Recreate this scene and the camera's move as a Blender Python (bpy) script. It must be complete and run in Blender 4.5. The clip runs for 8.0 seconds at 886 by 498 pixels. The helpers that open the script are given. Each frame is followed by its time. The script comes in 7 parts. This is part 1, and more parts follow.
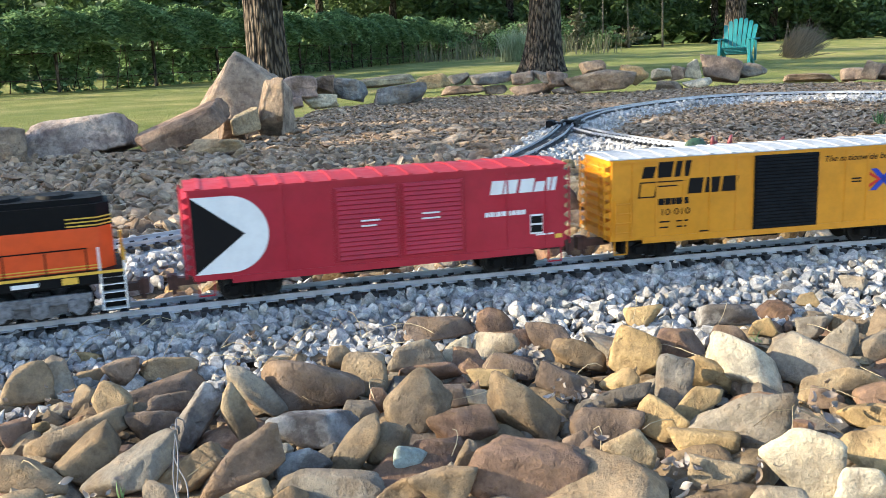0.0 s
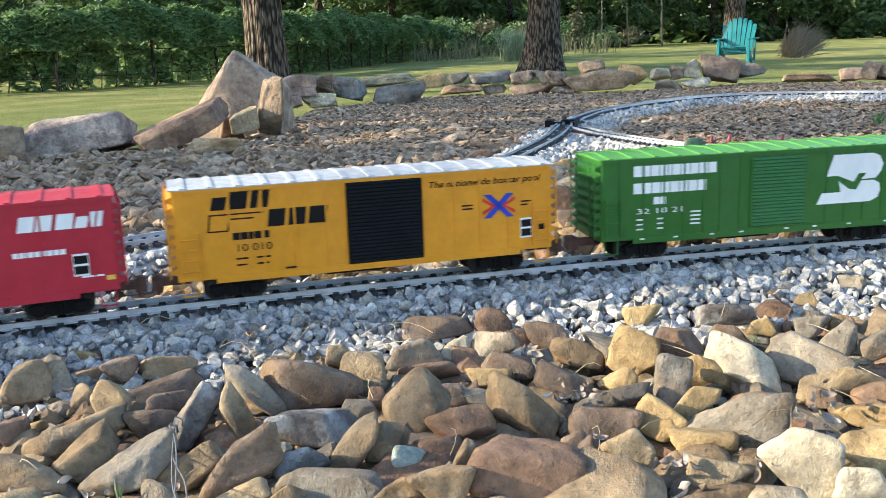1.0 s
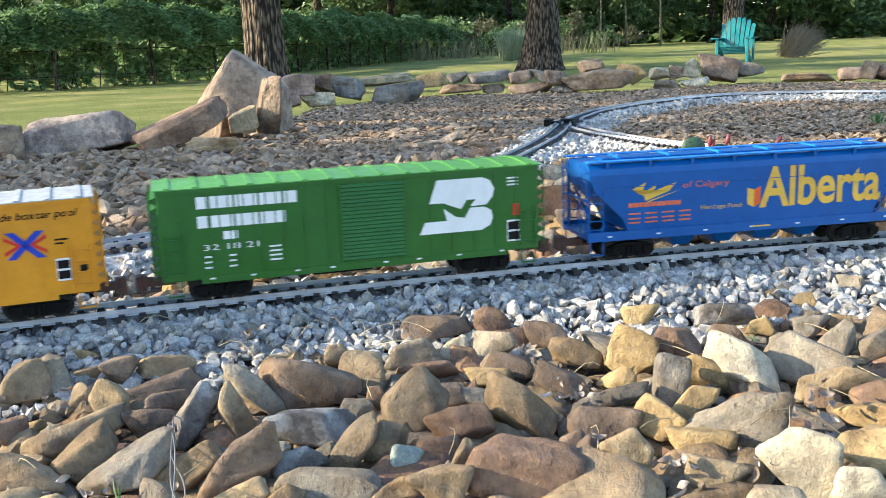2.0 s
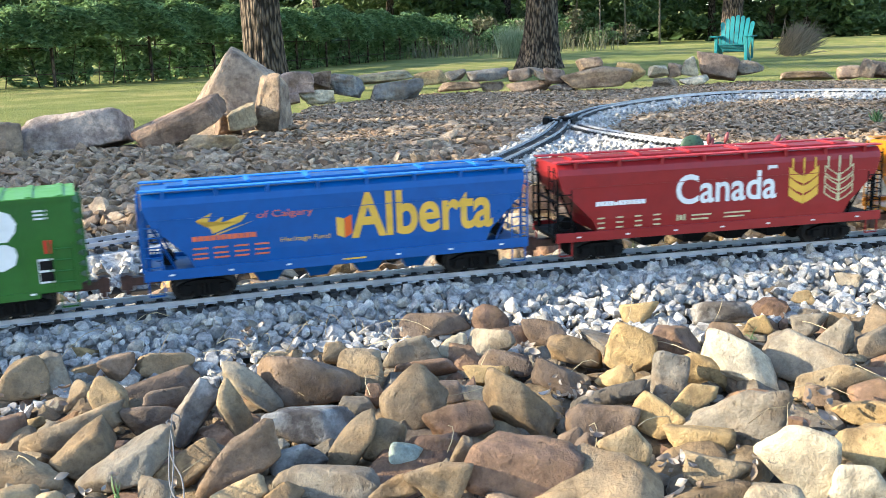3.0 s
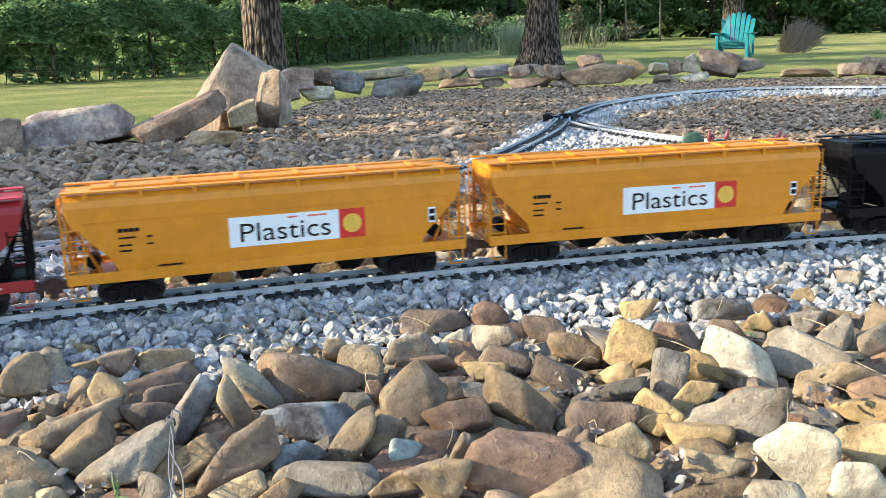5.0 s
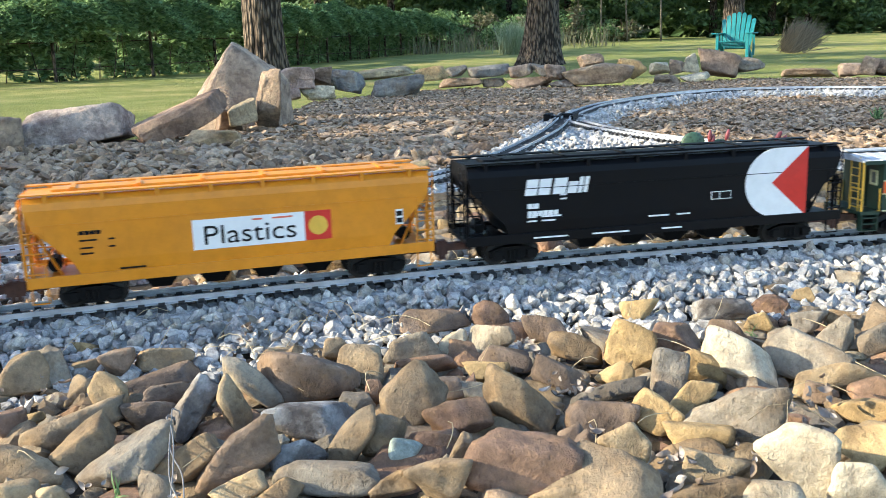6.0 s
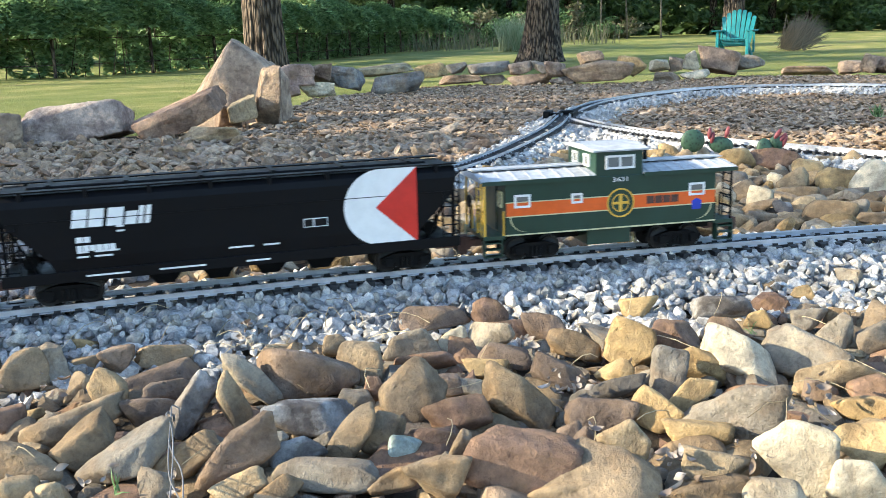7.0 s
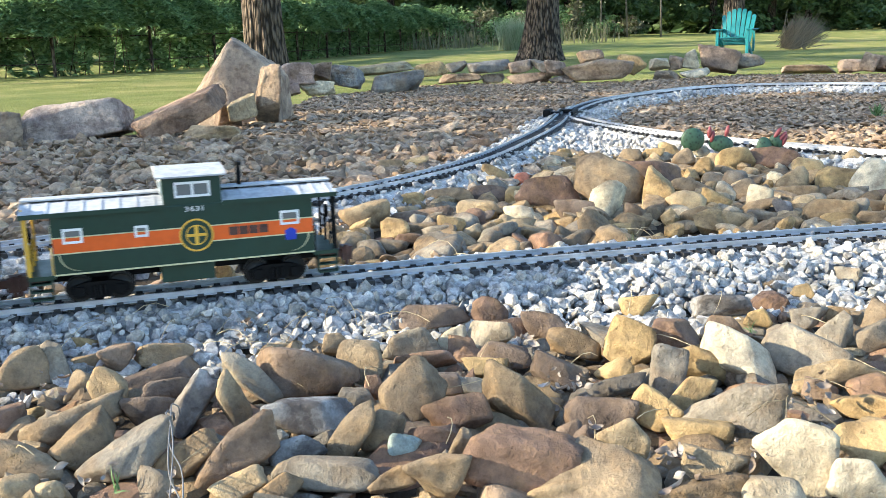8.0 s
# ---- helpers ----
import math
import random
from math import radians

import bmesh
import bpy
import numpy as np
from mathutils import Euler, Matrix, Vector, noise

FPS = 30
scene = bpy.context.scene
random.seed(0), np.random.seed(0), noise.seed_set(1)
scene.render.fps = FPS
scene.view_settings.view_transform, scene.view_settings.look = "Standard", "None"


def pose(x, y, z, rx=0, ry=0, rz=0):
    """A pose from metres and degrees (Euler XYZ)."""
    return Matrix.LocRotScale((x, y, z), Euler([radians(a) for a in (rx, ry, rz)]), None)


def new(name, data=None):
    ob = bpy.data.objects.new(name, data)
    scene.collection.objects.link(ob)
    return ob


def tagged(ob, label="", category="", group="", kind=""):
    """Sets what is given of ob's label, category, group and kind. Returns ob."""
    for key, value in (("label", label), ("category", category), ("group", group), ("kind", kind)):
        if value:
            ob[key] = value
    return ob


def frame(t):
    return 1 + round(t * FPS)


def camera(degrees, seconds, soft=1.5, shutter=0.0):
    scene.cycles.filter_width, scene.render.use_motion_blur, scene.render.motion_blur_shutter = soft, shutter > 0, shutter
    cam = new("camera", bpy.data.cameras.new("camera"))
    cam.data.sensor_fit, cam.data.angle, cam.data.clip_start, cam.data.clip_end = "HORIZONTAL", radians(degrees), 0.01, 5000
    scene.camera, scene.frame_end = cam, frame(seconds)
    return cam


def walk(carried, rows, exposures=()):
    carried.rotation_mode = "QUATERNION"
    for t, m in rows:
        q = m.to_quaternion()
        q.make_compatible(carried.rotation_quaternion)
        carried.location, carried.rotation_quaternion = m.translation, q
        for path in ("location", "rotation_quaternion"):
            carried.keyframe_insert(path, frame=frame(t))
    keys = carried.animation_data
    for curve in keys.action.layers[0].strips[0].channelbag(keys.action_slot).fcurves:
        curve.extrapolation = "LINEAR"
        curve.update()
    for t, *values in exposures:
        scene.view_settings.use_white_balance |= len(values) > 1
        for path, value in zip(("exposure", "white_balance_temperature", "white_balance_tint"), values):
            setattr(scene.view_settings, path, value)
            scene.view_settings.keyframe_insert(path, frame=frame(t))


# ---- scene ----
# Metres; z = 0 is the top of the main track's rails. The camera is held in one spot.
cam = camera(49.52, 8.0, soft=0.5, shutter=0.2)
EYE_Z = 0.312
walk(cam, [(t, pose(0, 0, EYE_Z, rx, ry, rz)) for t, rx, ry, rz in (
    (0.0, 77.995, 2.026, -0.431), (0.5, 77.930, 1.995, -0.452), (1.0, 77.951, 1.932, -0.482),
    (1.5, 77.955, 1.920, -0.523), (3.0, 77.775, 1.797, -0.607), (3.5, 77.790, 1.740, -0.598),
    (4.0, 77.699, 1.726, -0.588), (4.5, 77.599, 1.724, -0.588), (6.0, 77.549, 1.620, -0.546),
    (6.5, 77.395, 1.566, -0.546), (7.0, 77.374, 1.538, -0.552), (7.5, 77.365, 1.509, -0.540),
    (8.0, 77.296, 1.519, -0.557))], exposures=((0.0, 1.67, 5940, 8), (1.5, 1.70, 5940, 7), (3.5, 1.93, 5900, 7), (4.5, 1.86, 5940, 7), (6.5, 1.82, 5900, 6), (8.0, 1.87, 5900, 6)))

# ---- light ----
SUN_WAY = Vector((-0.92, -0.12, 0.38)).normalized()      # towards the low evening sun
world = bpy.data.worlds.new("sky")
scene.world = world
world.use_nodes = True
sky = world.node_tree.nodes.new("ShaderNodeTexSky")
sky.sky_type = "NISHITA"
sky.sun_disc = False
sky.sun_elevation = math.asin(SUN_WAY.z)
sky.sun_rotation = math.atan2(SUN_WAY.x, SUN_WAY.y)
back = world.node_tree.nodes["Background"]
back.inputs[1].default_value = 0.15
world.node_tree.links.new(sky.outputs[0], back.inputs[0])
sun = new("sun", bpy.data.lights.new("sun", "SUN"))
sun.data.energy = 3.9
sun.data.angle = radians(0.55)
sun.data.color = (1.0, 0.83, 0.58)
sun.rotation_mode = "QUATERNION"
sun.rotation_quaternion = SUN_WAY.to_track_quat("Z", "Y")


# ---- materials ----
class Nodes:
    """A small builder for node materials."""

    def __init__(self, name):
        self.mat = bpy.data.materials.new(name)
        self.mat.use_nodes = True
        self.tree = self.mat.node_tree
        self.shader = self.tree.nodes["Principled BSDF"]

    def add(self, kind, **values):
        node = self.tree.nodes.new(kind)
        for key, value in values.items():
            node.inputs[key].default_value = value
        return node

    def link(self, a, b):
        self.tree.links.new(a, b)

    def noise(self, scale, detail=4, rough=0.6, space="Object"):
        co = self.tree.nodes.new("ShaderNodeNewGeometry" if space == "Position" else "ShaderNodeTexCoord")
        n = self.add("ShaderNodeTexNoise", Scale=scale, Detail=detail, Roughness=rough)
        self.link(co.outputs[space], n.inputs["Vector"])
        return n.outputs[0]

    def ramp(self, factor, stops):
        r = self.tree.nodes.new("ShaderNodeValToRGB")
        while len(r.color_ramp.elements) < len(stops):
            r.color_ramp.elements.new(0.5)
        for e, (at, c) in zip(r.color_ramp.elements, stops):
            e.position = at
            e.color = (*c, 1) if len(c) == 3 else c
        self.link(factor, r.inputs[0])
        return r.outputs[0]

    def mix(self, a, b, factor, blend="MIX"):
        m = self.tree.nodes.new("ShaderNodeMix")
        m.data_type, m.blend_type = "RGBA", blend
        for value, socket in ((factor, m.inputs[0]), (a, m.inputs[6]), (b, m.inputs[7])):
            if isinstance(value, (int, float)):
                socket.default_value = value
            elif isinstance(value, tuple):
                socket.default_value = (*value, 1)
            else:
                self.link(value, socket)
        return m.outputs[2]

    def bump(self, height, distance, strength=1.0):
        b = self.add("ShaderNodeBump", Strength=strength, Distance=distance)
        self.link(height, b.inputs["Height"])
        self.link(b.outputs[0], self.shader.inputs["Normal"])

    def done(self, color=None, rough=0.6, metal=0.0, spec=None):
        if color is not None:
            if isinstance(color, tuple):
                self.shader.inputs["Base Color"].default_value = (*color, 1)
            else:
                self.link(color, self.shader.inputs["Base Color"])
        if isinstance(rough, (int, float)):
            self.shader.inputs["Roughness"].default_value = rough
        else:
            self.link(rough, self.shader.inputs["Roughness"])
        self.shader.inputs["Metallic"].default_value = metal
        if spec is not None:
            self.shader.inputs["Specular IOR Level"].default_value = spec
        return self.mat


def stone_material(name, colors, base=15, island=False, relief=0.24, stain=0.32, size=0.04, stain_color=(0.25, 0.15, 0.065), space="Position"):
    """Weathered stone; colors are chosen stone by stone. base: blotches to the metre; size: a stone's size in metres."""
    n = Nodes(name)
    if island:
        pick = n.tree.nodes.new("ShaderNodeNewGeometry").outputs["Random Per Island"]
    else:
        pick = n.tree.nodes.new("ShaderNodeObjectInfo").outputs["Random"]
    stone = n.ramp(pick, [(i / max(1, len(colors) - 1), c) for i, c in enumerate(colors)])
    big = n.noise(base, 6, 0.62, space)
    mid = n.noise(base * 4.5, 6, 0.68, space)
    fine = n.noise(base * 22, 5, 0.75, space)
    c = n.mix(stone, n.ramp(big, [(0.30, (0.40, 0.37, 0.35)), (0.47, (0.90, 0.88, 0.86)), (0.56, (1.08, 1.05, 1.0)), (0.70, (1.55, 1.45, 1.28))]), 1.0, "MULTIPLY")
    if stain:
        rust = n.ramp(n.noise(base * 1.7, 5, 0.6, space), [(0.48, (0, 0, 0)), (0.60, (1, 1, 1))])
        c = n.mix(c, stain_color, n.mix((0, 0, 0), rust, stain))
    c = n.mix(c, n.ramp(mid, [(0.32, (0.52, 0.49, 0.47)), (0.5, (1, 1, 1)), (0.68, (1.4, 1.36, 1.27))]), 0.75, "MULTIPLY")
    c = n.mix(c, n.ramp(fine, [(0.36, (0.66, 0.64, 0.62)), (0.52, (1, 1, 1)), (0.66, (1.22, 1.2, 1.18))]), 0.4, "MULTIPLY")
    co = n.tree.nodes.new("ShaderNodeNewGeometry")
    squash = n.tree.nodes.new("ShaderNodeMapping")
    squash.inputs["Scale"].default_value = (base * 0.9, base * 2.0, base * 1.2)
    squash.inputs["Rotation"].default_value = (0.4, 0.3, 0.5)
    n.link(co.outputs[space], squash.inputs[0])
    layers = n.add("ShaderNodeTexNoise", Scale=1.0, Detail=6.0, Roughness=0.55)
    n.link(squash.outputs[0], layers.inputs["Vector"])
    c = n.mix(c, n.ramp(layers.outputs[0], [(0.34, (0.70, 0.66, 0.62)), (0.5, (1, 1, 1)), (0.66, (1.24, 1.2, 1.14))]), 0.5, "MULTIPLY")
    pits = n.ramp(n.noise(base * 6, 5, 0.6, space), [(0.26, (0.3, 0.3, 0.3)), (0.36, (1, 1, 1))])
    c = n.mix(c, pits, 0.4, "MULTIPLY")
    n.bump(n.mix(n.mix(mid, fine, 0.22), pits, 0.3), size * relief)
    return n.done(c, n.ramp(mid, [(0.3, (0.7,) * 3), (0.7, (0.95,) * 3)]), spec=0.28)


def paint_material(name, color, rough=0.38, dirt=0.12, scale=60, spec=0.45):
    n = Nodes(name)
    grime = n.ramp(n.noise(scale, 5, 0.7), [(0.35, tuple(v * (1 - dirt * 2) for v in color)), (0.6, color)])
    big = n.ramp(n.noise(scale * 0.15, 3, 0.5), [(0.3, (0.9, 0.9, 0.9)), (0.7, (1.04, 1.04, 1.04))])
    c = n.mix(grime, big, 0.8, "MULTIPLY")
    r = n.ramp(n.noise(scale * 0.6, 4), [(0.3, (rough * 0.8,) * 3), (0.7, (min(1, rough * 1.35),) * 3)])
    n.bump(n.noise(scale * 6, 3), 0.0002, 0.4)
    return n.done(c, r, spec=spec)


TAN = [(0.164, 0.121, 0.076), (0.291, 0.221, 0.139), (0.228, 0.178, 0.122), (0.349, 0.278, 0.177), (0.251, 0.182, 0.105)]
GREY = [(0.165, 0.145, 0.118), (0.25, 0.222, 0.178), (0.205, 0.19, 0.165), (0.30, 0.265, 0.205)]
RUST = [(0.183, 0.116, 0.085), (0.241, 0.159, 0.113), (0.169, 0.111, 0.085)]
CREAM = [(0.450, 0.398, 0.291), (0.510, 0.457, 0.351)]
OCHRE = [(0.346, 0.248, 0.120), (0.405, 0.303, 0.161)]
SLATE = [(0.10, 0.09, 0.09), (0.15, 0.138, 0.13)]
STONES = {"tan": stone_material("tan_sandstone", TAN), "grey": stone_material("grey_sandstone", GREY, stain=0.25),
          "rust": stone_material("rust_sandstone", RUST), "cream": stone_material("cream_limestone", CREAM, stain=0.12),
          "ochre": stone_material("ochre_sandstone", OCHRE), "slate": stone_material("dark_slate", SLATE, stain=0.6, stain_color=(0.44, 0.43, 0.41))}
STONES["umber"] = stone_material("brown_sandstone", [(0.138, 0.103, 0.082), (0.200, 0.156, 0.124), (0.166, 0.123, 0.096)], stain=0.3)
STONES["brick"] = stone_material("brick_red_stone", [(0.40, 0.14, 0.09), (0.44, 0.17, 0.11)], stain=0.1)
STONES["aqua"] = stone_material("blue_green_stone", [(0.42, 0.52, 0.48), (0.46, 0.55, 0.50)], stain=0.15)
WALLSTONE = [(0.29, 0.21, 0.155), (0.43, 0.33, 0.25), (0.33, 0.255, 0.19), (0.40, 0.305, 0.21)]
m_wall = stone_material("wall_sandstone", WALLSTONE, base=8, stain=0.45, size=0.16, stain_color=(0.17, 0.11, 0.08))
m_long = stone_material("pitted_sandstone", [(0.56, 0.45, 0.385), (0.58, 0.47, 0.40)], base=9, stain=0.6, size=0.2, stain_color=(0.22, 0.145, 0.125))
m_log = stone_material("brown_log_sandstone", [(0.34, 0.235, 0.17), (0.36, 0.25, 0.18)], base=8, stain=0.5, size=0.16, stain_color=(0.17, 0.10, 0.07))
m_pinkstone = stone_material("pinkish_sandstone", [(0.33, 0.235, 0.20), (0.40, 0.295, 0.25)], base=8, stain=0.3, size=0.12)
m_bluestone = stone_material("blue_grey_slab", [(0.19, 0.185, 0.18), (0.27, 0.265, 0.255)], base=9, stain=0.35, size=0.12)
m_moss = stone_material("olive_slab", [(0.28, 0.25, 0.165), (0.33, 0.29, 0.19)], base=9, stain=0.4, size=0.12)
m_boulder = stone_material("boulder_sandstone", [(0.43, 0.335, 0.25), (0.45, 0.35, 0.265)], base=7, stain=0.5, size=0.18, stain_color=(0.20, 0.135, 0.10))
m_ballast = stone_material("limestone_ballast", [(0.177, 0.182, 0.190), (0.391, 0.396, 0.404), (0.503, 0.503, 0.503), (0.279, 0.284, 0.297), (0.633, 0.628, 0.614), (0.335, 0.317, 0.279), (0.447, 0.452, 0.456)], base=60, island=True, stain=0.0, size=0.012)
m_chip = stone_material("limestone_chip", [(0.177, 0.182, 0.190), (0.391, 0.396, 0.404), (0.503, 0.503, 0.503), (0.279, 0.284, 0.297), (0.633, 0.628, 0.614), (0.335, 0.317, 0.279), (0.447, 0.452, 0.456)], base=60, stain=0.0, size=0.012)
m_rubble = stone_material("brown_rubble", [(0.12, 0.085, 0.06), (0.34, 0.245, 0.165), (0.22, 0.158, 0.108), (0.41, 0.31, 0.21), (0.29, 0.23, 0.178), (0.48, 0.38, 0.275), (0.27, 0.18, 0.12)], base=22, island=True, size=0.03)
m_pebble = stone_material("mixed_pebbles", TAN + GREY + RUST)
m_cobble_warm = stone_material("warm_cobbles", TAN + OCHRE + [(0.50, 0.41, 0.28)] + GREY[1:3], base=24, island=True)
m_cobble = stone_material("mixed_cobbles", TAN + GREY + RUST, base=24, island=True)


def ground_materials():
    n = Nodes("stony_soil")
    # Brown soil, darkened: the shade of deep gaps between rocks is in its colour.
    c = n.ramp(n.noise(9, 8, 0.7), [(0.3, (0.035, 0.027, 0.02)), (0.55, (0.07, 0.054, 0.038)), (0.75, (0.12, 0.095, 0.068))])
    n.bump(n.noise(30, 8, 0.75), 0.02)
    soil = n.done(c, 0.95, spec=0.15)
    n = Nodes("lawn_grass")
    c = n.ramp(n.noise(0.9, 8, 0.65), [(0.3, (0.13, 0.15, 0.046)), (0.5, (0.195, 0.21, 0.07)), (0.7, (0.36, 0.30, 0.145))])
    d = n.ramp(n.noise(0.13, 4, 0.6), [(0.35, (0.75, 0.85, 0.7)), (0.65, (1.25, 1.15, 1.0))])
    c = n.mix(c, d, 0.9, "MULTIPLY")
    n.bump(n.noise(35, 6, 0.8), 0.03)
    return soil, n.done(c, 0.9, spec=0.15)


m_soil, m_lawn = ground_materials()


def leaf_material(name, colors, glow=0.35):
    """Thin leaves: some light passes through."""
    n = Nodes(name)
    pick = n.tree.nodes.new("ShaderNodeNewGeometry").outputs["Random Per Island"]
    c = n.ramp(pick, [(i / (len(colors) - 1), c) for i, c in enumerate(colors)])
    n.done(c, 0.55, spec=0.35)
    thin = n.tree.nodes.new("ShaderNodeBsdfTranslucent")
    n.link(c, thin.inputs[0])
    both = n.add("ShaderNodeMixShader", Fac=glow)
    n.link(n.shader.outputs[0], both.inputs[1])
    n.link(thin.outputs[0], both.inputs[2])
    n.link(both.outputs[0], n.tree.nodes["Material Output"].inputs[0])
    return n.mat


m_leaf = leaf_material("woodland_leaves", [(0.034, 0.062, 0.022), (0.078, 0.132, 0.044), (0.120, 0.186, 0.060), (0.058, 0.096, 0.034), (0.156, 0.222, 0.078)])
m_vine = leaf_material("vine_leaves", [(0.06, 0.115, 0.042), (0.15, 0.24, 0.09), (0.27, 0.38, 0.17)])
m_dry = leaf_material("dry_grass", [(0.13, 0.13, 0.07), (0.20, 0.19, 0.12), (0.09, 0.12, 0.045)])
m_blade = leaf_material("grass_blades", [(0.12, 0.155, 0.042), (0.18, 0.20, 0.06), (0.28, 0.26, 0.10)])
m_reed = leaf_material("pale_reeds", [(0.24, 0.29, 0.17), (0.36, 0.40, 0.26), (0.16, 0.22, 0.10)])
m_twig = leaf_material("grey_twigs", [(0.10, 0.085, 0.06), (0.16, 0.135, 0.10), (0.06, 0.06, 0.04)], 0.1)


def bark_material():
    n = Nodes("furrow_shaded_bark")
    co = n.tree.nodes.new("ShaderNodeTexCoord")
    stretch = n.tree.nodes.new("ShaderNodeMapping")
    stretch.inputs["Scale"].default_value = (1, 1, 0.28)
    n.link(co.outputs["Object"], stretch.inputs[0])
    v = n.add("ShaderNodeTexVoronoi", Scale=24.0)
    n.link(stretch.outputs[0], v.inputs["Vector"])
    # Brown plates; shade of the furrows is painted in, following the bump's depth.
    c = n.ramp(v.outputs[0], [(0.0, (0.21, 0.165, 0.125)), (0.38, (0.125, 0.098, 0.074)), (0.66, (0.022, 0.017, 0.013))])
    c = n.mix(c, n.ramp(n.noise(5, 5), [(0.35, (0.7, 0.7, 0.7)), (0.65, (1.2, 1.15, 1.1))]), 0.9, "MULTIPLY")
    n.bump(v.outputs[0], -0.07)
    return n.done(c, 0.9, spec=0.2)


m_bark = bark_material()
m_pale_bark = paint_material("pale_bark", (0.20, 0.18, 0.145), 0.85, 0.3, 12, 0.2)
m_rail = (lambda n: (n.bump(n.noise(300, 3), 0.0002, 0.5), n.done(n.ramp(n.noise(25, 5), [(0.35, (0.40, 0.415, 0.45)), (0.7, (0.64, 0.655, 0.69))]), 0.4, 0.6))[1])(Nodes("weathered_rail"))
m_tie = paint_material("black_tie_plastic", (0.028, 0.027, 0.028), 0.55, 0.2)
m_black = paint_material("black_plastic", (0.005, 0.005, 0.0055), 0.55, 0.15, 60, 0.14)
m_wheel = paint_material("blackened_wheel", (0.014, 0.013, 0.013), 0.45, 0.2, 60, 0.3)
m_white = paint_material("white_lettering", (0.80, 0.80, 0.78), 0.4, 0.04)
m_coupler = paint_material("rusty_coupler", (0.10, 0.045, 0.032), 0.6, 0.25)


# ---- builders ----
def mesh_of(name, bm, material, smooth=False):
    data = bpy.data.meshes.new(name)
    bm.normal_update()
    bm.to_mesh(data)
    bm.free()
    data.materials.append(material)
    if smooth:
        data.polygons.foreach_set("use_smooth", [True] * len(data.polygons))
    return data


def part(name, bm, material, parent, label="", smooth=False):
    ob = new(name, mesh_of(name, bm, material, smooth))
    ob.parent = parent
    return tagged(ob, label)


def box(bm, x0, x1, y0, y1, z0, z1):
    v = [bm.verts.new((x, y, z)) for x in (x0, x1) for y in (y0, y1) for z in (z0, z1)]
    for a, b, c, d in ((0, 1, 3, 2), (4, 6, 7, 5), (0, 4, 5, 1), (2, 3, 7, 6), (0, 2, 6, 4), (1, 5, 7, 3)):
        bm.faces.new((v[a], v[b], v[c], v[d]))


def boxes(*sizes, bevel=0.0):
    bm = bmesh.new()
    for s in sizes:
        box(bm, *s)
    if bevel:
        bmesh.ops.bevel(bm, geom=bm.edges[:], offset=bevel, segments=2, profile=0.5, affect="EDGES")
    return bm


def prism(bm, outline, axis, a, b):
    """Extrudes an outline of (p, q) pairs along an axis from a to b."""
    def put(p, q, r):
        return {"x": (r, p, q), "y": (p, r, q), "z": (p, q, r)}[axis]
    low, high = ([bm.verts.new(put(p, q, r)) for p, q in outline] for r in (a, b))
    k = len(outline)
    for i in range(k):
        bm.faces.new((low[i], low[(i + 1) % k], high[(i + 1) % k], high[i]))
    bm.faces.new(low[::-1])
    bm.faces.new(high)
    bmesh.ops.recalc_face_normals(bm, faces=bm.faces[:])


def rod(bm, a, b, r0, r1=None, sides=8):
    """A tapered round bar from a to b."""
    a, b = Vector(a), Vector(b)
    r1 = r0 if r1 is None else r1
    turn = (b - a).to_track_quat("Z", "Y").to_matrix()
    ends = []
    for p, r in ((a, r0), (b, r1)):
        ends.append([bm.verts.new(p + turn @ Vector((r * math.cos(i * math.tau / sides), r * math.sin(i * math.tau / sides), 0))) for i in range(sides)])
    for i in range(sides):
        j = (i + 1) % sides
        bm.faces.new((ends[0][i], ends[0][j], ends[1][j], ends[1][i]))
    bm.faces.new(ends[0][::-1])
    bm.faces.new(ends[1])


def tube(points, radius, sides=6):
    """One continuous round wire along a line of points."""
    bm = bmesh.new()
    rings = []
    for a, p, b in zip([points[0]] + points, points, points[1:] + [points[-1]]):
        turn = (b - a).to_track_quat("Z", "Y").to_matrix()
        rings.append([bm.verts.new(p + turn @ Vector((radius * math.cos(i * math.tau / sides), radius * math.sin(i * math.tau / sides), 0))) for i in range(sides)])
    for r, q in zip(rings, rings[1:]):
        for i in range(sides):
            j = (i + 1) % sides
            bm.faces.new((r[i], r[j], q[j], q[i]))
    bm.faces.new(rings[0][::-1])
    bm.faces.new(rings[-1])
    bmesh.ops.recalc_face_normals(bm, faces=bm.faces[:])
    return bm


def ico(level):
    bm = bmesh.new()
    bmesh.ops.create_icosphere(bm, subdivisions=level, radius=1.0)
    v = np.array([p.co[:] for p in bm.verts])
    f = np.array([[p.index for p in q.verts] for q in bm.faces])
    bm.free()
    return v, f


ICO = {k: ico(k) for k in (1, 2, 3, 4, 5)}


def split_off(v, rng, breaks):
    """Flat breaks with crisp edges, where flakes have come off."""
    for _ in range(breaks):
        n = rng.normal(size=3)
        n /= np.linalg.norm(n)
        reach = v @ n
        v = v - np.maximum(0, reach - reach.max() * rng.uniform(0.80, 0.95))[:, None] * n
    return v


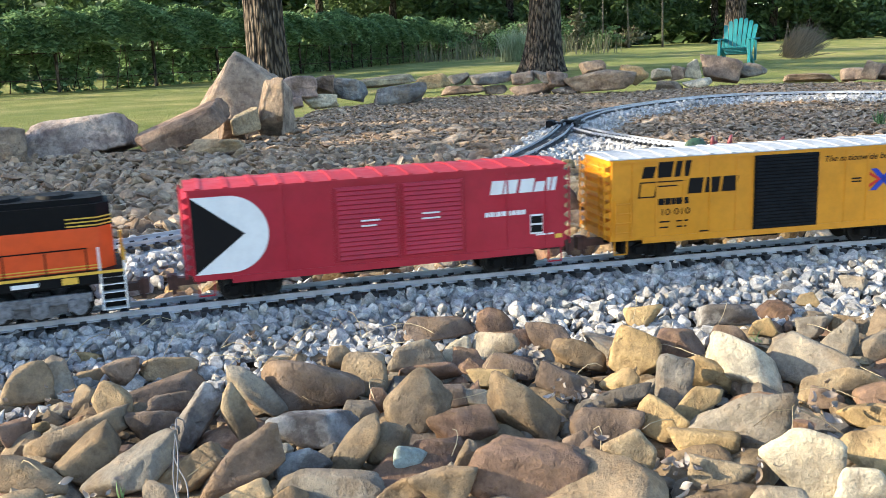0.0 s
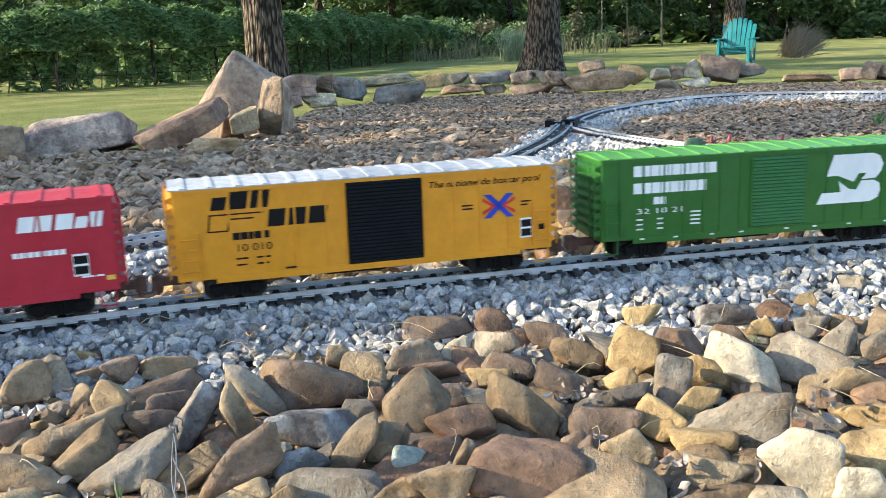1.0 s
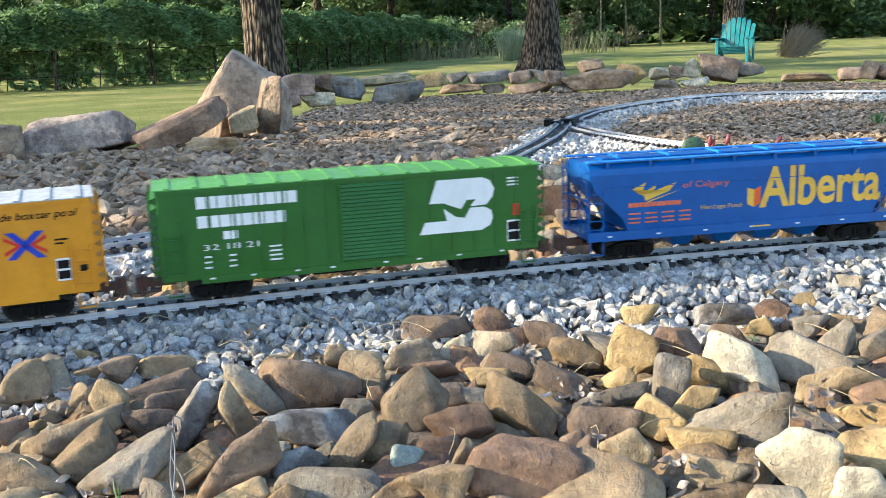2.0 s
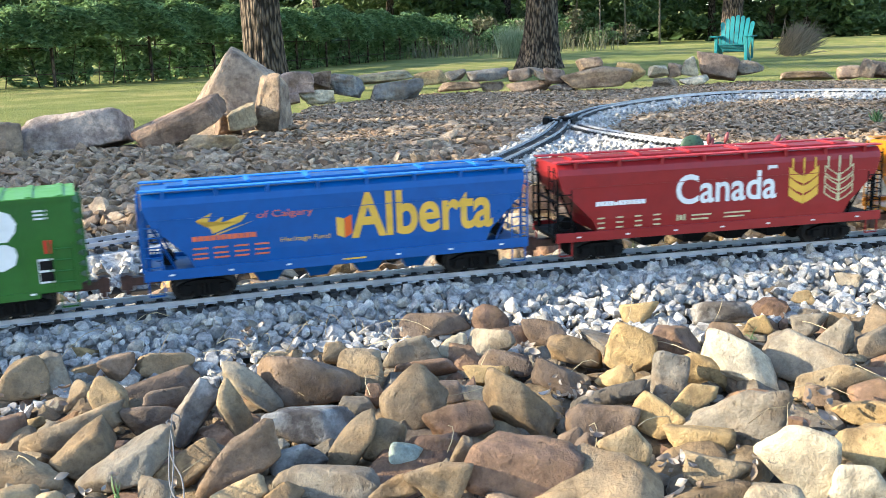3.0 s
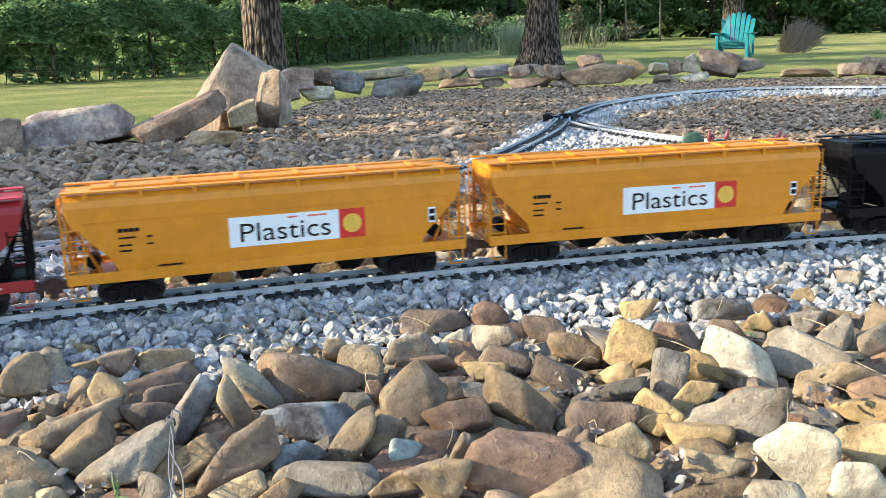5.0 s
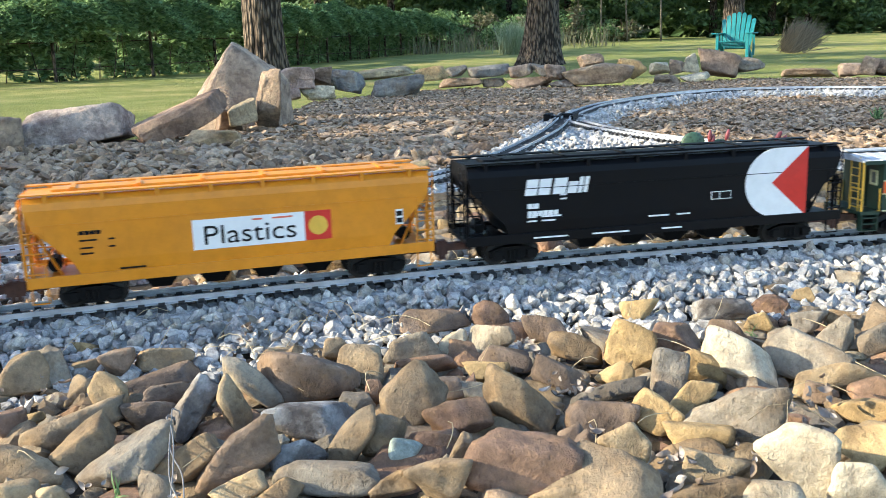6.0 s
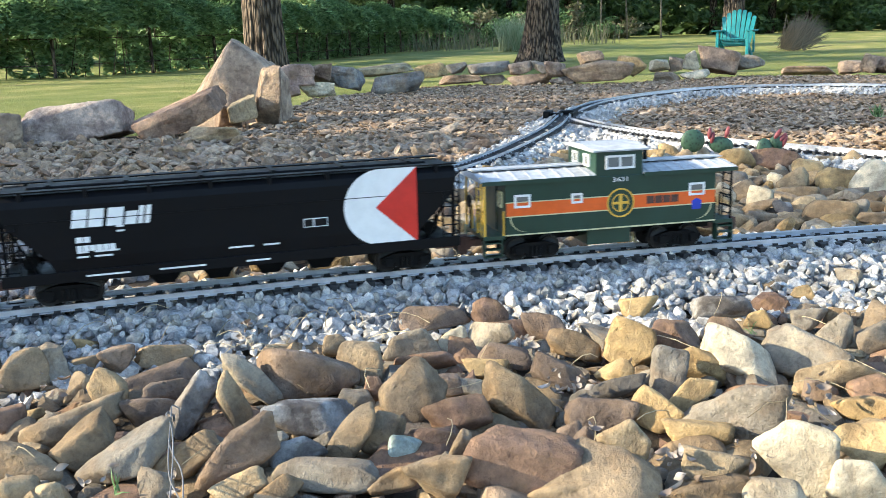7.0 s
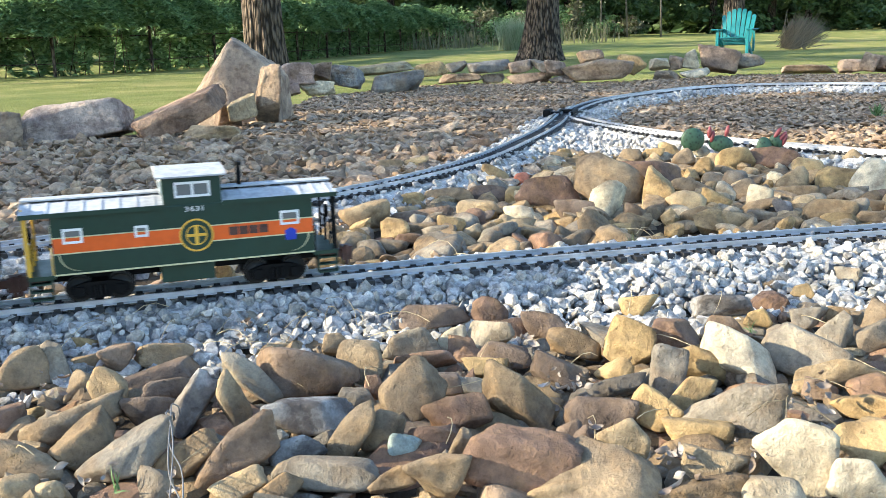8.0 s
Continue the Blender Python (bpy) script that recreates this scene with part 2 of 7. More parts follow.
def rock_shape(rng, level, cuts=7, edge=10.0, rough=0.03, low=0.62, skew=0.22, breaks=0):
    """A unit stone: a many-sided block with worn edges (edge: how crisp) and an uneven skin."""
    v, f = ICO[level]
    planes, far = [], []
    for axis in np.eye(3):
        for s in (-1, 1):
            n = axis * s + rng.normal(0, skew, 3)
            planes.append(n / np.linalg.norm(n))
            far.append(rng.uniform(0.8, 1.0))
    for _ in range(cuts):
        n = rng.normal(size=3)
        planes.append(n / np.linalg.norm(n))
        far.append(rng.uniform(low, 1.05))
    lean = np.maximum(1e-6, v @ np.array(planes).T / np.array(far))
    v = split_off(v * ((lean ** edge).sum(1) ** (-1 / edge))[:, None], rng, breaks)
    for k in (1.3, 2.3, 4.1, 7.7, 14.0, 25.0)[:min(6, level + 2)]:
        w = rng.normal(size=(3, 3)) * k
        s = np.sin(v @ w + rng.uniform(0, 6.3, 3)).sum(1)
        v = v * (1 + rough * s / k ** 0.7)[:, None]
    v -= (v.max(0) + v.min(0)) / 2
    return v / (v.max(0) - v.min(0)) * 2, f


def layered(v, rng, depth=0.05, beds=9):
    """Weathers a block along its bedding: softer beds recede, broken ledges stand proud."""
    level = (v[:, 2] * 0.25 + v[:, 1]) * beds / 2 + 0.25 * np.sin(v[:, 0] * 2.3 + rng.uniform(0, 6)) + 0.12 * np.sin(v[:, 0] * 7.1 + v[:, 2] * 5.3)
    step = np.floor(level)
    t = np.clip((level - step) / 0.18, 0, 1)
    reach = rng.uniform(-1, 1, 80)
    at = (step.astype(int) + 40) % 80
    push = reach[at - 1] * (1 - t) + reach[at] * t
    push = push * (0.6 + 0.5 * np.sin(v[:, 0] * 3.1 + step * 2.4))
    out = v * np.array([0.35, 0.0, 1.0])
    v = v + out * (depth * push)[:, None]
    for k in (5.0, 9.0, 17.0):
        w = rng.normal(size=(3, 3)) * k
        v = v * (1 + 0.010 * np.sin(v @ w + rng.uniform(0, 6, 3)).sum(1) / k ** 0.3)[:, None]
    return v


def hull_shape(rng, n=11):
    """A unit chip of crushed stone: flat broken faces and sharp edges."""
    p = rng.normal(size=(n, 3))
    p = p / np.linalg.norm(p, axis=1)[:, None] * rng.uniform(0.80, 1.0, (n, 1))
    bm = bmesh.new()
    for q in p:
        bm.verts.new(q)
    made = bmesh.ops.convex_hull(bm, input=bm.verts[:])
    bmesh.ops.delete(bm, geom=[g for g in made["geom_interior"] if isinstance(g, bmesh.types.BMVert)], context="VERTS")
    bmesh.ops.triangulate(bm, faces=bm.faces[:])
    bm.verts.index_update()
    v = np.array([q.co[:] for q in bm.verts])
    f = np.array([[q.index for q in t.verts] for t in bm.faces])
    bm.free()
    v -= (v.max(0) + v.min(0)) / 2
    return v / (v.max(0) - v.min(0)) * 2, f


def mesh_from(name, v, f, material, smooth=True):
    data = bpy.data.meshes.new(name)
    data.vertices.add(len(v))
    data.vertices.foreach_set("co", np.ascontiguousarray(v, dtype=np.float32).ravel())
    k = f.shape[1]
    data.loops.add(f.size)
    data.loops.foreach_set("vertex_index", np.ascontiguousarray(f, dtype=np.int32).ravel())
    data.polygons.add(len(f))
    data.polygons.foreach_set("loop_start", np.arange(0, f.size, k, dtype=np.int32))
    data.polygons.foreach_set("use_smooth", np.full(len(f), smooth))
    data.update(calc_edges=True)
    data.materials.append(material)
    return data


def spin(rng, n, flat=1.0):
    """Random turns: any yaw, tilts shrunk by flat."""
    a, b, c = rng.uniform(0, math.tau, n), rng.normal(0, 0.8, n) * flat, rng.normal(0, 0.8, n) * flat
    ca, sa, cb, sb, cc, sc = np.cos(a), np.sin(a), np.cos(b), np.sin(b), np.cos(c), np.sin(c)
    z, o = np.zeros(n), np.ones(n)
    rz = np.array([[ca, -sa, z], [sa, ca, z], [z, z, o]]).transpose(2, 0, 1)
    rx = np.array([[o, z, z], [z, cb, -sb], [z, sb, cb]]).transpose(2, 0, 1)
    ry = np.array([[cc, z, sc], [z, o, z], [-sc, z, cc]]).transpose(2, 0, 1)
    return rz @ rx @ ry


def scatter(name, shapes, where, turns, sizes, material, label, category, smooth=True, kind="stuff"):
    """Joins many small pieces into one object that nobody could count."""
    vs, fs, base = [], [], 0
    which = np.arange(len(where)) % len(shapes)
    for k, (v, f) in enumerate(shapes):
        pick = np.nonzero(which == k)[0]
        if not len(pick):
            continue
        p = np.einsum("nij,nvj->nvi", turns[pick], v[None] * sizes[pick][:, None, :]) + where[pick][:, None, :]
        idx = f[None] + (np.arange(len(pick)) * len(v))[:, None, None] + base
        vs.append(p.reshape(-1, 3))
        fs.append(idx.reshape(-1, f.shape[1]))
        base += len(pick) * len(v)
    ob = new(name, mesh_from(name, np.concatenate(vs), np.concatenate(fs), material, smooth))
    return tagged(ob, label, category, kind=kind)


# ---- plan ----
A0, BEND, BEND_END = radians(15.13), -0.1465, 1.0
ORIGIN = Vector((-0.014, 1.3035, 0))


def track_at(u):
    """The main track's centre and heading, u metres along it."""
    c = max(-BEND_END, min(BEND_END, u))
    h = A0 + BEND * c
    x, y = (math.sin(h) - math.sin(A0)) / BEND, -(math.cos(h) - math.cos(A0)) / BEND
    return ORIGIN + Vector((x + (u - c) * math.cos(h), y + (u - c) * math.sin(h), 0)), h


class Line:
    """A smooth line through plan points, by length."""

    def __init__(self, points, extra=24):
        p = [Vector((*a, 0)) for a in points]
        p = [2 * p[0] - p[1]] + p + [2 * p[-1] - p[-2]]
        pts = []
        for a, b, c, d in zip(p, p[1:], p[2:], p[3:]):
            for k in range(extra):
                t = k / extra
                pts.append(0.5 * (2 * b + (c - a) * t + (2 * a - 5 * b + 4 * c - d) * t * t + (3 * b - a - 3 * c + d) * t ** 3))
        pts.append(p[-2])
        self.p = np.array([v[:2] for v in pts])
        step = np.linalg.norm(np.diff(self.p, axis=0), axis=1)
        self.s = np.concatenate([[0], np.cumsum(step)])
        self.length = self.s[-1]

    def at(self, u):
        q = Vector((np.interp(u, self.s, self.p[:, 0]), np.interp(u, self.s, self.p[:, 1]), 0))
        r = Vector((np.interp(u + 0.01, self.s, self.p[:, 0]), np.interp(u + 0.01, self.s, self.p[:, 1]), 0))
        if u + 0.01 > self.length:
            r, q2 = q, Vector((np.interp(u - 0.01, self.s, self.p[:, 0]), np.interp(u - 0.01, self.s, self.p[:, 1]), 0))
            return q, math.atan2(q.y - q2.y, q.x - q2.x)
        return q, math.atan2(r.y - q.y, r.x - q.x)

    def away(self, xy):
        best = np.full(len(xy), 1e9)
        for a in self.p[::4]:
            best = np.minimum(best, np.hypot(xy[:, 0] - a[0], xy[:, 1] - a[1]))
        return best


MAIN = Line([track_at(u)[0][:2] for u in (-3.0, -2.0, -1.2, -0.6, 0.0, 0.6, 1.2, 2.0, 3.0)])
BRANCH = Line([(-1.6, 1.10), (-0.85, 1.42), (-0.46, 1.71), (-0.205, 1.965), (-0.03, 2.195), (0.111, 2.452), (0.267, 2.876), (0.40, 3.30), (0.515, 3.767), (0.70, 4.28),
               (0.88, 4.58), (1.065, 4.81), (1.256, 5.01), (1.437, 5.14), (1.64, 5.21), (1.9, 5.19), (2.17, 5.08), (2.6, 4.75), (3.2, 4.2)])
SPUR = Line([(0.495, 3.70), (0.549, 3.36), (0.608, 3.154), (0.664, 2.995), (0.722, 2.874), (0.834, 2.69), (0.942, 2.545), (1.04, 2.415), (1.10, 2.345), (1.7, 1.70)])
WALL_X = (-9.0, -3.0, -1.48, -1.06, -0.80, -0.72, -0.45, -0.07, 0.3, 0.65, 0.9, 1.27, 1.88, 2.3, 2.97, 4.0, 9.0)
WALL_Y = (1.5, 2.9, 3.45, 3.6, 4.0, 5.75, 6.15, 6.62, 6.66, 6.62, 6.5, 6.45, 6.72, 6.93, 6.6, 6.2, 5.0)


def smooth(a, b, x):
    t = np.clip((x - a) / (b - a), 0, 1)
    return t * t * (3 - 2 * t)


def ground_z(x, y):
    beyond = y - np.interp(x, WALL_X, WALL_Y)
    z = -0.055 - 0.275 * smooth(0.30, 1.4, beyond)
    z = z + 0.22 * smooth(22, 48, y) * smooth(-2, 6, x)
    return z + 0.012 * np.sin(x * 2.1) * np.cos(y * 1.7) * smooth(0.3, 2, beyond)


def ground():
    """One sheet from the garden bed to the horizon."""
    a = np.linspace(-1, 1, 201)
    xs = 0.2 + 1.2 * np.sinh(a * 6.6) / 1.0
    ys = 4.5 + 1.2 * np.sinh(a * 6.6) / 1.0
    gx, gy = np.meshgrid(xs, ys)
    v = np.stack([gx, gy, ground_z(gx, gy)], -1).reshape(-1, 3)
    n = len(xs)
    i = np.arange(n * n).reshape(n, n)
    f = np.stack([i[:-1, :-1], i[:-1, 1:], i[1:, 1:], i[1:, :-1]], -1).reshape(-1, 4)
    data = mesh_from("ground", v, f, m_soil)
    data.materials.append(m_lawn)
    mid = v[f].mean(1)
    data.polygons.foreach_set("material_index", (mid[:, 1] - np.interp(mid[:, 0], WALL_X, WALL_Y) > 0.42).astype(np.int32))
    tagged(new("ground", data), "stony garden soil and mown evening lawn", "ground", kind="structure")


ground()


# ---- tracks ----
RAIL = [(-0.0036, -0.0084), (0.0036, -0.0084), (0.0036, -0.0072), (0.0009, -0.0064), (0.0009, -0.0026), (0.0015, -0.002), (0.0015, -0.0002), (0.001, 0),
        (-0.001, 0), (-0.0015, -0.0002), (-0.0015, -0.002), (-0.0009, -0.0026), (-0.0009, -0.0064), (-0.0036, -0.0072)]


def swept_rail(at, a, b, side, step=0.03):
    bm = bmesh.new()
    rings = []
    n = max(2, int((b - a) / step))
    for k in range(n + 1):
        p, h = at(a + (b - a) * k / n)
        nx, ny = -math.sin(h), math.cos(h)
        rings.append([bm.verts.new((p.x + nx * (side + w), p.y + ny * (side + w), p.z + z)) for w, z in RAIL])
    m = len(RAIL)
    for r, s in zip(rings, rings[1:]):
        for i in range(m):
            bm.faces.new((r[i], r[(i + 1) % m], s[(i + 1) % m], s[i]))
    bm.faces.new(rings[0][::-1])
    bm.faces.new(rings[-1])
    bmesh.ops.recalc_face_normals(bm, faces=bm.faces[:])
    return bm


def tie_mesh(name, material):
    bm = boxes((-0.0055, 0.0055, -0.040, 0.040, -0.0155, -0.0084), bevel=0.0006)
    for s in (-0.0238, 0.0238):
        for w in (-1, 1):
            box(bm, -0.004, 0.004, s + w * 0.0042 - 0.0014, s + w * 0.0042 + 0.0014, -0.0084, -0.0058)
    return mesh_of(name, bm, material)


def railway(name, at, a, b, near, label, gap=0.0246):
    track = tagged(new(name), label, "track")
    for s in (-0.0238, 0.0238):
        part("rail", swept_rail(at, a, b, s), m_rail, track)
    data = tie_mesh("tie", m_tie)
    v = np.array([p.co[:] for p in data.vertices])
    rest = []
    u = a
    while u < b:
        p, h = at(u)
        m = Matrix.Translation(p) @ Matrix.Rotation(h, 4, "Z")
        if near[0] < u < near[1]:
            tie = new("tie", data)
            tie.parent = track
            tie.matrix_basis = m
        else:
            rest.append(m)
        u += gap
    if rest:
        bm = bmesh.new()
        for m in rest:
            t = bmesh.new()
            box(t, -0.0055, 0.0055, -0.040, 0.040, -0.0155, -0.0084)
            t.transform(m)
            tmp = bpy.data.meshes.new("tie_rest")
            t.to_mesh(tmp)
            t.free()
            bm.from_mesh(tmp)
            bpy.data.meshes.remove(tmp)
        tagged(part("tie_row", bm, m_tie, track), kind="stuff")
    return track


railway("main_track", track_at, -5.8, 5.4, (-1.1, 1.6), "grey steel garden railway track on black ties in ballast")
railway("branch_track", BRANCH.at, 0.0, BRANCH.length, (0.9, 4.9), "grey steel garden railway track curving to a far loop")
railway("spur_track", SPUR.at, 0.12, SPUR.length, (0.1, 2.4), "sunlit garden railway track branching off a switch")


def track_bed(name, at, a, b, label):
    """A low bank of ballast under a track."""
    bm = bmesh.new()
    rows = []
    n = int((b - a) / 0.05)
    for k in range(n + 1):
        p, h = at(a + (b - a) * k / n)
        nx, ny = -math.sin(h), math.cos(h)
        rows.append([bm.verts.new((p.x + nx * w, p.y + ny * w, z)) for w, z in ((-0.16, -0.075), (-0.055, -0.017), (0.055, -0.017), (0.16, -0.075))])
    for r, s in zip(rows, rows[1:]):
        for i in range(3):
            bm.faces.new((r[i], r[i + 1], s[i + 1], s[i]))
    bmesh.ops.recalc_face_normals(bm, faces=bm.faces[:])
    return tagged(new(name, mesh_of(name, bm, m_ballast)), label, "ballast", kind="structure")


BANK = track_bed("ballast_bank", track_at, -5.8, 5.4, "grey limestone ballast bank under the track")
track_bed("ballast_bank", BRANCH.at, 0.0, BRANCH.length, "grey limestone ballast bank under the far loop")
track_bed("ballast_bank", SPUR.at, 0.1, SPUR.length, "grey limestone ballast bank under the spur")


# ---- loose stone ----
def spread(rng, n, x0, x1, y0, y1):
    return np.stack([rng.uniform(x0, x1, n), rng.uniform(y0, y1, n)], 1)


def thin_out(xy, gap, rng):
    """Keeps points at least gap apart, on a coarse grid."""
    taken, keep = {}, []
    for i in rng.permutation(len(xy)):
        c = (int(xy[i, 0] / gap), int(xy[i, 1] / gap))
        near = (taken.get((c[0] + a, c[1] + b)) for a in (-1, 0, 1) for b in (-1, 0, 1))
        if all(j is None or np.hypot(*(xy[i] - xy[j])) > gap * 0.8 for j in near):
            taken[c] = i
            keep.append(i)
    return xy[keep]


def gravel(name, xy, z, size, flat, level, material, label, seed, tilt=1.0, category="gravel", cuts=9, jitter=0.3):
    """Loose stones; level 0: sharp crushed chips, more: worn stones of that fineness."""
    rng = np.random.default_rng(seed)
    n = len(xy)
    shapes = [rock_shape(rng, level, cuts, 40.0 if cuts > 8 else 14.0, 0.03, 0.42 if cuts > 8 else 0.70) if level else hull_shape(rng, int(rng.integers(15, 26))) for _ in range(24)]
    s = size * np.exp(np.clip(rng.normal(0, 0.36, n), -1, 0.42 if cuts > 8 else 0.2))
    sizes = np.stack([s * rng.uniform(0.9, 1.35, n), s * rng.uniform(0.7, 1.0, n), s * flat * rng.uniform(0.7, 1.1, n)], 1) * 0.5
    where = np.column_stack([xy, z + rng.normal(0, jitter * size * 0.5, n)])
    return scatter(name, shapes, where, spin(rng, n, tilt), sizes, material, label, category, smooth=False)


def ballast():
    rng = np.random.default_rng(3)
    xy = thin_out(spread(rng, 80000, -1.0, 1.05, 0.85, 1.75), 0.0105, rng)
    d = MAIN.away(xy)
    p0 = xy[:, 1] - np.interp(xy[:, 0], MAIN.p[:, 0], MAIN.p[:, 1])
    wobble = 0.03 * np.sin(xy[:, 0] * 9) + 0.02 * np.sin(xy[:, 0] * 23 + 1)
    keep = np.where(p0 < 0, d < 0.235 + wobble + 0.05 * smooth(0.2, 0.5, xy[:, 0]), d < 0.185 + wobble)
    xy, d = xy[keep], d[keep]
    z = np.where(d < 0.05, -0.0205, -0.016 - 0.26 * np.clip(d - 0.055, 0, 0.13))
    p1 = xy[:, 1] - np.interp(xy[:, 0], MAIN.p[:, 0], MAIN.p[:, 1])
    single = np.nonzero((p1 < -0.05) & (np.abs(xy[:, 0] - 0.05) < 0.40))[0][:300]
    for i in single:
        chip = new("stone", rock_data("chip", int(rng.integers(0, 18)), 2))
        chip.parent = BANK
        s = 0.0066 * math.exp(rng.normal(0, 0.28))
        chip.matrix_basis = Matrix.Translation((*xy[i], z[i] + rng.normal(0, 0.002))) @ pose(0, 0, 0, *rng.uniform(-60, 60, 2), rng.uniform(0, 360)) @ Matrix.Diagonal((s * 1.15, s * 0.9, s * 0.75, 1))
    rest = np.ones(len(xy), bool)
    rest[single] = False
    gravel("ballast_stones", xy[rest], z[rest], 0.0142, 0.70, 0, m_ballast, "pale grey crushed limestone ballast along the main track", 4, jitter=0.4)
    rng = np.random.default_rng(5)
    a = spread(rng, 90000, -1.2, 3.2, 1.3, 5.9)
    near = np.minimum(BRANCH.away(a), SPUR.away(a))
    a = thin_out(a[near < 0.17], 0.0135, rng)
    near = np.minimum(BRANCH.away(a), SPUR.away(a))
    z = np.where(near < 0.045, -0.021, -0.018 - 0.30 * np.clip(near - 0.055, 0, 0.13))
    gravel("ballast_stones", a, z, 0.0165, 0.75, 0, m_ballast, "pale grey crushed limestone ballast along the branch", 6, jitter=0.35)
    # the wide white apron in front of the switch
    b = spread(rng, 14000, 0.20, 1.2, 2.3, 3.7)
    inside = (b[:, 0] > 0.16 + (b[:, 1] - 2.5) * 0.33) & (b[:, 1] > 2.76 - (b[:, 0] - 0.3) * 0.30)
    b = b[inside & (SPUR.away(b) > 0.05) & (BRANCH.away(b) > 0.05)]
    right = b[:, 0] < np.interp(b[:, 1], SPUR.p[::-1, 1], SPUR.p[::-1, 0]) + 0.02
    b = thin_out(b[right], 0.0135, rng)
    gravel("ballast_stones", b, np.full(len(b), -0.046), 0.0165, 0.75, 0, m_ballast, "pale grey limestone chips in front of the switch", 7, jitter=0.35)


def zone_middle(xy):
    """The bed of cobbles between the main track, the branch and the spur."""
    d = MAIN.away(xy)
    over = xy[:, 1] > np.interp(xy[:, 0], MAIN.p[:, 0], MAIN.p[:, 1])
    apron = (xy[:, 1] > 2.80 - (xy[:, 0] - 0.3) * 0.30)
    right = xy[:, 0] > np.interp(xy[:, 1], BRANCH.p[:200, 1], BRANCH.p[:200, 0])
    return over & (d > 0.185) & (BRANCH.away(xy) > 0.13) & (SPUR.away(xy) > 0.12) & right & ~apron & (xy[:, 1] < 2.9)


def rubble():
    rng = np.random.default_rng(11)
    xy = spread(rng, 320000, -5.2, 5.6, 1.3, 7.2)
    ok = (xy[:, 1] < np.interp(xy[:, 0], WALL_X, WALL_Y) + 0.12) & (BRANCH.away(xy) > 0.12) & (SPUR.away(xy) > 0.12) & (MAIN.away(xy) > 0.18)
    ok &= xy[:, 1] > np.interp(xy[:, 0], MAIN.p[:, 0], MAIN.p[:, 1])
    ok &= ~zone_middle(xy) & ~((xy[:, 0] > 0.16 + (xy[:, 1] - 2.5) * 0.33) & (xy[:, 1] > 2.76 - (xy[:, 0] - 0.3) * 0.30) & (xy[:, 0] < np.interp(xy[:, 1], SPUR.p[::-1, 1], SPUR.p[::-1, 0])) & (xy[:, 1] < 3.7)) & (np.abs(xy[:, 0]) < 0.8 * xy[:, 1] + 0.8)
    xy = xy[ok]
    close = (xy[:, 1] < 3.5) & (xy[:, 0] < 0.35)
    a = thin_out(xy[close], 0.022, rng)
    gravel("rubble", a, ground_z(a[:, 0], a[:, 1]) + 0.010, 0.033, 0.45, 2, m_rubble, "flat brown sandstone rubble of the garden bed", 12, tilt=0.65)
    b = thin_out(xy[~close], 0.0165, rng)
    gravel("rubble", b, ground_z(b[:, 0], b[:, 1]) + 0.007, 0.0225, 0.34, 0, m_rubble, "flat brown sandstone rubble covering the garden bed", 13, tilt=0.42)
    c = thin_out(xy[(rng.random(len(xy)) < 0.2) & (xy[:, 1] < 4.2) & (xy[:, 0] < 0.3)], 0.2, rng)
    gravel("rubble", c, ground_z(c[:, 0], c[:, 1]) + 0.012, 0.050, 0.32, 2, m_rubble, "larger flat sandstone pieces among the rubble", 14, tilt=0.18)


ROCK_LABEL = {"tan": "tan weathered sandstone rock", "grey": "grey-brown weathered sandstone rock", "rust": "reddish brown sandstone rock",
              "cream": "pale cream limestone rock", "ochre": "yellow ochre sandstone rock", "slate": "dark grey slaty rock", "umber": "dark brown weathered sandstone rock",
              "brick": "small brick-red rock", "aqua": "pale rock stained blue-green"}
ROCKS = {}
WALL_MATS = {"wall": m_wall, "pebble": m_pebble, "chip": m_chip, "long": m_long, "log": m_log, "pink": m_pinkstone, "blue": m_bluestone, "moss": m_moss}


def rock_data(kind, k, level, worn=0.5):
    """worn: 0 for a freshly broken block, 1 for a river-rounded cobble."""
    key = (kind, k, level, worn)
    if key not in ROCKS:
        rng = np.random.default_rng(100 + k)
        if kind == "chip":
            v, f = hull_shape(rng, 24)
        else:
            blocky = kind in WALL_MATS and kind != "pebble"
            if blocky:
                v, f = rock_shape(rng, level, 2 + k % 3, 16.0 + 60.0 * (1 - worn) ** 1.5, 0.010, 0.80, 0.15, 4)
                v = layered(v, rng, 0.03 if kind == "log" else 0.09, 5 if kind in ("long", "log") else 4)
            else:
                v, f = rock_shape(rng, level, 3 + k % 4, 7.0 + 26.0 * (1 - worn) ** 1.8, 0.024 + 0.006 * (k % 3), 0.68, 0.24, 0 if worn > 0.5 else 2)
        ROCKS[key] = mesh_from("rock", v, f, STONES[kind] if kind in STONES else WALL_MATS[kind], kind != "chip")
    return ROCKS[key]


ballast()
rubble()


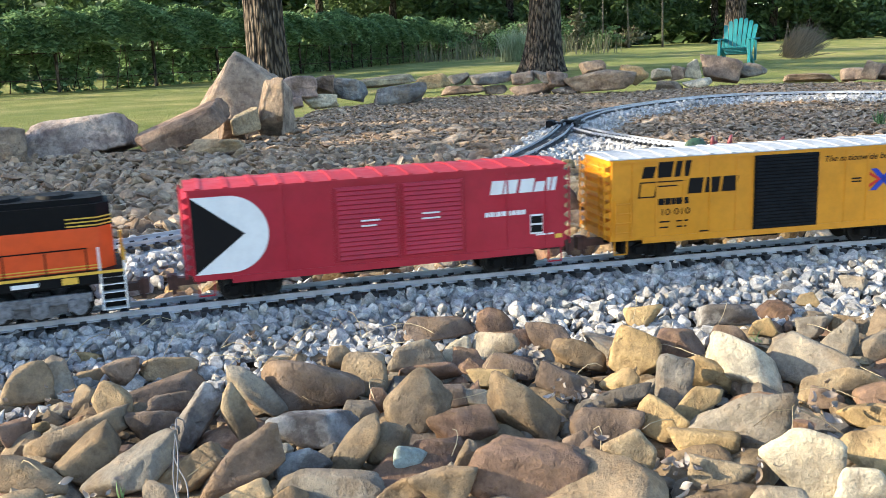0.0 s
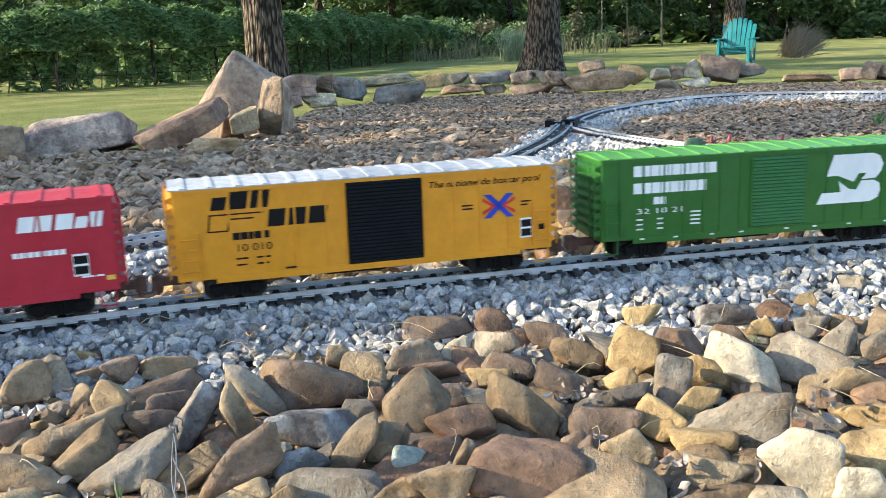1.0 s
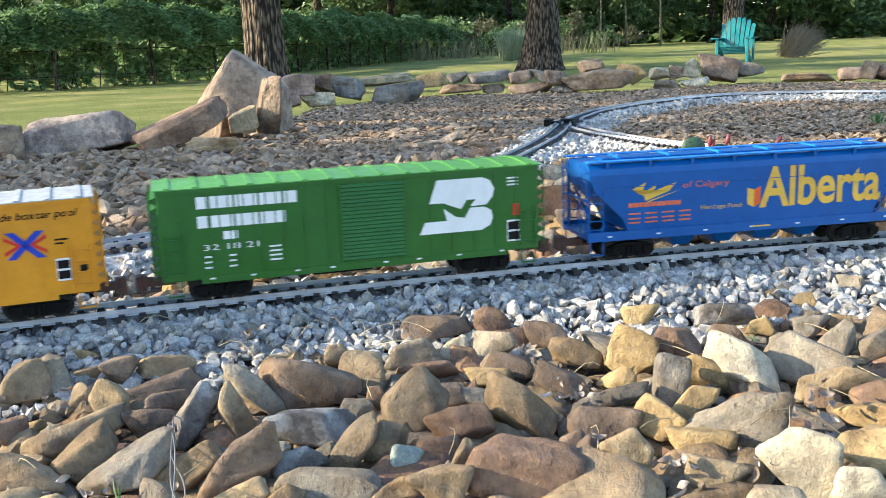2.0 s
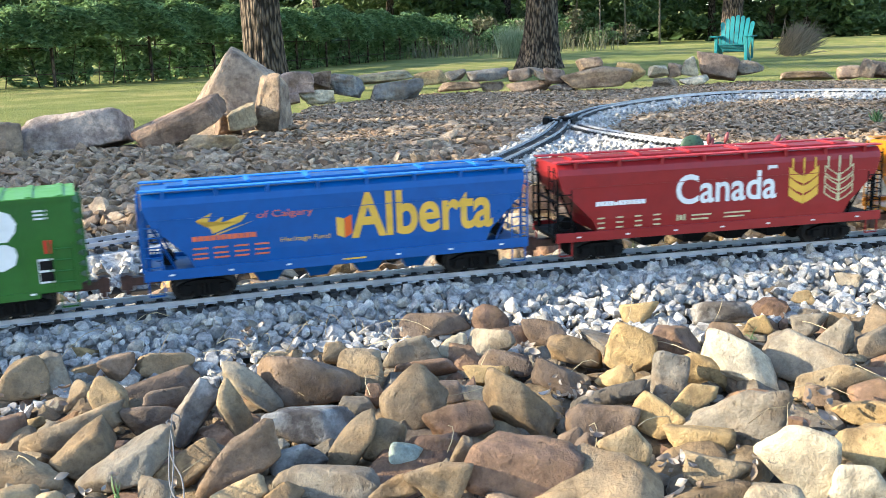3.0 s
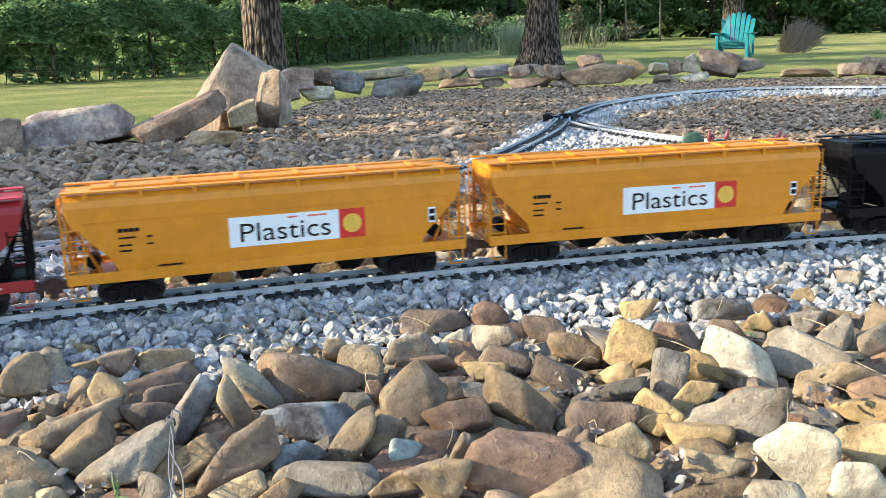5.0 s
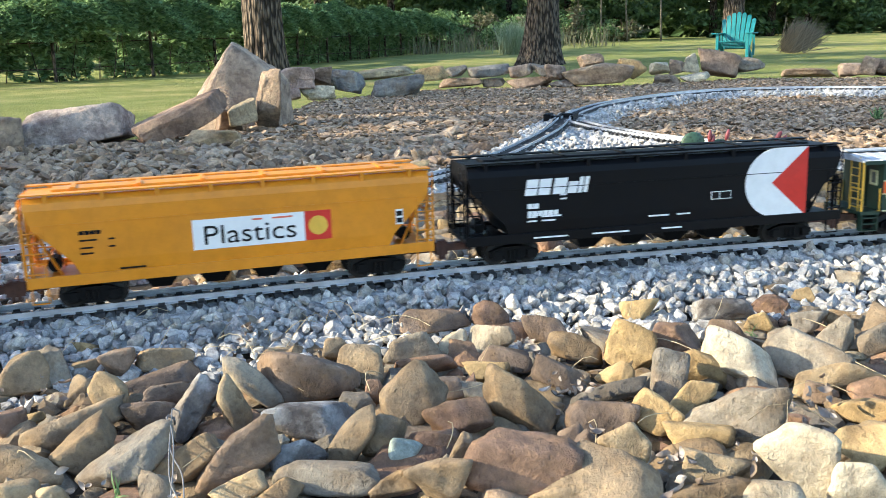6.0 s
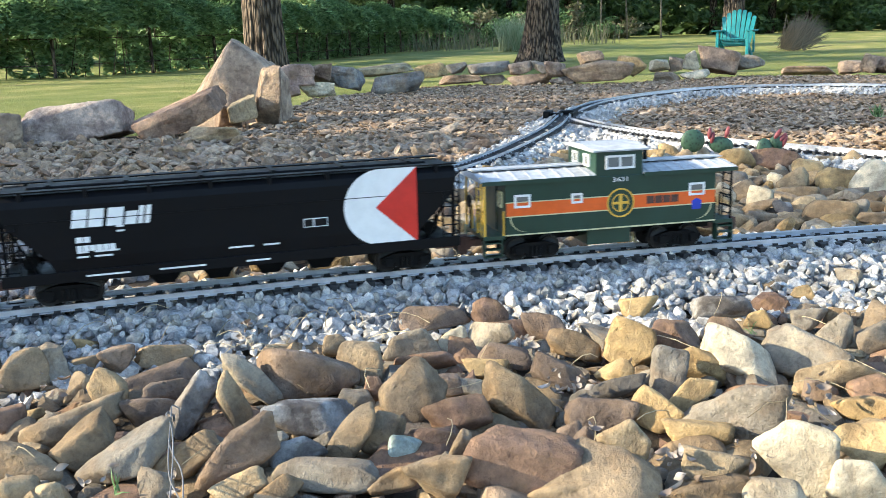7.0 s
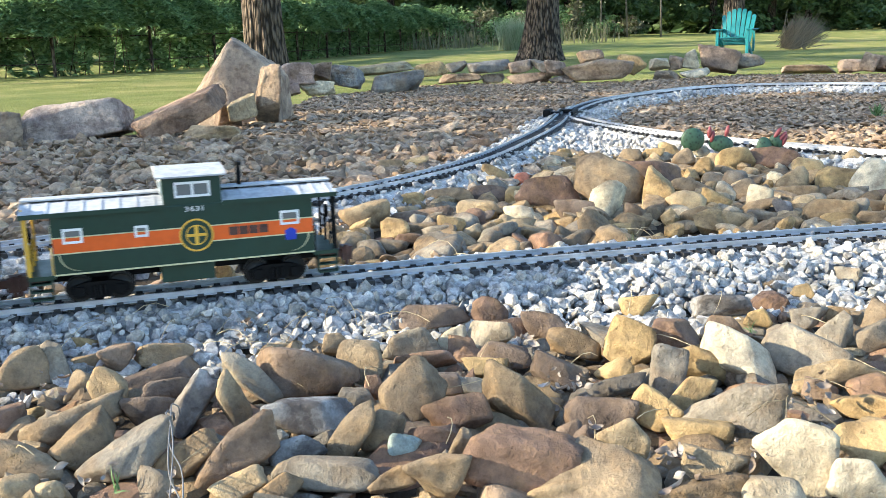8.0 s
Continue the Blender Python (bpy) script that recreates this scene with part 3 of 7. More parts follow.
def place_rocks(rows, seed, where, group, level=3, depth=0.9, wall=None):
    """Rocks lying with their broad face to the bed's edge; each row: place, length, height, lean, wear, stone."""
    rng = random.Random(seed)
    for x, y, z, length, height, lean, worn, kind in rows:
        ob = new("rock", rock_data(kind, rng.randrange(40), level, worn))
        deep = depth * (0.7 * min(length, height) + 0.2 * max(length, height))
        turn = pose(0, 0, 0, (86 if wall else 76) + rng.uniform(-6, 6), 0, math.degrees(math.atan2(-x, y)) + rng.uniform(-8, 8))
        ob.matrix_basis = Matrix.Translation((x, y, z)) @ turn @ Matrix.Rotation(radians(lean), 4, "Z") @ Matrix.Diagonal((length / 2 * (0.99 if wall else 1.04), height / 2 * (1.0 if wall else 1.06), deep / 2, 1))
        if wall:
            ob.name, ob.parent = "stone", wall
            continue
        tagged(ob, ROCK_LABEL[kind] + " " + where, "rock", group)


FRONT_a = [
    (-0.453, 0.981, -0.029, 0.055, 0.045, 0, 0.5, "tan"),
    (-0.426, 0.996, -0.029, 0.048, 0.037, -65, 0.4, "grey"),
    (-0.423, 1.079, -0.037, 0.040, 0.024, 0, 0.6, "ochre"),
    (-0.400, 1.022, -0.039, 0.039, 0.020, 5, 0.6, "tan"),
    (-0.361, 1.016, -0.033, 0.040, 0.035, 0, 0.8, "umber"),
    (-0.316, 1.040, -0.036, 0.064, 0.027, -4, 0.7, "tan"),
    (-0.301, 0.963, -0.035, 0.088, 0.031, 3, 0.7, "umber"),
    (-0.387, 0.955, -0.037, 0.037, 0.020, 32, 0.6, "tan"),
    (-0.337, 0.913, -0.029, 0.048, 0.037, -60, 0.4, "tan"),
    (-0.271, 0.929, -0.037, 0.075, 0.025, 0, 0.6, "umber"),
    (-0.191, 0.922, -0.026, 0.083, 0.027, -43, 0.5, "grey"),
    (-0.203, 0.868, -0.026, 0.059, 0.026, -64, 0.5, "tan")]
FRONT_b = [
    (-0.139, 0.935, -0.026, 0.106, 0.052, -5, 0.5, "umber"),
    (-0.090, 0.976, -0.029, 0.053, 0.046, 0, 0.6, "tan"),
    (-0.034, 1.042, -0.032, 0.068, 0.039, 0, 0.3, "grey"),
    (0.012, 1.057, -0.034, 0.034, 0.033, 0, 0.4, "cream"),
    (-0.019, 0.997, -0.038, 0.069, 0.022, 6, 0.7, "rust"),
    (-0.240, 0.863, -0.027, 0.066, 0.028, 50, 0.3, "slate"),
    (-0.284, 0.869, -0.035, 0.050, 0.029, 0, 0.5, "umber"),
    (-0.346, 0.843, -0.033, 0.100, 0.029, 19, 0.6, "tan"),
    (-0.316, 0.787, -0.029, 0.058, 0.044, 12, 0.2, "tan"),
    (-0.265, 0.751, -0.024, 0.083, 0.040, 40, 0.4, "grey"),
    (-0.402, 0.881, -0.041, 0.025, 0.014, 0, 0.8, "ochre"),
    (-0.412, 0.855, -0.035, 0.032, 0.029, 0, 0.6, "rust")]
FRONT_c = [
    (-0.356, 0.752, -0.032, 0.064, 0.031, -25, 0.6, "tan"),
    (-0.216, 0.754, -0.032, 0.056, 0.030, 34, 0.7, "tan"),
    (-0.176, 0.747, -0.026, 0.091, 0.042, 28, 0.5, "umber"),
    (-0.128, 0.846, -0.035, 0.086, 0.031, -2, 0.2, "slate"),
    (-0.127, 0.765, -0.035, 0.047, 0.028, 22, 0.4, "slate"),
    (-0.081, 0.783, -0.028, 0.064, 0.027, 50, 0.8, "tan"),
    (-0.031, 0.877, -0.024, 0.065, 0.055, 25, 0.5, "tan"),
    (-0.066, 0.908, -0.035, 0.026, 0.029, 0, 0.5, "rust"),
    (-0.086, 0.889, -0.038, 0.037, 0.023, 0, 0.4, "grey"),
    (-0.053, 0.790, -0.031, 0.040, 0.033, 70, 0.5, "tan"),
    (-0.035, 0.771, -0.035, 0.031, 0.028, -40, 0.8, "aqua"),
    (-0.008, 0.787, -0.037, 0.049, 0.025, -8, 0.7, "rust")]
FRONT_d = [
    (-0.099, 0.728, -0.037, 0.087, 0.024, -3, 0.4, "grey"),
    (-0.006, 0.696, -0.031, 0.053, 0.041, 0, 0.3, "tan"),
    (-0.043, 0.716, -0.038, 0.045, 0.021, 10, 0.4, "tan"),
    (-0.164, 0.705, -0.036, 0.044, 0.024, 22, 0.7, "tan"),
    (-0.133, 0.701, -0.038, 0.041, 0.020, 20, 0.7, "tan"),
    (-0.235, 0.698, -0.033, 0.040, 0.029, 45, 0.6, "grey"),
    (-0.349, 0.712, -0.038, 0.043, 0.024, 0, 0.5, "tan"),
    (-0.317, 0.710, -0.039, 0.032, 0.019, 0, 0.4, "tan"),
    (0.003, 0.920, -0.037, 0.036, 0.025, 0, 0.5, "umber"),
    (0.017, 0.921, -0.039, 0.051, 0.020, -3, 0.6, "grey"),
    (0.067, 0.850, -0.025, 0.080, 0.040, -36, 0.5, "tan"),
    (0.012, 0.830, -0.032, 0.061, 0.035, 14, 0.3, "rust")]
FRONT_e = [
    (0.063, 0.711, -0.022, 0.088, 0.059, -24, 0.4, "rust"),
    (0.013, 0.750, -0.032, 0.039, 0.021, 72, 0.6, "tan"),
    (0.054, 1.050, -0.031, 0.056, 0.039, 0, 0.5, "grey"),
    (0.069, 1.008, -0.037, 0.057, 0.025, -10, 0.6, "umber"),
    (0.045, 0.971, -0.038, 0.051, 0.023, -3, 0.5, "ochre"),
    (0.120, 1.092, -0.033, 0.054, 0.035, -5, 0.5, "umber"),
    (0.084, 1.107, -0.032, 0.050, 0.030, -35, 0.5, "rust"),
    (0.149, 1.019, -0.032, 0.068, 0.031, -22, 0.6, "tan"),
    (0.121, 0.935, -0.033, 0.063, 0.035, -12, 0.5, "umber"),
    (0.208, 1.011, -0.025, 0.057, 0.054, -10, 0.4, "ochre"),
    (0.177, 0.933, -0.032, 0.037, 0.034, 60, 0.5, "ochre"),
    (0.264, 1.038, -0.031, 0.058, 0.040, 0, 0.5, "rust")]
FRONT_f = [
    (0.224, 0.911, -0.026, 0.056, 0.039, 68, 0.7, "grey"),
    (0.268, 0.942, -0.032, 0.056, 0.036, -12, 0.5, "ochre"),
    (0.231, 0.859, -0.031, 0.061, 0.025, 40, 0.4, "ochre"),
    (0.309, 0.943, -0.024, 0.084, 0.057, -8, 0.3, "cream"),
    (0.384, 0.961, -0.027, 0.091, 0.048, -10, 0.3, "grey"),
    (0.396, 0.900, -0.031, 0.098, 0.034, 18, 0.5, "tan"),
    (0.412, 0.870, -0.035, 0.041, 0.028, 20, 0.6, "rust"),
    (0.162, 0.894, -0.037, 0.079, 0.023, 12, 0.5, "grey"),
    (0.146, 0.832, -0.034, 0.069, 0.031, 6, 0.5, "umber"),
    (0.196, 0.832, -0.033, 0.048, 0.033, -22, 0.6, "ochre"),
    (0.260, 0.805, -0.026, 0.096, 0.053, 4, 0.4, "grey"),
    (0.219, 0.778, -0.036, 0.060, 0.029, -3, 0.7, "ochre")]
FRONT_g = [
    (0.149, 0.729, -0.027, 0.055, 0.044, -50, 0.4, "tan"),
    (0.216, 0.713, -0.034, 0.058, 0.030, -16, 0.3, "tan"),
    (0.287, 0.714, -0.024, 0.071, 0.053, -32, 0.6, "cream"),
    (0.354, 0.748, -0.029, 0.058, 0.043, -16, 0.7, "ochre"),
    (0.390, 0.832, -0.037, 0.059, 0.024, 4, 0.6, "ochre"),
    (0.320, 0.675, -0.032, 0.055, 0.038, 0, 0.7, "cream"),
    (0.249, 0.667, -0.036, 0.051, 0.028, -8, 0.8, "cream"),
    (0.097, 0.690, -0.040, 0.080, 0.019, 2, 0.3, "tan"),
    (0.201, 0.680, -0.038, 0.071, 0.023, 6, 0.4, "tan"),
    (0.110, 0.783, -0.036, 0.026, 0.029, 0, 0.4, "umber"),
    (0.252, 1.179, -0.035, 0.049, 0.029, 0, 0.5, "ochre"),
    (0.352, 1.151, -0.033, 0.079, 0.034, 5, 0.6, "slate")]
FRONT_h = [
    (0.386, 1.123, -0.038, 0.035, 0.023, 0, 0.5, "ochre"),
    (0.337, 1.077, -0.036, 0.053, 0.027, 0, 0.5, "umber"),
    (0.443, 1.110, -0.036, 0.042, 0.029, 0, 0.5, "grey"),
    (0.443, 1.028, -0.031, 0.046, 0.039, 30, 0.3, "grey"),
    (0.508, 1.087, -0.030, 0.048, 0.040, 22, 0.4, "tan"),
    (0.673, 1.427, -0.033, 0.052, 0.035, 0, 0.5, "ochre"),
    (0.548, 1.380, -0.037, 0.034, 0.025, 0, 0.5, "ochre"),
    (0.569, 1.295, -0.036, 0.036, 0.028, 0, 0.4, "grey"),
    (0.485, 1.239, -0.039, 0.032, 0.020, 0, 0.4, "ochre"),
    (0.448, 1.274, -0.040, 0.031, 0.019, 0, 0.4, "tan"),
    (-0.009, 1.146, -0.033, 0.087, 0.035, 0, 0.4, "umber"),
    (0.061, 1.147, -0.030, 0.051, 0.038, -32, 0.4, "rust")]
FRONT_i = [
    (-0.246, 1.144, -0.034, 0.042, 0.032, 0, 0.4, "grey"),
    (-0.239, 1.218, -0.039, 0.030, 0.021, 0, 0.5, "tan"),
    (0.122, 0.761, -0.035, 0.029, 0.029, -30, 0.4, "umber"),
    (0.367, 0.882, -0.038, 0.033, 0.022, 0, 0.5, "umber"),
    (-0.118, 1.053, -0.036, 0.039, 0.029, 0, 0.5, "tan"),
    (0.482, 1.016, -0.033, 0.044, 0.031, 30, 0.4, "grey"),
    (0.480, 1.117, -0.037, 0.030, 0.025, 0, 0.4, "tan")]
MIDDLE_a = [
    (-0.138, 1.795, -0.026, 0.097, 0.052, 12, 0.7, "tan"),
    (-0.068, 1.998, -0.034, 0.076, 0.033, 5, 0.7, "ochre"),
    (-0.064, 1.913, -0.038, 0.059, 0.021, 8, 0.6, "tan"),
    (-0.031, 1.824, -0.034, 0.118, 0.031, 8, 0.6, "umber"),
    (-0.078, 1.686, -0.029, 0.053, 0.045, 0, 0.3, "ochre"),
    (-0.033, 1.713, -0.037, 0.064, 0.025, 3, 0.5, "tan"),
    (0.032, 2.009, -0.030, 0.089, 0.043, 3, 0.6, "tan"),
    (-0.006, 2.011, -0.033, 0.050, 0.036, 0, 0.5, "tan"),
    (0.081, 1.879, -0.032, 0.088, 0.038, 0, 0.4, "tan"),
    (0.077, 1.793, -0.036, 0.060, 0.028, 5, 0.6, "umber"),
    (0.022, 1.717, -0.030, 0.054, 0.039, -30, 0.6, "ochre"),
    (0.001, 1.674, -0.035, 0.062, 0.028, 12, 0.6, "grey")]
MIDDLE_b = [
    (0.079, 1.693, -0.037, 0.053, 0.022, 15, 0.5, "tan"),
    (0.102, 1.708, -0.035, 0.033, 0.031, 0, 0.5, "ochre"),
    (0.138, 1.703, -0.035, 0.076, 0.031, 0, 0.5, "tan"),
    (0.154, 1.818, -0.034, 0.059, 0.033, 0, 0.3, "cream"),
    (0.113, 2.034, -0.030, 0.099, 0.041, -8, 0.6, "umber"),
    (0.076, 2.238, -0.032, 0.037, 0.037, 0, 0.3, "cream"),
    (0.144, 2.292, -0.029, 0.084, 0.044, -15, 0.3, "ochre"),
    (0.123, 2.405, -0.034, 0.060, 0.031, 0, 0.4, "tan"),
    (0.201, 2.279, -0.035, 0.041, 0.030, 10, 0.6, "brick"),
    (0.171, 2.008, -0.030, 0.057, 0.043, 0, 0.3, "ochre"),
    (0.230, 1.960, -0.019, 0.138, 0.070, -6, 0.5, "rust"),
    (0.304, 2.128, -0.035, 0.068, 0.030, 8, 0.5, "tan")]
MIDDLE_c = [
    (0.313, 2.019, -0.034, 0.039, 0.031, 0, 0.5, "tan"),
    (0.263, 1.799, -0.029, 0.084, 0.045, 0, 0.5, "umber"),
    (0.323, 2.305, -0.035, 0.085, 0.027, 10, 0.5, "tan"),
    (0.350, 1.941, 0.003, 0.157, 0.106, -38, 0.2, "tan"),
    (0.318, 1.797, -0.013, 0.086, 0.064, 84, 0.5, "cream"),
    (0.444, 1.909, -0.011, 0.093, 0.066, 74, 0.3, "ochre"),
    (0.491, 2.229, -0.024, 0.148, 0.058, 0, 0.5, "rust"),
    (0.366, 1.766, -0.030, 0.042, 0.042, 0, 0.4, "umber"),
    (0.485, 1.846, -0.024, 0.073, 0.051, -35, 0.5, "tan"),
    (0.554, 2.064, -0.032, 0.096, 0.032, -15, 0.5, "tan"),
    (0.479, 1.750, -0.032, 0.055, 0.036, -10, 0.5, "tan"),
    (0.551, 1.883, -0.030, 0.065, 0.038, -25, 0.5, "ochre")]
MIDDLE_d = [
    (0.514, 1.763, -0.031, 0.044, 0.038, 20, 0.5, "tan"),
    (0.537, 1.708, -0.034, 0.051, 0.031, -10, 0.3, "tan"),
    (0.650, 1.909, -0.028, 0.052, 0.048, 0, 0.7, "cream"),
    (0.643, 1.996, -0.029, 0.062, 0.043, 20, 0.5, "tan"),
    (0.608, 1.999, -0.032, 0.050, 0.031, -35, 0.3, "cream"),
    (0.671, 2.146, -0.030, 0.054, 0.043, 0, 0.4, "grey"),
    (0.645, 2.188, -0.035, 0.068, 0.029, -10, 0.4, "grey"),
    (0.716, 2.185, -0.037, 0.047, 0.026, 0, 0.4, "cream"),
    (0.754, 2.116, -0.030, 0.038, 0.043, 0, 0.5, "cream"),
    (0.780, 2.087, -0.026, 0.072, 0.050, 18, 0.3, "tan"),
    (0.756, 1.994, -0.035, 0.093, 0.029, 3, 0.6, "tan"),
    (0.631, 1.850, -0.036, 0.069, 0.024, 12, 0.5, "tan")]
MIDDLE_e = [
    (0.607, 1.763, -0.039, 0.059, 0.021, 0, 0.6, "grey"),
    (0.656, 1.797, -0.033, 0.039, 0.034, 0, 0.6, "slate"),
    (0.746, 1.889, -0.035, 0.066, 0.029, 0, 0.5, "grey"),
    (0.727, 1.747, -0.029, 0.096, 0.044, 5, 0.4, "tan"),
    (0.726, 1.704, -0.037, 0.064, 0.025, 5, 0.6, "ochre"),
    (0.774, 1.746, -0.029, 0.044, 0.044, 0, 0.5, "grey"),
    (0.840, 1.953, -0.037, 0.091, 0.023, 8, 0.6, "grey"),
    (0.863, 2.213, -0.024, 0.076, 0.058, -5, 0.4, "ochre"),
    (0.987, 2.390, -0.032, 0.079, 0.037, -5, 0.4, "grey"),
    (0.888, 2.077, -0.025, 0.111, 0.054, 0, 0.3, "ochre"),
    (0.913, 1.988, -0.013, 0.078, 0.088, -25, 0.4, "cream"),
    (1.033, 2.365, -0.026, 0.059, 0.051, 30, 0.4, "tan")]
MIDDLE_f = [
    (1.000, 2.698, -0.032, 0.083, 0.038, 0, 0.7, "ochre"),
    (0.849, 2.394, -0.023, 0.148, 0.060, 0, 0.6, "rust"),
    (0.749, 2.391, -0.021, 0.099, 0.062, 12, 0.2, "ochre"),
    (0.724, 2.486, -0.032, 0.047, 0.038, 0, 0.4, "tan"),
    (0.716, 2.650, -0.031, 0.081, 0.041, 3, 0.4, "cream"),
    (0.636, 2.491, -0.028, 0.065, 0.044, 20, 0.3, "tan"),
    (0.525, 2.597, -0.030, 0.061, 0.043, 0, 0.3, "tan"),
    (0.588, 2.605, -0.031, 0.065, 0.040, 0, 0.4, "ochre"),
    (0.651, 2.669, -0.028, 0.066, 0.047, 0, 0.5, "ochre"),
    (0.654, 2.335, -0.028, 0.050, 0.039, 60, 0.5, "ochre"),
    (0.899, 1.941, -0.037, 0.049, 0.026, 0, 0.5, "rust"),
    (0.836, 1.813, -0.036, 0.057, 0.028, 0, 0.5, "tan")]
MIDDLE_g = [
    (0.789, 1.707, -0.037, 0.057, 0.025, 0, 0.5, "tan"),
    (0.343, 2.676, -0.036, 0.051, 0.027, 0, 0.4, "tan"),
    (0.380, 2.586, -0.037, 0.064, 0.026, 0, 0.4, "tan"),
    (0.239, 2.583, -0.035, 0.058, 0.029, 0, 0.4, "ochre"),
    (-0.059, 2.603, -0.034, 0.080, 0.031, 8, 0.4, "ochre"),
    (-0.128, 2.597, -0.035, 0.077, 0.031, 0, 0.5, "tan"),
    (0.122, 2.980, -0.032, 0.091, 0.039, 0, 0.6, "umber"),
    (0.372, 1.952, -0.024, 0.047, 0.058, 0, 0.4, "umber")]
WALL_a = [
    (-1.396, 3.700, 0.008, 0.475, 0.168, 2, 0.3, "long"),
    (-1.562, 3.500, -0.001, 0.123, 0.160, 0, 0.4, "wall"),
    (-0.985, 3.730, 0.031, 0.365, 0.130, 16, 0.5, "log"),
    (-0.809, 3.450, -0.025, 0.230, 0.077, -3, 0.6, "tan"),
    (-0.798, 4.000, 0.031, 0.126, 0.126, 0, 0.5, "tan"),
    (-0.855, 4.000, -0.011, 0.112, 0.117, 0, 0.4, "umber"),
    (-0.698, 4.060, 0.083, 0.245, 0.108, 82, 0.3, "wall"),
    (-0.864, 5.950, 0.087, 0.262, 0.138, 0, 0.3, "pink"),
    (-0.703, 6.050, 0.086, 0.140, 0.126, 0, 0.4, "wall"),
    (-0.876, 5.850, -0.002, 0.149, 0.075, 0, 0.4, "pink"),
    (-0.718, 5.950, -0.002, 0.221, 0.090, 4, 0.4, "cream"),
    (-0.561, 6.200, 0.047, 0.230, 0.136, -8, 0.2, "blue")]
WALL_b = [
    (-0.371, 6.500, 0.092, 0.489, 0.090, 3, 0.1, "moss"),
    (-0.237, 6.150, 0.009, 0.350, 0.121, 7, 0.1, "blue"),
    (-0.026, 6.600, 0.071, 0.244, 0.107, 0, 0.2, "ochre"),
    (0.149, 6.744, 0.077, 0.156, 0.086, 0, 0.2, "grey"),
    (0.380, 6.751, 0.074, 0.312, 0.094, 0, 0.1, "blue"),
    (0.179, 6.747, -0.001, 0.321, 0.067, 0, 0.2, "wall"),
    (0.402, 6.748, -0.007, 0.164, 0.063, 0, 0.2, "wall"),
    (0.653, 6.718, -0.016, 0.328, 0.086, 0, 0.1, "wall"),
    (0.593, 6.727, 0.069, 0.171, 0.101, 0, 0.3, "wall"),
    (0.746, 6.674, 0.071, 0.178, 0.093, 0, 0.3, "grey"),
    (0.885, 6.607, -0.021, 0.230, 0.069, 0, 0.1, "slate"),
    (0.812, 6.642, 0.055, 0.169, 0.108, 0, 0.3, "wall")]
WALL_c = [
    (1.083, 6.800, 0.119, 0.181, 0.094, 0, 0.5, "wall"),
    (1.101, 6.573, 0.038, 0.480, 0.145, 4, 0.3, "wall"),
    (1.351, 6.700, 0.077, 0.202, 0.147, -48, 0.2, "ochre"),
    (1.572, 6.800, 0.056, 0.150, 0.095, 0, 0.3, "cream"),
    (1.695, 6.850, 0.059, 0.111, 0.111, 0, 0.3, "wall"),
    (1.798, 6.850, 0.076, 0.127, 0.151, 0, 0.3, "cream"),
    (1.806, 6.750, -0.010, 0.212, 0.071, 0, 0.4, "cream"),
    (1.610, 6.750, -0.020, 0.188, 0.071, 0, 0.3, "wall"),
    (2.018, 6.950, 0.071, 0.322, 0.177, -10, 0.3, "wall"),
    (2.256, 7.000, 0.055, 0.227, 0.114, 0, 0.4, "grey"),
    (2.763, 7.200, -0.025, 0.393, 0.059, 0, 0.2, "wall"),
    (2.974, 6.950, 0.002, 0.186, 0.097, 0, 0.4, "wall")]
WALL_d = [
    (2.991, 6.700, 0.025, 0.148, 0.124, 70, 0.4, "wall"),
    (3.084, 6.700, 0.026, 0.156, 0.124, 0, 0.4, "wall")]


for i, rows in enumerate((FRONT_a, FRONT_b, FRONT_c, FRONT_d, FRONT_e, FRONT_f, FRONT_g, FRONT_h, FRONT_i)):
    place_rocks(rows, 20 + i, "piled beside the track", "rocks in front of the track", 4)
for i, rows in enumerate((MIDDLE_a, MIDDLE_b, MIDDLE_c, MIDDLE_d, MIDDLE_e, MIDDLE_f, MIDDLE_g)):
    place_rocks(rows, 40 + i, "between the tracks", "rocks between the tracks", 3)
GARDEN_WALL = tagged(new("garden_wall"), "low dry-laid wall of rough brown and grey sandstone blocks", "wall", kind="structure")
for i, rows in enumerate((WALL_a, WALL_b, WALL_c, WALL_d)):
    place_rocks(rows, 60 + i, "in the low garden wall", "rocks of the garden wall", 5 if i == 0 else 4, 1.3, GARDEN_WALL)


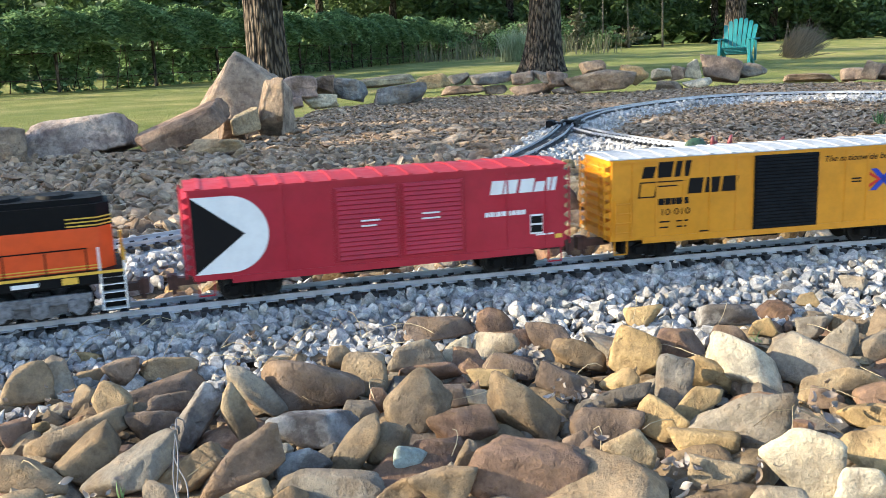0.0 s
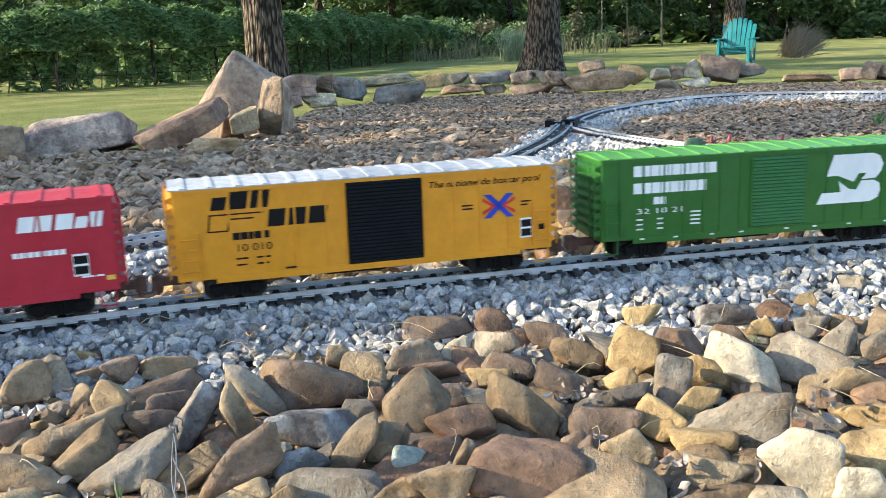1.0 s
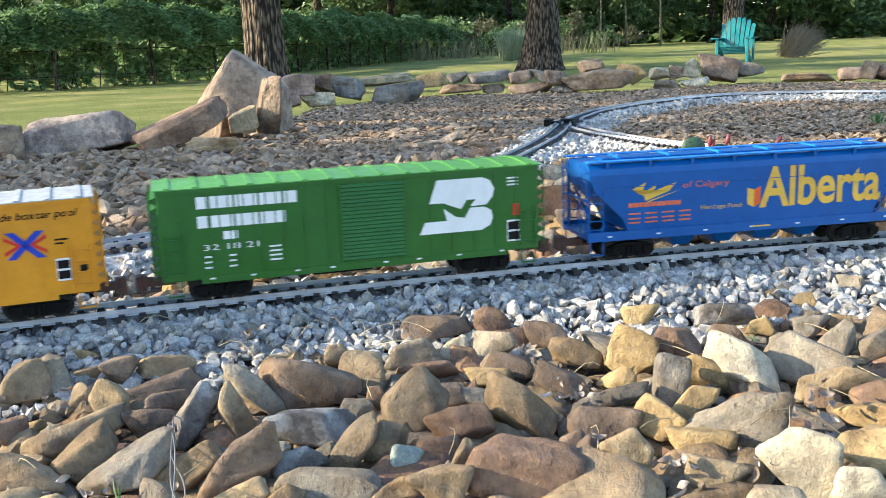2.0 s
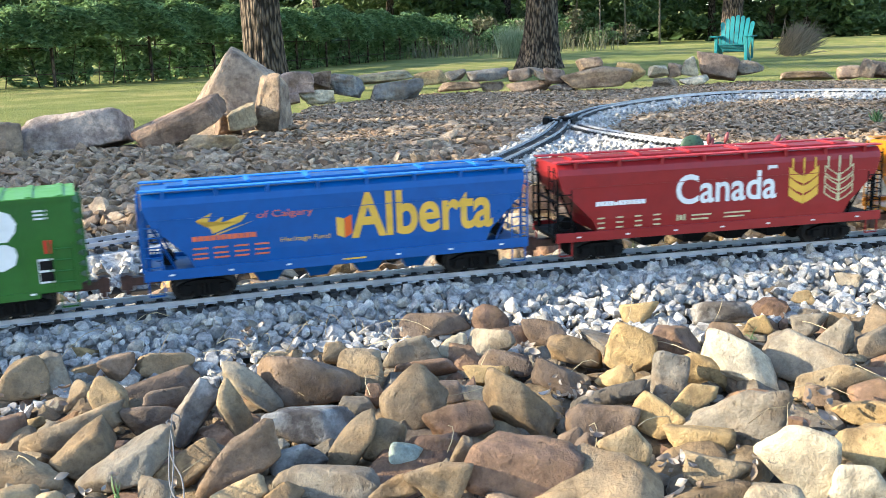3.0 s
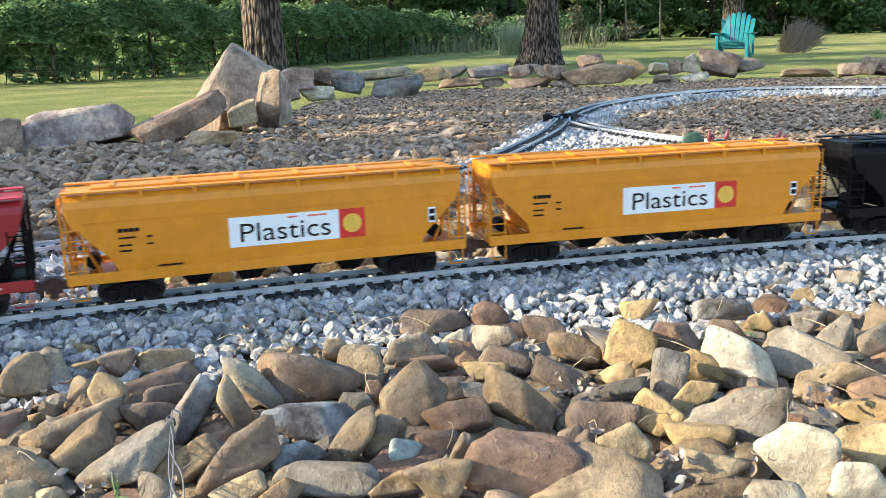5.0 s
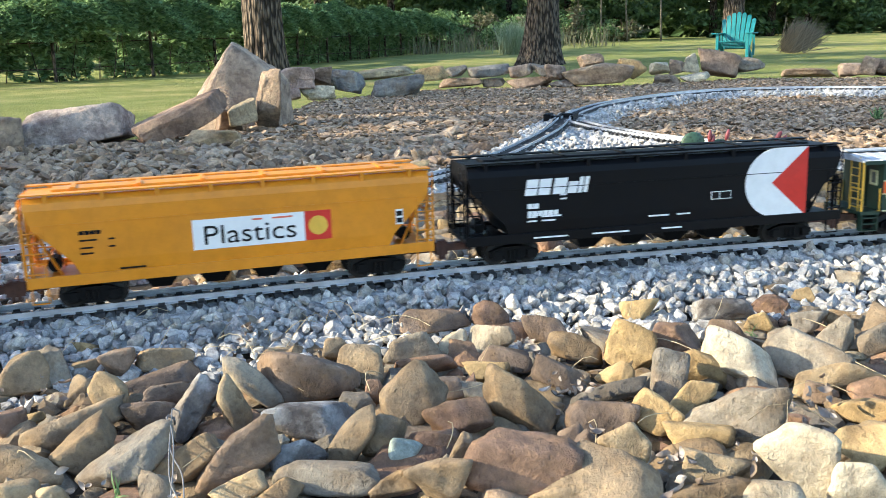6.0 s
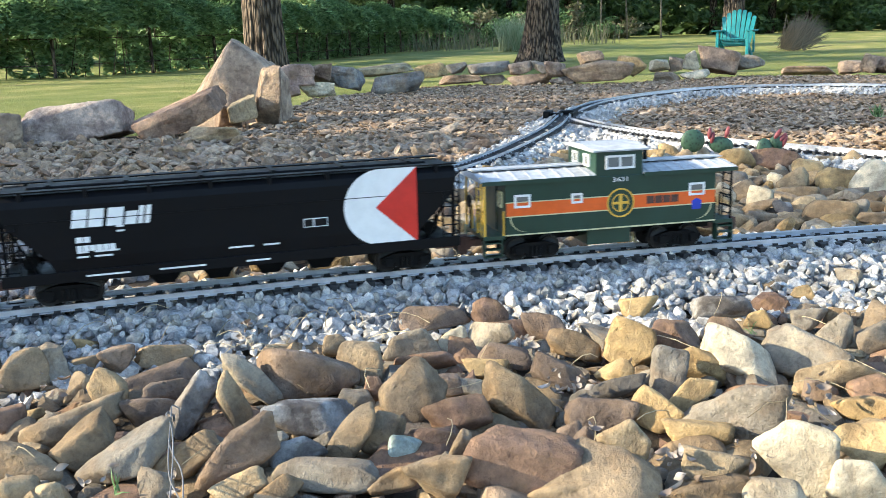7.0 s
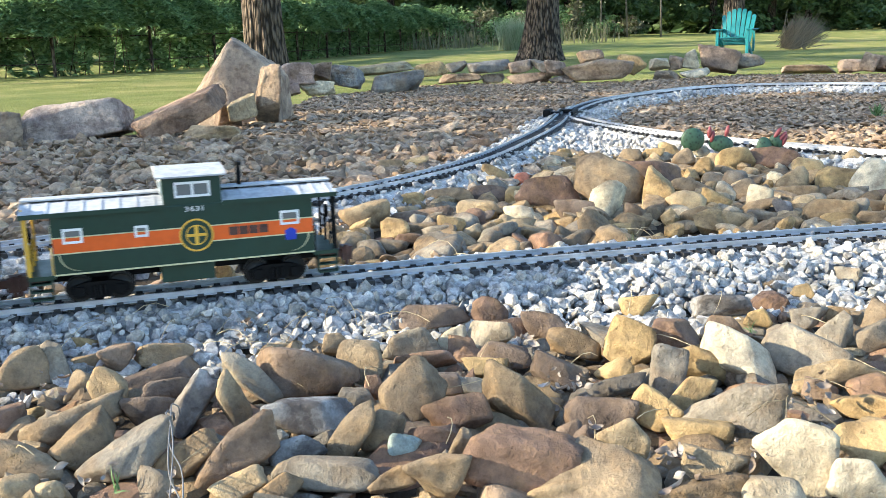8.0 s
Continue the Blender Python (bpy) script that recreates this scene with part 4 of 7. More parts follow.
def big_peak():
    """The tall pointed boulder of the wall: a rough four-sided pyramid."""
    rng = np.random.default_rng(77)
    v, f = ICO[5]
    sides = (((-0.80, -0.15, 0.52), 0.50), ((0.50, -0.10, 0.80), 0.60), ((0.10, -0.93, 0.32), 0.50), ((0, 0, -1), 0.70), ((0.1, 0.95, 0.25), 0.55), ((0.97, -0.2, 0.05), 0.72), ((-0.5, -0.80, 0.30), 0.56))
    lean = np.stack([v @ (np.array(n) / np.linalg.norm(n)) / d for n, d in sides], 1)
    v = v * ((np.maximum(1e-6, lean) ** 64).sum(1) ** (-1 / 64))[:, None]
    for k in (3.0, 6.0, 12.0, 22.0):
        w = rng.normal(size=(3, 3)) * k
        v *= (1 + 0.011 * np.sin(v @ w + rng.uniform(0, 6, 3)).sum(1) / k ** 0.4)[:, None]
    v = split_off(v, rng, 7)
    v = layered(v, rng, 0.05, 5)
    v = (v - (v.max(0) + v.min(0)) / 2) / (v.max(0) - v.min(0)) * np.array([0.50, 0.34, 0.45])
    ob = new("boulder", mesh_from("boulder", v, f, m_boulder))
    ob.matrix_basis = pose(-0.868, 4.30, 0.092, 0, 2, 8)
    tagged(ob, "tall pointed grey sandstone boulder in the garden wall", "boulder")


big_peak()


def fill_rocks():
    """Smaller cobbles that fill the gaps of both beds."""
    rng = np.random.default_rng(31)
    xy = spread(rng, 5900, -0.75, 0.85, 0.42, 1.2)
    edge = 1.10 + 0.10 * smooth(0.1, 0.5, xy[:, 0]) + 0.02 * np.sin(xy[:, 0] * 17) - 0.02 * smooth(0.0, -0.4, xy[:, 0])
    front = thin_out(xy[xy[:, 1] < edge], 0.042, rng)
    xy = spread(rng, 9000, -0.4, 2.0, 1.3, 3.0)
    middle = thin_out(xy[zone_middle(xy)], 0.040, rng)
    for spots, z, size, where, group in ((front, -0.068, 0.052, "among the larger rocks", "small rocks in front of the track"), (middle, -0.050, 0.050, "between the tracks", "small rocks between the tracks")):
        near = np.argsort(np.hypot(spots[:, 0] - 0.1, spots[:, 1] - (0.8 if z < -0.06 else 1.6)))
        spots = spots[near]
        gravel("cobbles", spots[65:], np.full(len(spots) - 65, z), size, 0.68, 2, m_cobble if z < -0.06 else m_cobble_warm, "small brown cobbles " + where, 36, tilt=0.4, category="cobbles", cuts=5)
        for x, y in spots[:65]:
            ob = new("rock", rock_data("pebble", int(rng.integers(0, 18)), 3))
            s = size / 2 * math.exp(rng.normal(0, 0.25))
            ob.matrix_basis = Matrix.Translation((x, y, z + rng.normal(0, 0.004))) @ pose(0, 0, 0, *rng.uniform(-30, 30, 2), rng.uniform(0, 360)) @ Matrix.Diagonal((s * rng.uniform(1.0, 1.5), s, s * rng.uniform(0.5, 0.85), 1))
            tagged(ob, "small brown weathered cobble " + where, "rock", group)


    xy = spread(rng, 9000, -0.75, 0.85, 0.45, 1.2)
    edge = 1.09 + 0.10 * smooth(0.1, 0.5, xy[:, 0]) - 0.02 * smooth(0.0, -0.4, xy[:, 0])
    xy = thin_out(xy[xy[:, 1] < edge], 0.024, rng)
    gravel("pebbles", xy, np.full(len(xy), -0.056), 0.026, 0.65, 2, m_cobble, "small brown stones filling gaps between the rocks", 37, tilt=0.7, category="pebbles", cuts=5)


def outer_cobbles():
    """The same cobbles go on past both ends of the rock bed."""
    rng = np.random.default_rng(38)
    xy = spread(rng, 9000, -2.4, 2.8, 0.40, 1.35)
    line = np.interp(xy[:, 0], MAIN.p[:, 0], MAIN.p[:, 1])
    out = (xy[:, 1] < line - 0.19) & (xy[:, 1] > line - 0.85) & ((xy[:, 0] < -0.72) | (xy[:, 0] > 0.84)) & (np.hypot(xy[:, 0], xy[:, 1]) > 0.5)
    xy = thin_out(xy[out], 0.045, rng)
    gravel("cobbles", xy, np.full(len(xy), -0.05), 0.062, 0.7, 2, m_cobble, "brown cobbles along the track", 39, tilt=0.5, category="cobbles", cuts=5)


fill_rocks()
outer_cobbles()


# ---- trees and far ground ----
LEAF = (np.array([(-1, 0, 0), (0, -0.45, 0.12), (1, 0, 0), (0, 0.45, 0.12), (0, 0, -0.04)]), np.array([(0, 1, 4), (1, 2, 4), (2, 3, 4), (3, 0, 4)]))
BLADE = (np.array([(-0.06, 0, 0), (0.06, 0, 0), (0.05, 0.06, 0.6), (-0.05, 0.06, 0.6), (0.0, 0.22, 1.0)]), np.array([(0, 1, 2), (0, 2, 3), (3, 2, 4)]))


def leaves(name, centres, radii, count, size, material, label, category, seed, parent=None, clumps=26):
    """Leaves in uneven clumps round the given centres."""
    rng = np.random.default_rng(seed)
    pts = []
    per = max(1, count // (len(centres) * clumps))
    for c, r in zip(centres, radii):
        way = rng.normal(size=(clumps, 3))
        way /= np.linalg.norm(way, axis=1)[:, None]
        hub = np.array(c) + way * np.array(r) * rng.uniform(0.45, 1.0, (clumps, 1))
        spreadr = np.array(r) * rng.uniform(0.16, 0.34, (clumps, 1))
        pts.append((hub[:, None] + rng.normal(0, 0.6, (clumps, per, 3)) * spreadr[:, None]).reshape(-1, 3))
    p = np.concatenate(pts)
    n = len(p)
    s = size * rng.uniform(0.6, 1.4, (n, 1)) * np.ones((1, 3))
    ob = scatter(name, [LEAF], p, spin(rng, n, 1.0), s, material, label, category, smooth=False, kind="" if parent else "stuff")
    if parent:
        ob.parent = parent
    return ob


def trunk_mesh(height, radius, flare, lean, seed, sides=48, rings=40):
    rng = random.Random(seed)
    ph = [rng.uniform(0, 6.3) for _ in range(6)]
    bm = bmesh.new()
    rows = []
    for k in range(rings + 1):
        t = (k / rings) ** 1.6
        z = t * height
        row = []
        for i in range(sides):
            a = i * math.tau / sides
            r = radius * (1 - 0.35 * t) * (1 + flare * math.exp(-z / (radius * 1.3)) * (1 + 0.35 * math.sin(5 * a + ph[0])))
            r *= 1 + 0.035 * math.sin(17 * a + ph[1] + 0.8 * math.sin(z * 2.2)) + 0.02 * math.sin(29 * a + ph[2] + z * 3)
            row.append(bm.verts.new((r * math.cos(a) + lean * z + 0.04 * math.sin(z + ph[3]), r * math.sin(a), z - 0.1)))
        rows.append(row)
    for r, s in zip(rows, rows[1:]):
        for i in range(sides):
            bm.faces.new((r[i], r[(i + 1) % sides], s[(i + 1) % sides], s[i]))
    bm.faces.new(rows[-1])
    return bm


def yard_tree(x, y, radius, lean, seed, label, crown_n=5000, height=9.0, flare=0.5):
    z = float(ground_z(x, y))
    tree = tagged(new("tree"), label, "tree")
    tree.location = (x, y, z)
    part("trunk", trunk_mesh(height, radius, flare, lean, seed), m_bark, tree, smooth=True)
    rng = random.Random(seed)
    limbs = []
    for k in range(7):
        a = k * 2.4 + rng.random()
        start = Vector((lean * height * 0.75, 0, height * (0.55 + 0.06 * k)))
        end = start + Vector((math.cos(a) * 2.6, math.sin(a) * 2.6, 1.6 + rng.random()))
        bm = bmesh.new()
        rod(bm, start, end, radius * 0.3, radius * 0.08)
        part("limb", bm, m_bark, tree, smooth=True)
        limbs.append(end)
    crown = leaves("crown", [tuple(p) for p in limbs] + [(lean * height, 0, height + 1.5)], [(1.9, 1.9, 1.3)] * 8, crown_n, 0.16, m_leaf, "green summer leaves", "", seed, tree)
    return tree


yard_tree(-2.31, 13.2, 0.262, 0.012, 1, "tall rough-barked tree behind the garden wall")
yard_tree(2.22, 20.6, 0.33, 0.03, 2, "tall rough-barked tree on the lawn", flare=0.7)
yard_tree(9.0, 29.5, 0.30, 0.03, 3, "rough-barked tree behind a turquoise chair")


def hedge():
    """A long fence overgrown with vines; it runs away to the right."""
    rng = np.random.default_rng(50)
    line = [(-16.0, 16.2), (-9.0, 18.3), (-6.0, 20.5), (-3.4, 28.0), (-1.4, 37.0), (0.5, 44.0)]
    ln = Line(line)
    pts, sizes = [], []
    for k in range(78000):
        u = ln.length * rng.random() ** 1.35
        p, h = ln.at(u)
        tall = 1.58 + 0.10 * math.sin(u * 1.3) + 0.07 * math.sin(u * 3.7) + 0.05 * math.sin(u * 9.1)
        skirt = 0.86 + 0.10 * math.sin(u * 1.9 + 1) + 0.07 * math.sin(u * 5.3)
        if rng.random() < 0.68:
            # the thick mat of vines that hangs over the top
            w = rng.random()
            z = skirt + (tall - skirt) * w
            off = -(0.62 * math.sqrt(max(0, 1 - (1.25 * w - 0.25) ** 2)) + 0.10 * math.sin(u * 4.1 + z * 5)) * (1 - 0.35 * rng.random() ** 2)
        else:
            # thin growth on the wire below it
            z = skirt * rng.random() ** 0.8
            off = 0.02 + 0.35 * rng.random()
            if math.sin(u * 6.7) * math.sin(u * 2.9 + z * 4) > 0.55:
                continue
        pts.append((p.x - math.sin(h) * off, p.y + math.cos(h) * off, float(ground_z(p.x, p.y)) + z))
        sizes.append(0.060 + 0.035 * rng.random() + 0.0015 * p.y)
    pts = np.array(pts)
    s = np.array(sizes)[:, None] * np.ones((1, 3))
    scatter("hedge", [LEAF], pts, spin(rng, len(pts), 0.55), s, m_vine, "dense green vines hanging over a long fence", "hedge", smooth=False)
    stems = bmesh.new()
    for k in range(240):
        p, h = ln.at(ln.length * rng.random() ** 1.35)
        z = float(ground_z(p.x, p.y))
        off = rng.uniform(0.0, 0.4)
        x, y = p.x - math.sin(h) * off, p.y + math.cos(h) * off
        rod(stems, (x, y, z - 0.05), (x + rng.uniform(-0.25, 0.25), y, z + rng.uniform(0.7, 1.2)), 0.012, 0.006, 5)
    tagged(new("vine_stems", mesh_of("vine_stems", stems, m_bark)), "bare brown vine stems under the leaves", "stems", kind="stuff")
    fence = tagged(new("fence"), "old dark wire fence under green vines", "fence")
    u, prev = 0.3, None
    while u < ln.length:
        p, h = ln.at(u)
        z = float(ground_z(p.x, p.y))
        bm = bmesh.new()
        rod(bm, (p.x, p.y, z - 0.1), (p.x, p.y, z + 1.35), 0.035)
        part("post", bm, m_bark, fence)
        if prev:
            for level in (0.25, 0.75, 1.25):
                bm = bmesh.new()
                rod(bm, (prev[0], prev[1], prev[2] + level), (p.x, p.y, z + level), 0.012, sides=6)
                part("rail", bm, m_bark, fence)
        prev = (p.x, p.y, z)
        u += 2.2


hedge()


def woods():
    """The wood behind the lawn: trunks and a deep screen of leaves."""
    rng = np.random.default_rng(60)
    spots = [(-24 + 3.1 * k + rng.uniform(-1, 1), 27 + 0.55 * max(0, k - 3) * (1 if k < 20 else 0.9) + rng.uniform(0, 9)) for k in range(26)]
    for i, (x, y) in enumerate(spots):
        y = max(y, 27 if x < -8 else 47 + 0.2 * x)
        z = float(ground_z(x, y))
        tree = tagged(new("tree"), "leafy green tree of the dark wood", "tree", "trees of the wood")
        tree.location = (x, y, z)
        bm = bmesh.new()
        rod(bm, (0, 0, -0.2), (rng.uniform(-0.4, 0.4), 0, 6.5), 0.16 + 0.1 * rng.random(), 0.06)
        part("trunk", bm, m_bark, tree, smooth=True)
        c = [(rng.uniform(-2.2, 2.2), rng.uniform(-1.5, 1.5), zz) for zz in (0.7, 1.7, 2.9, 4.2, 5.6, 7.2)]
        crown = leaves("crown", c, [(2.0, 1.6, 1.0)] * 2 + [(2.6, 2.0, 1.4)] * 4, 5200, 0.18, m_leaf, "", "", 200 + i, tree, clumps=18)
    far = [(x, 62 + rng.uniform(-3, 3), zz) for x in np.arange(-45, 75, 5.5) for zz in (0.2, 2.0, 4.5, 8.0, 11.5)]
    leaves("far_wood", far, [(4.2, 2.5, 2.8)] * len(far), 150000, 0.40, m_leaf, "dark green wood far behind the lawn", "wood", 61, clumps=16)


woods()


def chair():
    """An adirondack chair."""
    m_teal = paint_material("turquoise_plastic", (0.010, 0.175, 0.195), 0.42, 0.1, 20)
    c = tagged(new("adirondack_chair"), "turquoise plastic adirondack chair on the lawn", "chair")
    c.matrix_basis = pose(6.28, 20.4, float(ground_z(6.28, 20.4)), 0, 0, -27)
    for s in (-1, 1):
        part("front_leg", boxes((s * 0.30 - 0.03, s * 0.30 + 0.03, -0.40, -0.33, 0, 0.54), bevel=0.008), m_teal, c)
        bm = bmesh.new()
        prism(bm, [(-0.36, 0.30), (-0.36, 0.40), (0.42, 0.10), (0.46, 0.0), (0.36, 0.0)], "x", s * 0.27 - 0.015, s * 0.27 + 0.015)
        part("back_leg", bm, m_teal, c)
        part("armrest", boxes((s * 0.34 - 0.07, s * 0.34 + 0.07, -0.46, 0.30, 0.54, 0.565), bevel=0.008), m_teal, c)
        part("arm_post", boxes((s * 0.33 - 0.02, s * 0.33 + 0.02, 0.20, 0.26, 0.1, 0.54)), m_teal, c)
    for k in range(6):
        y, z = -0.38 + k * 0.085, 0.385 - k * 0.03
        part("seat_slat", boxes((-0.26, 0.26, y, y + 0.072, z, z + 0.02), bevel=0.004), m_teal, c)
    for k in range(7):
        a = (k - 3) / 3
        bm = bmesh.new()
        top = 1.02 - 0.14 * a * a
        prism(bm, [(-0.036, 0), (0.036, 0), (0.042, top - 0.26), (0.03, top - 0.235), (0, top - 0.225), (-0.03, top - 0.235), (-0.042, top - 0.26)], "y", -0.011, 0.011)
        bm.transform(pose(a * 0.235, 0.10 + 0.03 * a * a, 0.235, -20, a * 7, 0))
        part("back_slat", bm, m_teal, c)
    part("back_rail", boxes((-0.28, 0.28, 0.28, 0.31, 0.54, 0.61)), m_teal, c)


chair()


def twig_bush():
    rng = np.random.default_rng(70)
    n = 800
    a = rng.normal(0.80, 0.30, n)
    b = rng.normal(0, 0.25, n)
    base = np.column_stack([8.85 + rng.uniform(-0.30, 0.20, n), 24.0 + rng.normal(0, 0.25, n), np.zeros(n)])
    base[:, 2] = ground_z(base[:, 0], base[:, 1]) + rng.uniform(0, 0.3, n)
    ca, sa, cb, sb = np.cos(a), np.sin(a), np.cos(b), np.sin(b)
    z, o = np.zeros(n), np.ones(n)
    ry = np.array([[ca, z, sa], [z, o, z], [-sa, z, ca]]).transpose(2, 0, 1)
    rx = np.array([[o, z, z], [z, cb, -sb], [z, sb, cb]]).transpose(2, 0, 1)
    s = np.column_stack([np.full(n, 0.12), np.full(n, 0.12), rng.uniform(0.3, 0.85, n)])
    scatter("twig_bush", [BLADE], base, ry @ rx, s, m_twig, "leaning dry grey twiggy bush on the lawn", "bush", smooth=False, kind="")


twig_bush()


def grasses():
    rng = np.random.default_rng(80)
    n = 900
    hub = np.column_stack([rng.uniform(-1.5, 7.0, 60), rng.uniform(36, 46, 60)])
    p = hub[rng.integers(0, 60, n)] + rng.normal(0, 0.35, (n, 2))
    base = np.column_stack([p, ground_z(p[:, 0], p[:, 1])])
    s = np.column_stack([np.full(n, 0.25), np.full(n, 0.25), rng.uniform(0.3, 0.95, n)])
    scatter("tall_grass", [BLADE], base, spin(rng, n, 0.2), s, m_dry, "tall dry grass along the edge of the wood", "grass", smooth=False)
    n = 700
    base = np.column_stack([2.55 + rng.normal(0, 0.22, n), 31.5 + rng.normal(0, 0.3, n), np.zeros(n)])
    base[:, 2] = ground_z(base[:, 0], base[:, 1])
    s = np.column_stack([np.full(n, 0.22), np.full(n, 0.9), rng.uniform(0.5, 1.15, n)])
    scatter("reed_clump", [BLADE], base, spin(rng, n, 0.28), s, m_reed, "pale green arching reed clump at the edge of the lawn", "reeds", smooth=False)
    n = 60000
    y = 6.4 + 16 * rng.random(n) ** 1.6
    x = rng.uniform(-0.52, 0.52, n) * y
    beyond = y - np.interp(x, WALL_X, WALL_Y) > 0.5
    x2, y2 = x[beyond], y[beyond]
    more = rng.uniform(0, 1, (14000, 2))
    mx, my = -3.2 + 2.6 * more[:, 0], 3.9 + 3.5 * more[:, 1]
    ok = my - np.interp(mx, WALL_X, WALL_Y) > 0.5
    x2, y2 = np.concatenate([x2, mx[ok]]), np.concatenate([y2, my[ok]])
    n = len(x2)
    base = np.column_stack([x2, y2, ground_z(x2, y2) - 0.004])
    s = np.column_stack([np.full(n, 0.045), np.full(n, 0.03), rng.uniform(0.010, 0.022, n)])
    scatter("lawn_blades", [BLADE], base, spin(rng, n, 0.5), s, m_blade, "short mown grass of the lawn", "grass", smooth=False)


grasses()


def shrubs():
    """Light green bushes in front of the wood."""
    rng = random.Random(44)
    for k in range(13):
        x, y = -0.5 + 0.75 * k + rng.uniform(-0.3, 0.3), 41.5 + rng.uniform(-2, 2) + (3 if k > 7 else 0)
        bush = tagged(new("shrub"), "light green leafy shrub before the wood", "shrub", "shrubs before the wood")
        bush.location = (x, y, float(ground_z(x, y)))
        for j in range(5):
            bm = bmesh.new()
            rod(bm, (0, 0, -0.05), (rng.uniform(-0.5, 0.5), rng.uniform(-0.3, 0.3), 1.0), 0.02, 0.008, 6)
            part("stem", bm, m_bark, bush)
        h = rng.uniform(0.7, 1.5)
        leaves("foliage", [(0, 0, h * 0.5), (0.3, 0.1, h * 0.75), (-0.35, 0, h * 0.6)], [(0.75, 0.5, h * 0.45)] * 3, 900, 0.09, m_vine if k % 3 else m_dry, "", "", 500 + k, bush, clumps=14)


shrubs()


def saplings():
    """Thin pale trunks standing at the edge of the wood."""
    rng = random.Random(91)
    for x in (4.6, 5.6, 6.3, 7.4, 8.6, 10.0, 13.2):
        y = 43.0 + rng.uniform(-1, 1)
        tree = tagged(new("sapling"), "slender pale-barked young tree before the wood", "tree", "saplings before the wood")
        tree.location = (x, y, float(ground_z(x, y)))
        lean = rng.uniform(-0.4, 0.5)
        bm = bmesh.new()
        rod(bm, (0, 0, -0.1), (lean, 0, 4.5), 0.05, 0.02, 8)
        part("trunk", bm, m_pale_bark, tree, smooth=True)
        leaves("crown", [(lean * 0.6, 0, 2.6), (lean, 0, 4.2)], [(0.9, 0.7, 0.9), (1.0, 0.8, 0.8)], 700, 0.10, m_leaf, "", "", 800 + int(x * 10), tree, clumps=12)


saplings()


def shade_trees():
    """Trees to the west of the garden; the low sun comes through gaps in them."""
    groves = ((-2.4, ((-1.25, 2.3, 1.05, 1.4, 4500), (-3.2, 3.0, 1.2, 1.8, 4500), (-1.2, 4.8, 0.9, 0.6, 70), (-3.0, 5.6, 1.3, 1.2, 1500))),
              (0.6, ((0.5, 5.0, 1.0, 0.7, 150), (0.25, 2.45, 0.6, 1.4, 3600), (1.15, 2.65, 0.6, 1.5, 4200), (1.8, 2.9, 0.6, 1.4, 3600))),
              (3.5, ((2.6, 2.0, 1.15, 1.4, 2600), (4.6, 3.0, 1.2, 1.9, 4500), (2.8, 4.9, 1.1, 0.8, 700), (4.6, 5.2, 1.2, 0.9, 500))),
              (15.5, ((14.6, 4.4, 1.3, 1.6, 3000), (16.6, 5.6, 1.2, 1.8, 2600), (15.4, 7.6, 1.6, 1.0, 1800))),
              (19.5, ((18.6, 5.0, 1.1, 1.7, 2600), (20.6, 6.4, 1.3, 1.8, 2600), (19.6, 8.4, 1.6, 0.9, 1800))))
    for i, (y, clouds) in enumerate(groves):
        tree = tagged(new("tree"), "leafy tree beside the garden", "tree", "trees to the west")
        tree.location = (-10.5, y, -0.33)
        bm = bmesh.new()
        rod(bm, (0, 0, -0.2), (0.1, 0, max(c[1] for c in clouds)), 0.17, 0.05, 12)
        part("trunk", bm, m_bark, tree, smooth=True)
        for k, (cy, cz, ry, rz, count) in enumerate(clouds):
            leaves("crown", [(0, cy - y, cz + 0.33)], [(0.9, ry, rz)], count, 0.12, m_leaf, "", "", 300 + 10 * i + k, tree, clumps=70)


shade_trees()


# ---- small things of the garden ----
def ball(bm, centre, size, turn=None, level=2):
    v, f = ICO[level]
    m = (turn or Matrix.Identity(4)).to_3x3()
    made = [bm.verts.new(Vector(centre) + m @ Vector((p[0] * size[0], p[1] * size[1], p[2] * size[2]))) for p in v]
    for t in f:
        bm.faces.new([made[i] for i in t])


def cactus(x, y, z, pads, fruits, label):
    n = Nodes("cactus_skin")
    spots = n.add("ShaderNodeTexVoronoi", Scale=120.0)
    co = n.tree.nodes.new("ShaderNodeTexCoord")
    n.link(co.outputs["Object"], spots.inputs["Vector"])
    skin = n.done(n.ramp(spots.outputs[0], [(0.12, (0.012, 0.024, 0.013)), (0.3, (0.032, 0.070, 0.038)), (0.7, (0.045, 0.095, 0.052))]), 0.55)
    n = Nodes("red_fruit_skin")
    red = n.done(n.ramp(n.noise(60, 4), [(0.35, (0.15, 0.025, 0.03)), (0.65, (0.27, 0.06, 0.06))]), 0.45)
    plant = tagged(new("prickly_pear"), label, "cactus")
    plant.location = (x, y, z)
    for dx, dz, w, h, lean in pads:
        bm = bmesh.new()
        ball(bm, (dx, 0, dz), (w / 2, 0.011, h / 2), Matrix.Rotation(radians(lean), 4, "Y"), 3)
        part("pad", bm, skin, plant, smooth=True)
    for dx, dz, lean in fruits:
        bm = bmesh.new()
        ball(bm, (dx, -0.005, dz), (0.0062, 0.0062, 0.017), Matrix.Rotation(radians(lean), 4, "Y"))
        part("fruit", bm, red, plant, "red fruit", True)


